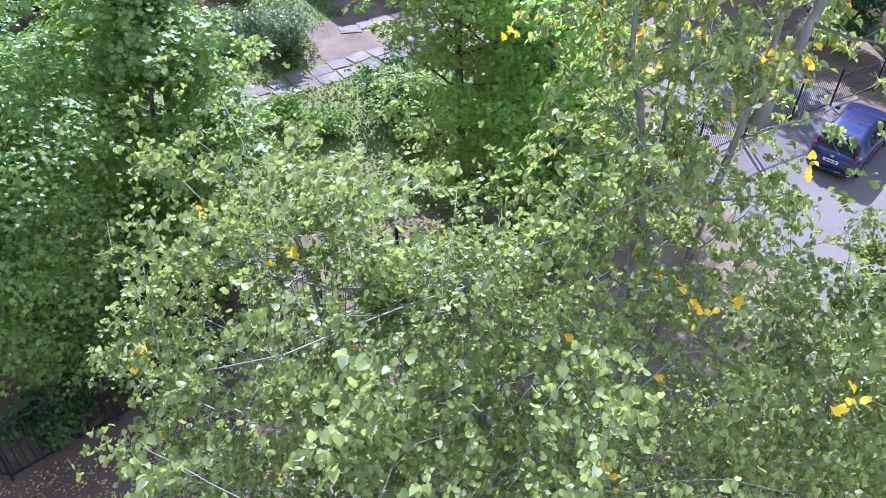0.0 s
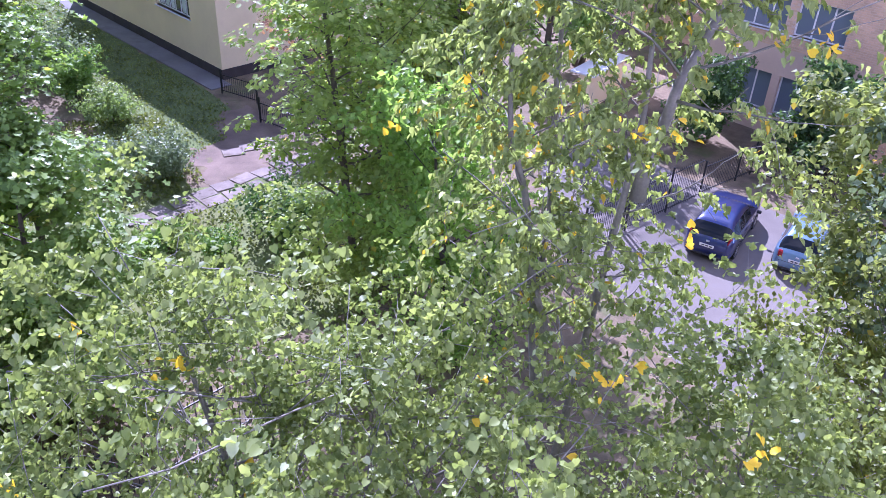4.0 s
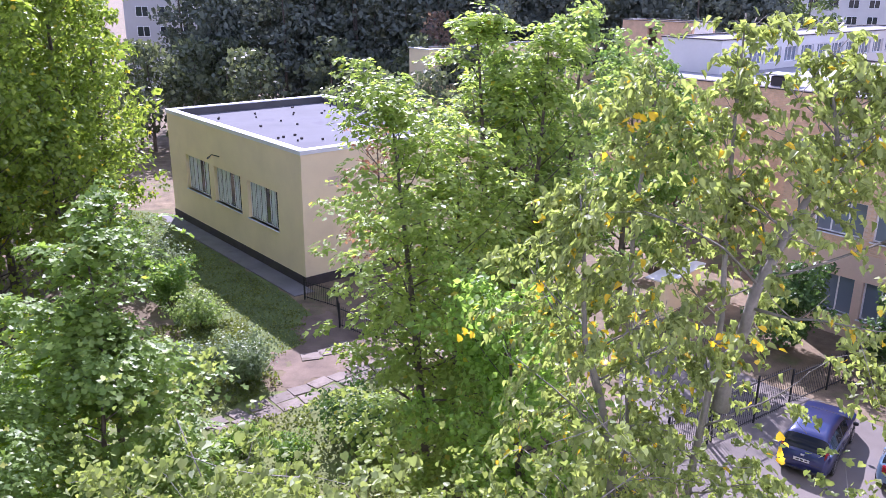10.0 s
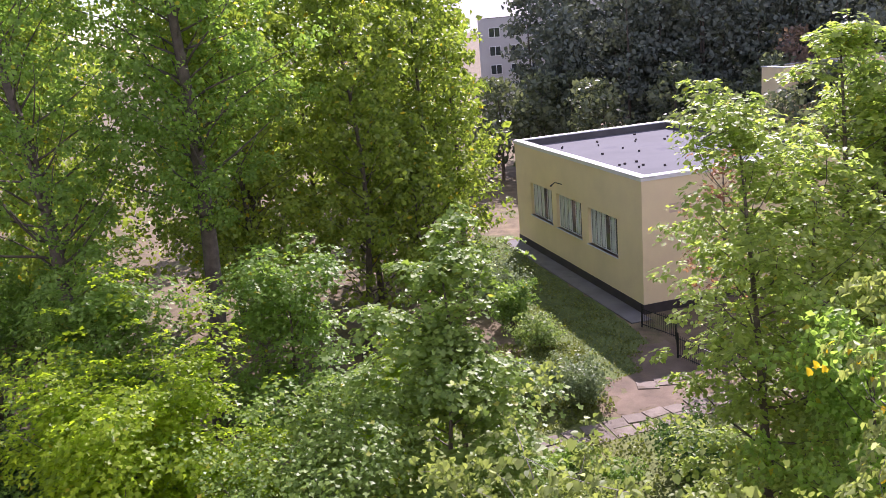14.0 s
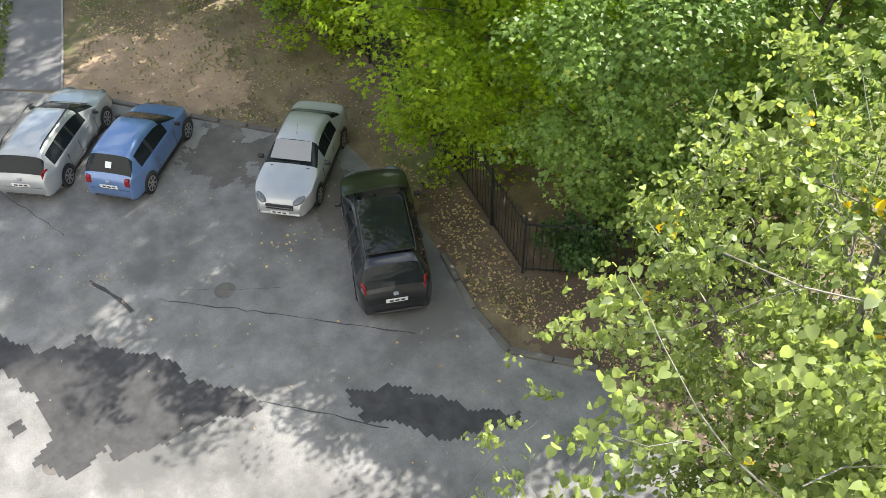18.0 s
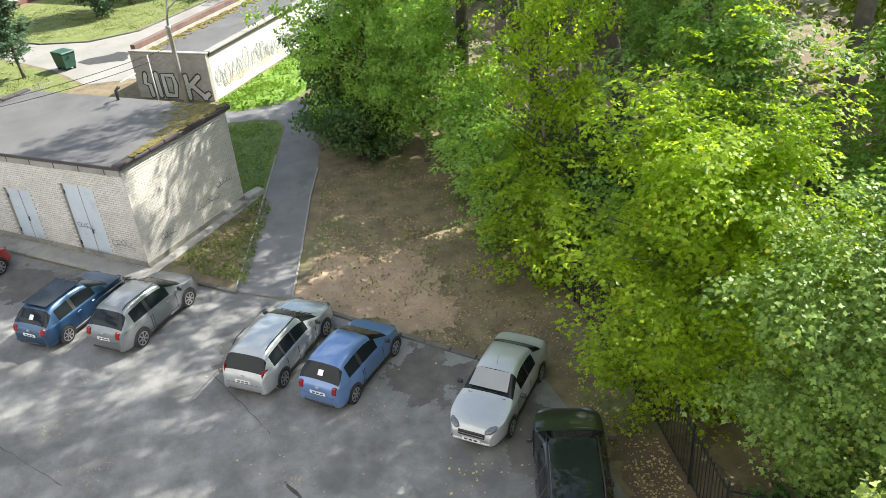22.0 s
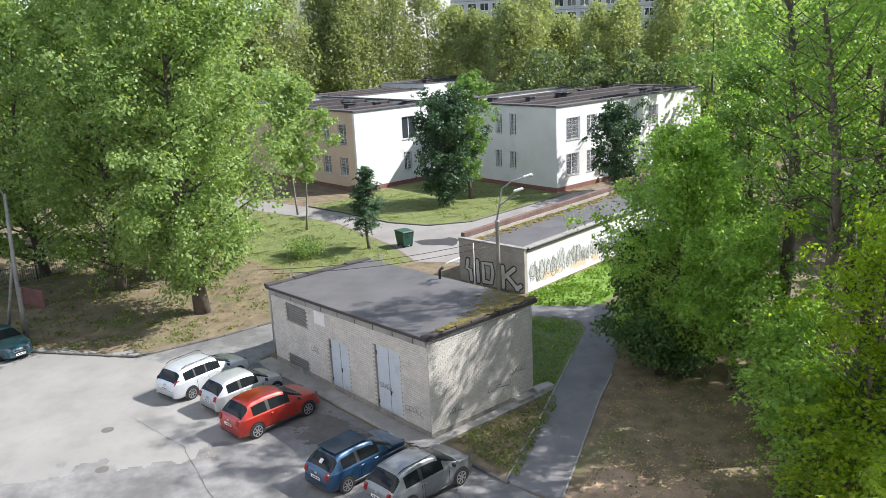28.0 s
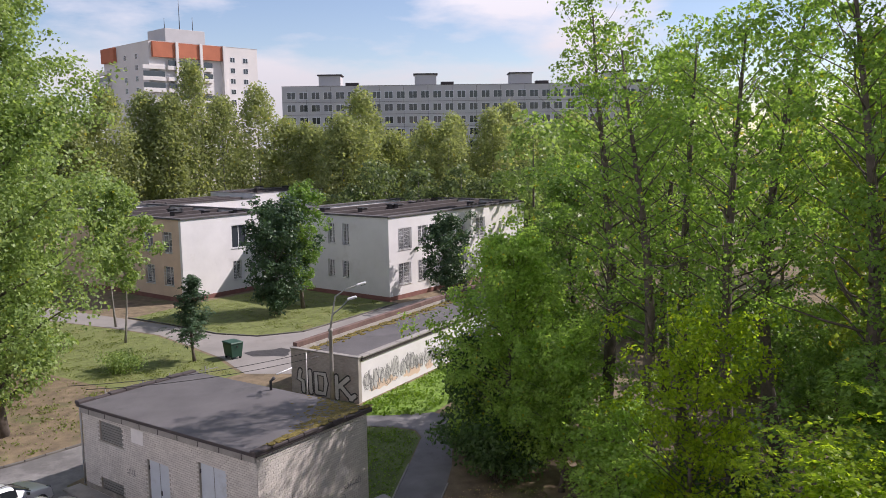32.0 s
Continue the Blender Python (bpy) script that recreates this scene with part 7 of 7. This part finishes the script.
    for s in (1, -1):
        xm = (screen[1] - 0.58) * L
        part("mirror", boxed(xm, s * (w + 0.02), belt + 0.02, xm + 0.1, s * (w + 0.2), belt + 0.16, bevel=0.03), M_TRIM, root)
        for hx_ in (0.36, 0.53):
            part("door_handle", boxed((hx_ - 0.5) * L, s * (w - 0.012), belt - 0.12, (hx_ - 0.5) * L + 0.16, s * (w + 0.012), belt - 0.085, bevel=0.008), colour, root)
        for q in (pillars[0], pillars[-1] if pillars[-1] != pillars[0] else 0.25, 0.655):
            part("door_seam", boxed((q - 0.5) * L, s * (w - 0.03), 0.36, (q - 0.5) * L + 0.01, s * (w + 0.002), belt - 0.1), M_TRIM, root)
        part("sill", boxed(-0.28 * L, s * w * 0.9, 0.18, 0.26 * L, s * (w * 0.985), 0.3, bevel=0.02), M_TRIM, root)
        if rails:
            tubes("roof_rail", [[((-0.36 * L, s * w * 0.66, 0.975 * H), 0.018), ((-0.3 * L, s * w * 0.68, H + 0.045), 0.02), ((0.02 * L, s * w * 0.68, H + 0.045), 0.02), ((0.07 * L, s * w * 0.66, 0.98 * H), 0.018)]], M_TRIM, root)
    for s in (1, -1):
        zt = (0.47, 0.62) if style == "hatch" else (0.48, 0.7) if style == "wagon" else (0.5, 0.6)
        yt = (0.6, 0.8) if style == "hatch" else (0.74, 0.87) if style == "wagon" else (0.6, 0.85)
        bm = boxed(-(0.508 if style == "hatch" else 0.494) * L, s * yt[0] * w, zt[0] * H, -0.45 * L, s * yt[1] * w, zt[1] * H, bevel=0.03)
        for v in bm.verts:
            v.co.x += (0.5 if style != "sedan" else 0.1) * max(0.0, v.co.z - zt[0] * H) * 0.5 + 1.7 * max(0.0, abs(v.co.y) - 0.76 * w)
        part("tail_light", bm, M_RED_LAMP, root, "red tail light")
        bm = bmesh.new()
        bmesh.ops.create_icosphere(bm, subdivisions=3, radius=1.0, matrix=pose(0.447 * L, s * 0.64 * w, 0.475 * H, 0, 12, -38 * s) @ Matrix.Diagonal((0.058 * L, 0.15 * w, 0.055 * H, 1)))
        for f in bm.faces:
            f.smooth = True
        part("headlight", bm, M_CLEAR_LAMP, root, "clear headlight")
    bm = boxed(-0.5 * L - 0.05, -w * 0.86, 0.3, -0.455 * L, w * 0.86, 0.35 * H, bevel=0.06)
    for v in bm.verts:
        v.co.x += 0.9 * max(0.0, abs(v.co.y) - 0.62 * w)
    part("bumper", bm, colour, root)
    part("boot_seam", boxed(-0.5 * L - 0.004, -w * 0.7, 0.375 * H, -0.47 * L, w * 0.7, 0.383 * H), M_TRIM, root)
    part("badge", boxed(-0.5 * L - 0.012, -0.06, 0.53 * H, -0.47 * L, 0.06, 0.565 * H, bevel=0.01), M_RIM, root)
    for sx in (-1, 1):
        part("bumper_strip", boxed(sx * (0.5 * L - 0.06), -w * 0.66, 0.26, sx * (0.5 * L + 0.022), w * 0.66, 0.34, bevel=0.025), M_TRIM if sx < 0 else colour, root)
    part("grille", boxed(0.5 * L - 0.05, -w * 0.46, 0.31 * H, 0.5 * L + 0.008, w * 0.46, 0.42 * H, bevel=0.012), M_TRIM, root)
    part("grille_bar", boxed(0.5 * L - 0.02, -w * 0.44, 0.36 * H, 0.5 * L + 0.016, w * 0.44, 0.375 * H), M_RIM, root, "bright bar across the grille")
    for X, a in ((-0.5 * L - 0.012, 0), (0.5 * L + 0.03, 1)):
        z = (0.4 if not a else 0.22) * H
        pl = part("number_plate", boxed(X - 0.008, -0.26, z, X + 0.008, 0.26, z + 0.112), M_PLATE, root, "white number plate")
        for k in range(3):
            part("plate_bar", boxed(X - 0.011, -0.2 + 0.14 * k, z + 0.03, X + 0.011, -0.1 + 0.14 * k, z + 0.08), M_TRIM, pl)
    xw = screen[0]
    part("cowl", boxed((screen[1] - 0.505) * L, -w * 0.66, 0.63 * H, (screen[1] - 0.488) * L, w * 0.66, 0.668 * H, bevel=0.01), M_TRIM, root, "black cowl under the windscreen")
    part("wiper", boxed((xw + 0.13 - 0.5) * L, -w * 0.55, 0.7 * H, (xw + 0.135 - 0.5) * L, w * 0.3, 0.715 * H), M_TRIM, root)
    tubes("aerial", [[((0.03 * L, 0, 0.99 * H), 0.006), ((-0.02 * L, 0, H + 0.2), 0.003)]], M_TRIM, root, 4)
    if sunshade:
        a = (xw - 0.5 + 0.02) * L
        part("sunshade", mesh_of("sunshade", [(a - 0.01 * L, -w * 0.6, 0.955 * H), (a - 0.01 * L, w * 0.6, 0.955 * H), (a + 0.105 * L, w * 0.68, 0.755 * H), (a + 0.105 * L, -w * 0.68, 0.755 * H)], [(0, 1, 2, 3)], M_ROOF_PALE), None, root, "silver sunshade behind the windscreen", Matrix.Translation((0.03, 0, 0.03)))
    if sticker:
        (ua, ub), za, zb = rear_win, 0.66 * H, 0.9 * H
        ax, bx = (ua - 0.5) * L, (ub - 0.5) * L
        p = lambda f, y: (ax + (bx - ax) * f - 0.035, y, za + (zb - za) * f + 0.02)
        part("sticker", mesh_of("sticker", [p(0.35, -0.12), p(0.7, -0.12), p(0.7, 0.06), p(0.35, 0.06)], [(0, 1, 2, 3)], M_PLATE), None, root, "white paper sticker on the rear window")
    if roof:
        part("roof_panel", boxed(-0.36 * L, -w * 0.62, H + 0.012, 0.04 * L, w * 0.62, H + 0.03, bevel=0.008), roof, root)
    return root


P_SILVER = paint("silver_paint", (0.37, 0.385, 0.4), 0.35)
P_PALE = paint("pale_silver_paint", (0.4, 0.41, 0.42), 0.3)
P_BLUE = paint("mid_blue_paint", (0.115, 0.2, 0.4), 0.3)
P_DBLUE = paint("petrol_blue_paint", (0.02, 0.06, 0.13), 0.4)
P_NAVY = paint("navy_paint", (0.012, 0.02, 0.1), 0.3)
P_GREY = paint("grey_paint", (0.185, 0.195, 0.205), 0.35)
P_BLACK = paint("black_paint", (0.012, 0.012, 0.014), 0.2)
P_RED = paint("red_paint", (0.36, 0.025, 0.014), 0.3)
P_WHITE = paint("white_paint", (0.58, 0.6, 0.63), 0.3)
P_LBLUE = paint("light_blue_paint", (0.16, 0.26, 0.38), 0.3)
P_TEAL = paint("teal_paint", (0.02, 0.07, 0.09), 0.3)

car("silver estate car with roof rails parked nose to the kerb", -21.97, 3.29, 133, 4.5, 1.78, 1.5, "wagon", P_SILVER, 2.69, rails=True)
car("small blue hatchback with a sticker in its rear window", -19.87, 4.94, 128, 3.72, 1.66, 1.54, "hatch", P_BLUE, 2.43, sticker=True)
car("silver saloon with a sunshade, facing the car park", -16.4, 8.28, -50.5, 4.26, 1.7, 1.46, "sedan", P_PALE, 2.48, sunshade=True)
car("large black people carrier along the kerb under the maple", -12.4, 8.15, 151, 4.8, 1.87, 1.66, "wagon", P_BLACK, 2.88, rails=True, roof=M_CARGLASS)
car("grey crossover with roof rails beside the substation", -26.45, -0.4, 132, 4.15, 1.75, 1.6, "hatch", P_GREY, 2.5, rails=True)
car("petrol-blue hatchback with dark roof by the substation", -28.1, -2.75, 133, 4.0, 1.74, 1.5, "hatch", P_DBLUE, 2.5, roof=M_CARGLASS, sticker=True)
car("red crossover in the sun before the substation", -32.9, -6.8, 134, 4.3, 1.8, 1.6, "hatch", P_RED, 2.63)
car("small silver hatchback between a red and a white car", -35.3, -8.5, 135, 3.75, 1.68, 1.52, "hatch", P_PALE, 2.43)
car("white crossover with roof rails at the row's end", -37.3, -10.75, 140, 4.45, 1.8, 1.57, "wagon", P_WHITE, 2.76, rails=True)
car("dark navy estate by the railing of the driveway", 14.8, 25.1, 50, 4.6, 1.82, 1.55, "wagon", P_NAVY, 2.65)
car("light blue car half hidden by leaves on the driveway", 17.4, 23.6, 50, 4.0, 1.7, 1.48, "hatch", P_LBLUE, 2.5)
car("dark teal saloon at the far kerb", -43.6, -23.4, 48, 4.3, 1.72, 1.45, "sedan", P_TEAL, 2.5)
car("silver hatchback standing alone on the asphalt", -23.2, -10.4, 50, 4.0, 1.7, 1.48, "hatch", P_SILVER, 2.5)



# Lamp posts, bin, wires and small things ---------------------------------------
lamp = empty("street_lamp", pose(-48.9, 4.98, 0), "grey concrete street lamp with two curved arms", "street lamp")
tubes("pole", [[((0, 0, 0), 0.15), ((0, 0, 2.4), 0.13), ((0, 0, 4.55), 0.11), ((0, 0, 4.6), 0.15), ((0, 0, 4.75), 0.15), ((0, 0, 4.76), 0.06)]], M_CONCRETE, lamp, 10)
for dx, dy, dz, bow in ((0.22, 1.75, 7.4, 0.75), (-0.1, 1.2, 6.5, 0.55)):
    tubes("arm", [[((0, 0, 4.7), 0.06), ((0.01, 0.12, 5.5), 0.055), ((dx * 0.15, dy * 0.2, 4.7 + (dz - 4.7) * bow), 0.05), ((dx * 0.5, dy * 0.55, 4.7 + (dz - 4.7) * (bow + 0.16)), 0.045), ((dx, dy, dz), 0.04)]], M_STEEL, lamp, 6)
    h = part("lamp_head", boxed(-0.13, -0.1, -0.06, 0.13, 0.5, 0.08, bevel=0.04), M_COPING, lamp, "", pose(dx, dy, dz, 14))
    part("lens", boxed(-0.1, 0.1, -0.085, 0.1, 0.45, -0.061), M_CLEAR_LAMP, h)
lamp2 = empty("street_lamp", pose(-45.5, -23.0, 0), "tall concrete street lamp with a curved steel arm", "street lamp")
tubes("pole", [[((0, 0, 0), 0.16), ((0.05, 0.05, 4.0), 0.12), ((0.1, 0.3, 8.6), 0.09)]], M_CONCRETE, lamp2, 10)
tubes("arm", [[((0.1, 0.3, 8.3), 0.045), ((0.3, 0.1, 9.2), 0.04), ((0.8, -0.6, 9.7), 0.035), ((1.3, -1.4, 9.8), 0.03)]], M_STEEL, lamp2, 6)
part("lamp_head", boxed(-0.14, -0.6, -0.06, 0.14, 0.1, 0.08, bevel=0.04), M_COPING, lamp2, "", pose(1.3, -1.4, 9.8, 0, 0, 30))
prop = empty("leaning_prop", pose(-45.9, -24.3, 0), "wooden prop leaning on the lamp post", "post")
tubes("prop", [[((0, 0, 0), 0.1), ((0.5, 1.3, 4.6), 0.08)]], M_BARK_GREY, prop, 8)

bin_ = empty("waste_container", pose(-62.2, -1.0, 0, 0, 0, 30), "dark green wheeled waste container on the road", "bin")
bm = boxed(-0.65, -0.5, 0.18, 0.65, 0.5, 1.15)
for v in bm.verts:
    if v.co.z < 0.5:
        v.co.x *= 0.86
        v.co.y *= 0.8
part("body", bm, M_GREEN_BIN, bin_)
part("lid", boxed(-0.7, -0.55, 1.16, 0.7, 0.55, 1.3, bevel=0.06), M_GREEN_BIN, bin_)
for x in (-0.45, 0.45):
    for y in (-0.32, 0.32):
        tubes("caster", [[((x - 0.04, y, 0.1), 0.1), ((x + 0.04, y, 0.1), 0.1)]], M_TYRE, bin_, 10)
    part("trunnion", boxed(x * 1.5 - 0.03, -0.05, 0.9, x * 1.5 + 0.03, 0.05, 1.05), M_DARK_METAL, bin_)


def sag(a, b, drop, n=14):
    return [((a[0] + (b[0] - a[0]) * i / n, a[1] + (b[1] - a[1]) * i / n, a[2] + (b[2] - a[2]) * i / n - drop * 4 * (i / n) * (1 - i / n)), 0.016) for i in range(n + 1)]


for a, b, d in (((-41.5, -8.5, 4.5), (-44.0, 4.2, 4.8), 0.35), ((-41.0, -7.6, 4.4), (-42.0, 3.6, 4.9), 0.3), ((-48.9, 5.0, 5.2), (-44.0, 4.2, 4.8), 0.2)):
    tagged(tubes("cable", [sag(a, b, d)], M_TRIM, None, 4), "thin black cable sagging over the substation roof", "cable", "roof cables")
vent = empty("pipe_stub", pose(-38.6, 1.0, 0, 0, 0, 38.9), "bent roof pipe on the substation", "pipe")
tubes("pipe", [[((0, 0, 4.0), 0.07), ((0, 0, 4.75), 0.07), ((0.25, 0, 4.95), 0.08)]], M_DARK_METAL, vent, 8)
for x, y, h, k in ((-42.6, 3.0, 5.0, 0),):
    tagged(tubes("roof_post", [[((x, y, 0.0), 0.035), ((x, y, h), 0.035)]], M_STEEL, None, 6), "slim pale cable post behind the substation", "post")
tagged(tubes("roof_post", [[((-41.4, 1.4, 4.28), 0.04), ((-42.1, 2.2, 4.36), 0.04)]], M_COPING, None, 6), "short white pipe lying on the substation roof", "pipe")
tagged(part("broken_wall", boxed(-0.9, -0.15, 0, 0.9, 0.15, 0.95, bevel=0.05), M_RUST, None, "", pose(-49.6, 0.8, 0, 0, 0, 45)), "remnant of a dark red brick wall by the garages", "wall")
for k, (x, y) in enumerate(((-12.0, -1.0), (-13.9, 4.2), (-33.0, -14.0), (-29.5, -13.0))):
    mh = empty("manhole_cover", pose(x, y, 0.012), "round rusty manhole cover in the asphalt", "manhole cover", "manhole covers")
    tubes("cover", [[((0, 0, -0.02), 0.27), ((0, 0, 0.006), 0.27)]], M_DIRT, mh, 20, smooth=False)
tagged(part("sunscreen_board", boxed(-1.2, -0.03, 0, 1.2, 0.03, 1.2, bevel=0.01), M_PLINTH_RED, None, "", pose(-52.0, -25.5, 0, 0, 0, 60)), "rusty red board standing by the fence", "board")


# Fallen leaves and grass ---------------------------------------------------------
def inside(px, py, poly):
    ok = np.zeros(len(px), bool)
    for (x0, y0), (x1, y1) in zip(poly, poly[1:] + poly[:1]):
        c = ((y0 > py) != (y1 > py)) & (px < (x1 - x0) * (py - y0) / (y1 - y0 + 1e-12) + x0)
        ok ^= c
    return ok


def scatter(name, poly, n, size, mat, label, seed, tall=0.0, z=0.02, category="leaves"):
    rg = np.random.default_rng(seed)
    P = np.array(poly)
    x = rg.uniform(P[:, 0].min(), P[:, 0].max(), n)
    y = rg.uniform(P[:, 1].min(), P[:, 1].max(), n)
    near = rg.integers(0, max(4, n // 60), n)  # most lie in drifts
    pick = rg.uniform(size=n) < 0.65
    x = np.where(pick, x[near] + rg.normal(size=n) * 0.35, x)
    y = np.where(pick, y[near] + rg.normal(size=n) * 0.35, y)
    ok = inside(x, y, poly)
    x, y = x[ok], y[ok]
    m = len(x)
    c = np.stack([x, y, z + tall * rg.uniform(0.2, 1.0, m)], 1)
    nrm = rg.normal(size=(m, 3)) * (0.9 if tall else 0.25) + np.array([0, 0, 0.25 if tall else 1.0])
    tagged(part(name, leaf_mesh(name, c, nrm, size * rg.uniform(0.4, 1.3, m), mat, rg)), label, category, kind="stuff")


BEDS = [(-24.6, 4.8), (-27.2, 6.0), (-33.9, 8.4), (-36.0, 12.0), (-30.0, 14.0), (-22.0, 13.0), (-14.0, 11.5), (-9.3, 10.2), (-6.5, 12.5), (-3.0, 13.5), (-3.0, 10.0), (-6.2, 9.8), (-9.3, 8.8), (-13.0, 10.0), (-16.6, 10.2), (-20.9, 7.2)]
scatter("fallen_leaves", BEDS, 11000, 0.07, M_LITTER, "yellow and brown fallen leaves on the soil", 1)
scatter("fallen_leaves", [(-16.6, 9.8), (-13.0, 9.5), (-9.3, 8.3), (-6.4, 7.6), (-14.0, 0.0), (-26.0, 1.0)], 420, 0.09, M_LITTER, "scattered fallen leaves on the asphalt", 2)
scatter("fallen_leaves", [(-7.0, 8.0), (-17.0, 9.5), (-28.0, 0.5), (-36.0, -13.0), (-26.0, -14.0), (-6.0, -1.0)], 1600, 0.045, M_LITTER, "specks of dry leaf and grit on the asphalt", 22)
scatter("fallen_leaves", [(-9.3, 8.7), (-13.0, 9.9), (-15.0, 10.4), (-13.2, 11.4), (-9.4, 10.2), (-6.8, 12.2), (-3.0, 13.0), (-3.0, 10.0), (-6.2, 9.7)], 2600, 0.08, M_LITTER, "drift of orange leaves along the fence", 33)
scatter("fallen_leaves", [(-28.5, 2.2), (-30.5, 4.0), (-34.0, 5.2), (-30.0, 1.2)], 500, 0.09, M_LITTER, "fallen leaves on the verge by the substation", 3, z=0.03)
scatter("grass", BEDS, 9000, 0.08, M_GRASS, "thin grass tufts between the leaves", 4, tall=0.08, category="grass")
scatter("grass", [(-28.2, 2.2), (-26.9, 3.2), (-29.8, 4.4), (-33.0, 5.9), (-33.8, 5.6), (-30.0, 1.0)], 5000, 0.12, M_GRASS, "grass verge between footpath and substation", 5, tall=0.1, category="grass")
scatter("grass", [(-44.2, 6.3), (-43.6, 7.8), (-42.8, 8.7), (-41.7, 8.8), (-38.2, 7.4), (-34.4, 5.8), (-33.8, 5.3), (-41.0, 0.0), (-46.0, 2.8)], 9000, 0.1, M_GRASS_LUSH, "grass behind the substation", 6, tall=0.1, category="grass")
scatter("grass", [(-45.2, 9.8), (-46.0, 6.6), (-48.3, 6.8), (-58.2, 16.9), (-62.0, 21.5), (-58.0, 21.5)], 14000, 0.18, M_GRASS_LUSH, "lush grass below the painted wall", 7, tall=0.15, category="grass")
scatter("grass", [(-85.0, -5.2), (-90.0, 1.8), (-80.6, 13.4), (-74.3, 9.7), (-69.6, 4.7), (-69.0, 1.0), (-71.0, -2.1), (-80.0, -9.8)], 14000, 0.09, M_GRASS, "mown grass of the lawn island", 8, tall=0.06, category="grass")
scatter("grass", [(-4.8, 38.4), (-4.6, 34.4), (-6.4, 31.9), (-8.8, 33.2), (-10.8, 37.0), (-13.8, 41.0), (-19.3, 48.0), (-20.2, 57.5), (-17.7, 56.7), (-12.6, 48.9)], 30000, 0.1, M_GRASS, "grass along the yellow hall", 9, tall=0.1, category="grass")
scatter("grass", [(-14.0, 22.0), (-7.4, 26.4), (-2.5, 30.0), (3.0, 30.0), (3.0, 18.0), (-4.0, 14.5), (-12.0, 16.0)], 16000, 0.14, M_GRASS, "rough grass beside the slab path", 10, tall=0.12, category="grass")
scatter("grass", [(-7.5, 28.0), (-5.0, 30.4), (-6.8, 34.0), (-8.0, 37.5), (-13.0, 36.0), (-18.0, 36.0), (-18.0, 26.0)], 14000, 0.15, M_GRASS, "dry grass before the bushes", 11, tall=0.12, category="grass")
scatter("grass", [(-47.0, -9.2), (-44.5, -11.5), (-42.2, -15.5), (-44.0, -22.0), (-58.0, -32.0), (-64.0, -20.0), (-58.0, -9.0)], 8000, 0.14, M_GRASS, "patchy grass under the lindens", 12, tall=0.08, category="grass")
scatter("grass", [(-57.6, -1.0), (-66.8, -4.9), (-75.0, -11.0), (-82.0, -21.0), (-66.0, -17.5), (-57.8, -10.0)], 12000, 0.1, M_GRASS, "sunny lawn grass beside the road", 13, tall=0.08, category="grass")

# single leaves of the two near lindens that can be told apart
heart = {}
for nm, mt, sd in (("green", M_LINDEN, 1), ("yellow", M_YLEAF, 2)):
    q = np.random.default_rng(sd)
    heart[nm] = [leaf_mesh("leaf", np.zeros((1, 3)), np.array([[0.1, 0.2, 1.0]]), np.array([s]), mt, q, "heart") for s in (0.085, 0.1, 0.115)]
rg = np.random.default_rng(404)
bunches = {"low": ((3.03, 6.83, 9.63), (-3.12, 8.12, 9.59), (-0.96, 7.03, 8.17), (1.95, 5.54, 8.38), (-2.01, 7.84, 9.31), (-3.63, 6.79, 8.57), (3.91, 5.13, 10.24), (2.43, 9.99, 11.44), (2.18, 9.43, 7.50)), "tall": ((1.85, 10.19, 11.92), (2.41, 9.97, 11.12), (2.73, 9.99, 11.26), (4.35, 9.06, 11.60), (4.65, 8.69, 10.37), (0.85, 10.43, 11.27), (5.50, 8.30, 13.11), (2.65, 10.01, 13.06), (4.08, 9.19, 11.65), (2.83, 9.88, 14.33), (2.36, 10.00, 11.10))}
for ob, twigs, spots, n_clusters, n_green in ((t0, t0_leaf, bunches["low"], 16, 110), (t1, t1_leaf, bunches["tall"], 10, 90)):
    crown = [c for c in ob.children if c.name.startswith("crown")][0]
    outer = twigs[np.argsort(-twigs[:, 2] - 0.4 * np.linalg.norm(twigs[:, :2], axis=1))][: len(twigs) // 2]
    spots = [np.array(p) - np.array(ob.location) for p in spots]
    for k in range(len(spots) + n_clusters):
        p = spots[k] if k < len(spots) else outer[rg.integers(0, len(outer))]
        for j in range(int(rg.integers(6, 10)) if k < len(spots) else int(rg.integers(1, 4))):
            c = p + rg.normal(size=3) * (0.1 if k < len(spots) else 0.06)
            part("leaf", heart["yellow"][int(rg.integers(0, 3))], None, crown, "", pose(*c, *(rg.uniform(-55, 55, 3) + np.array([45, 0, 0]))))
    for k in range(n_green):
        c = outer[rg.integers(0, len(outer))] + rg.normal(size=3) * 0.16
        part("leaf", heart["green"][int(rg.integers(0, 3))], None, crown, "", pose(*c, *(rg.uniform(-60, 60, 3))))
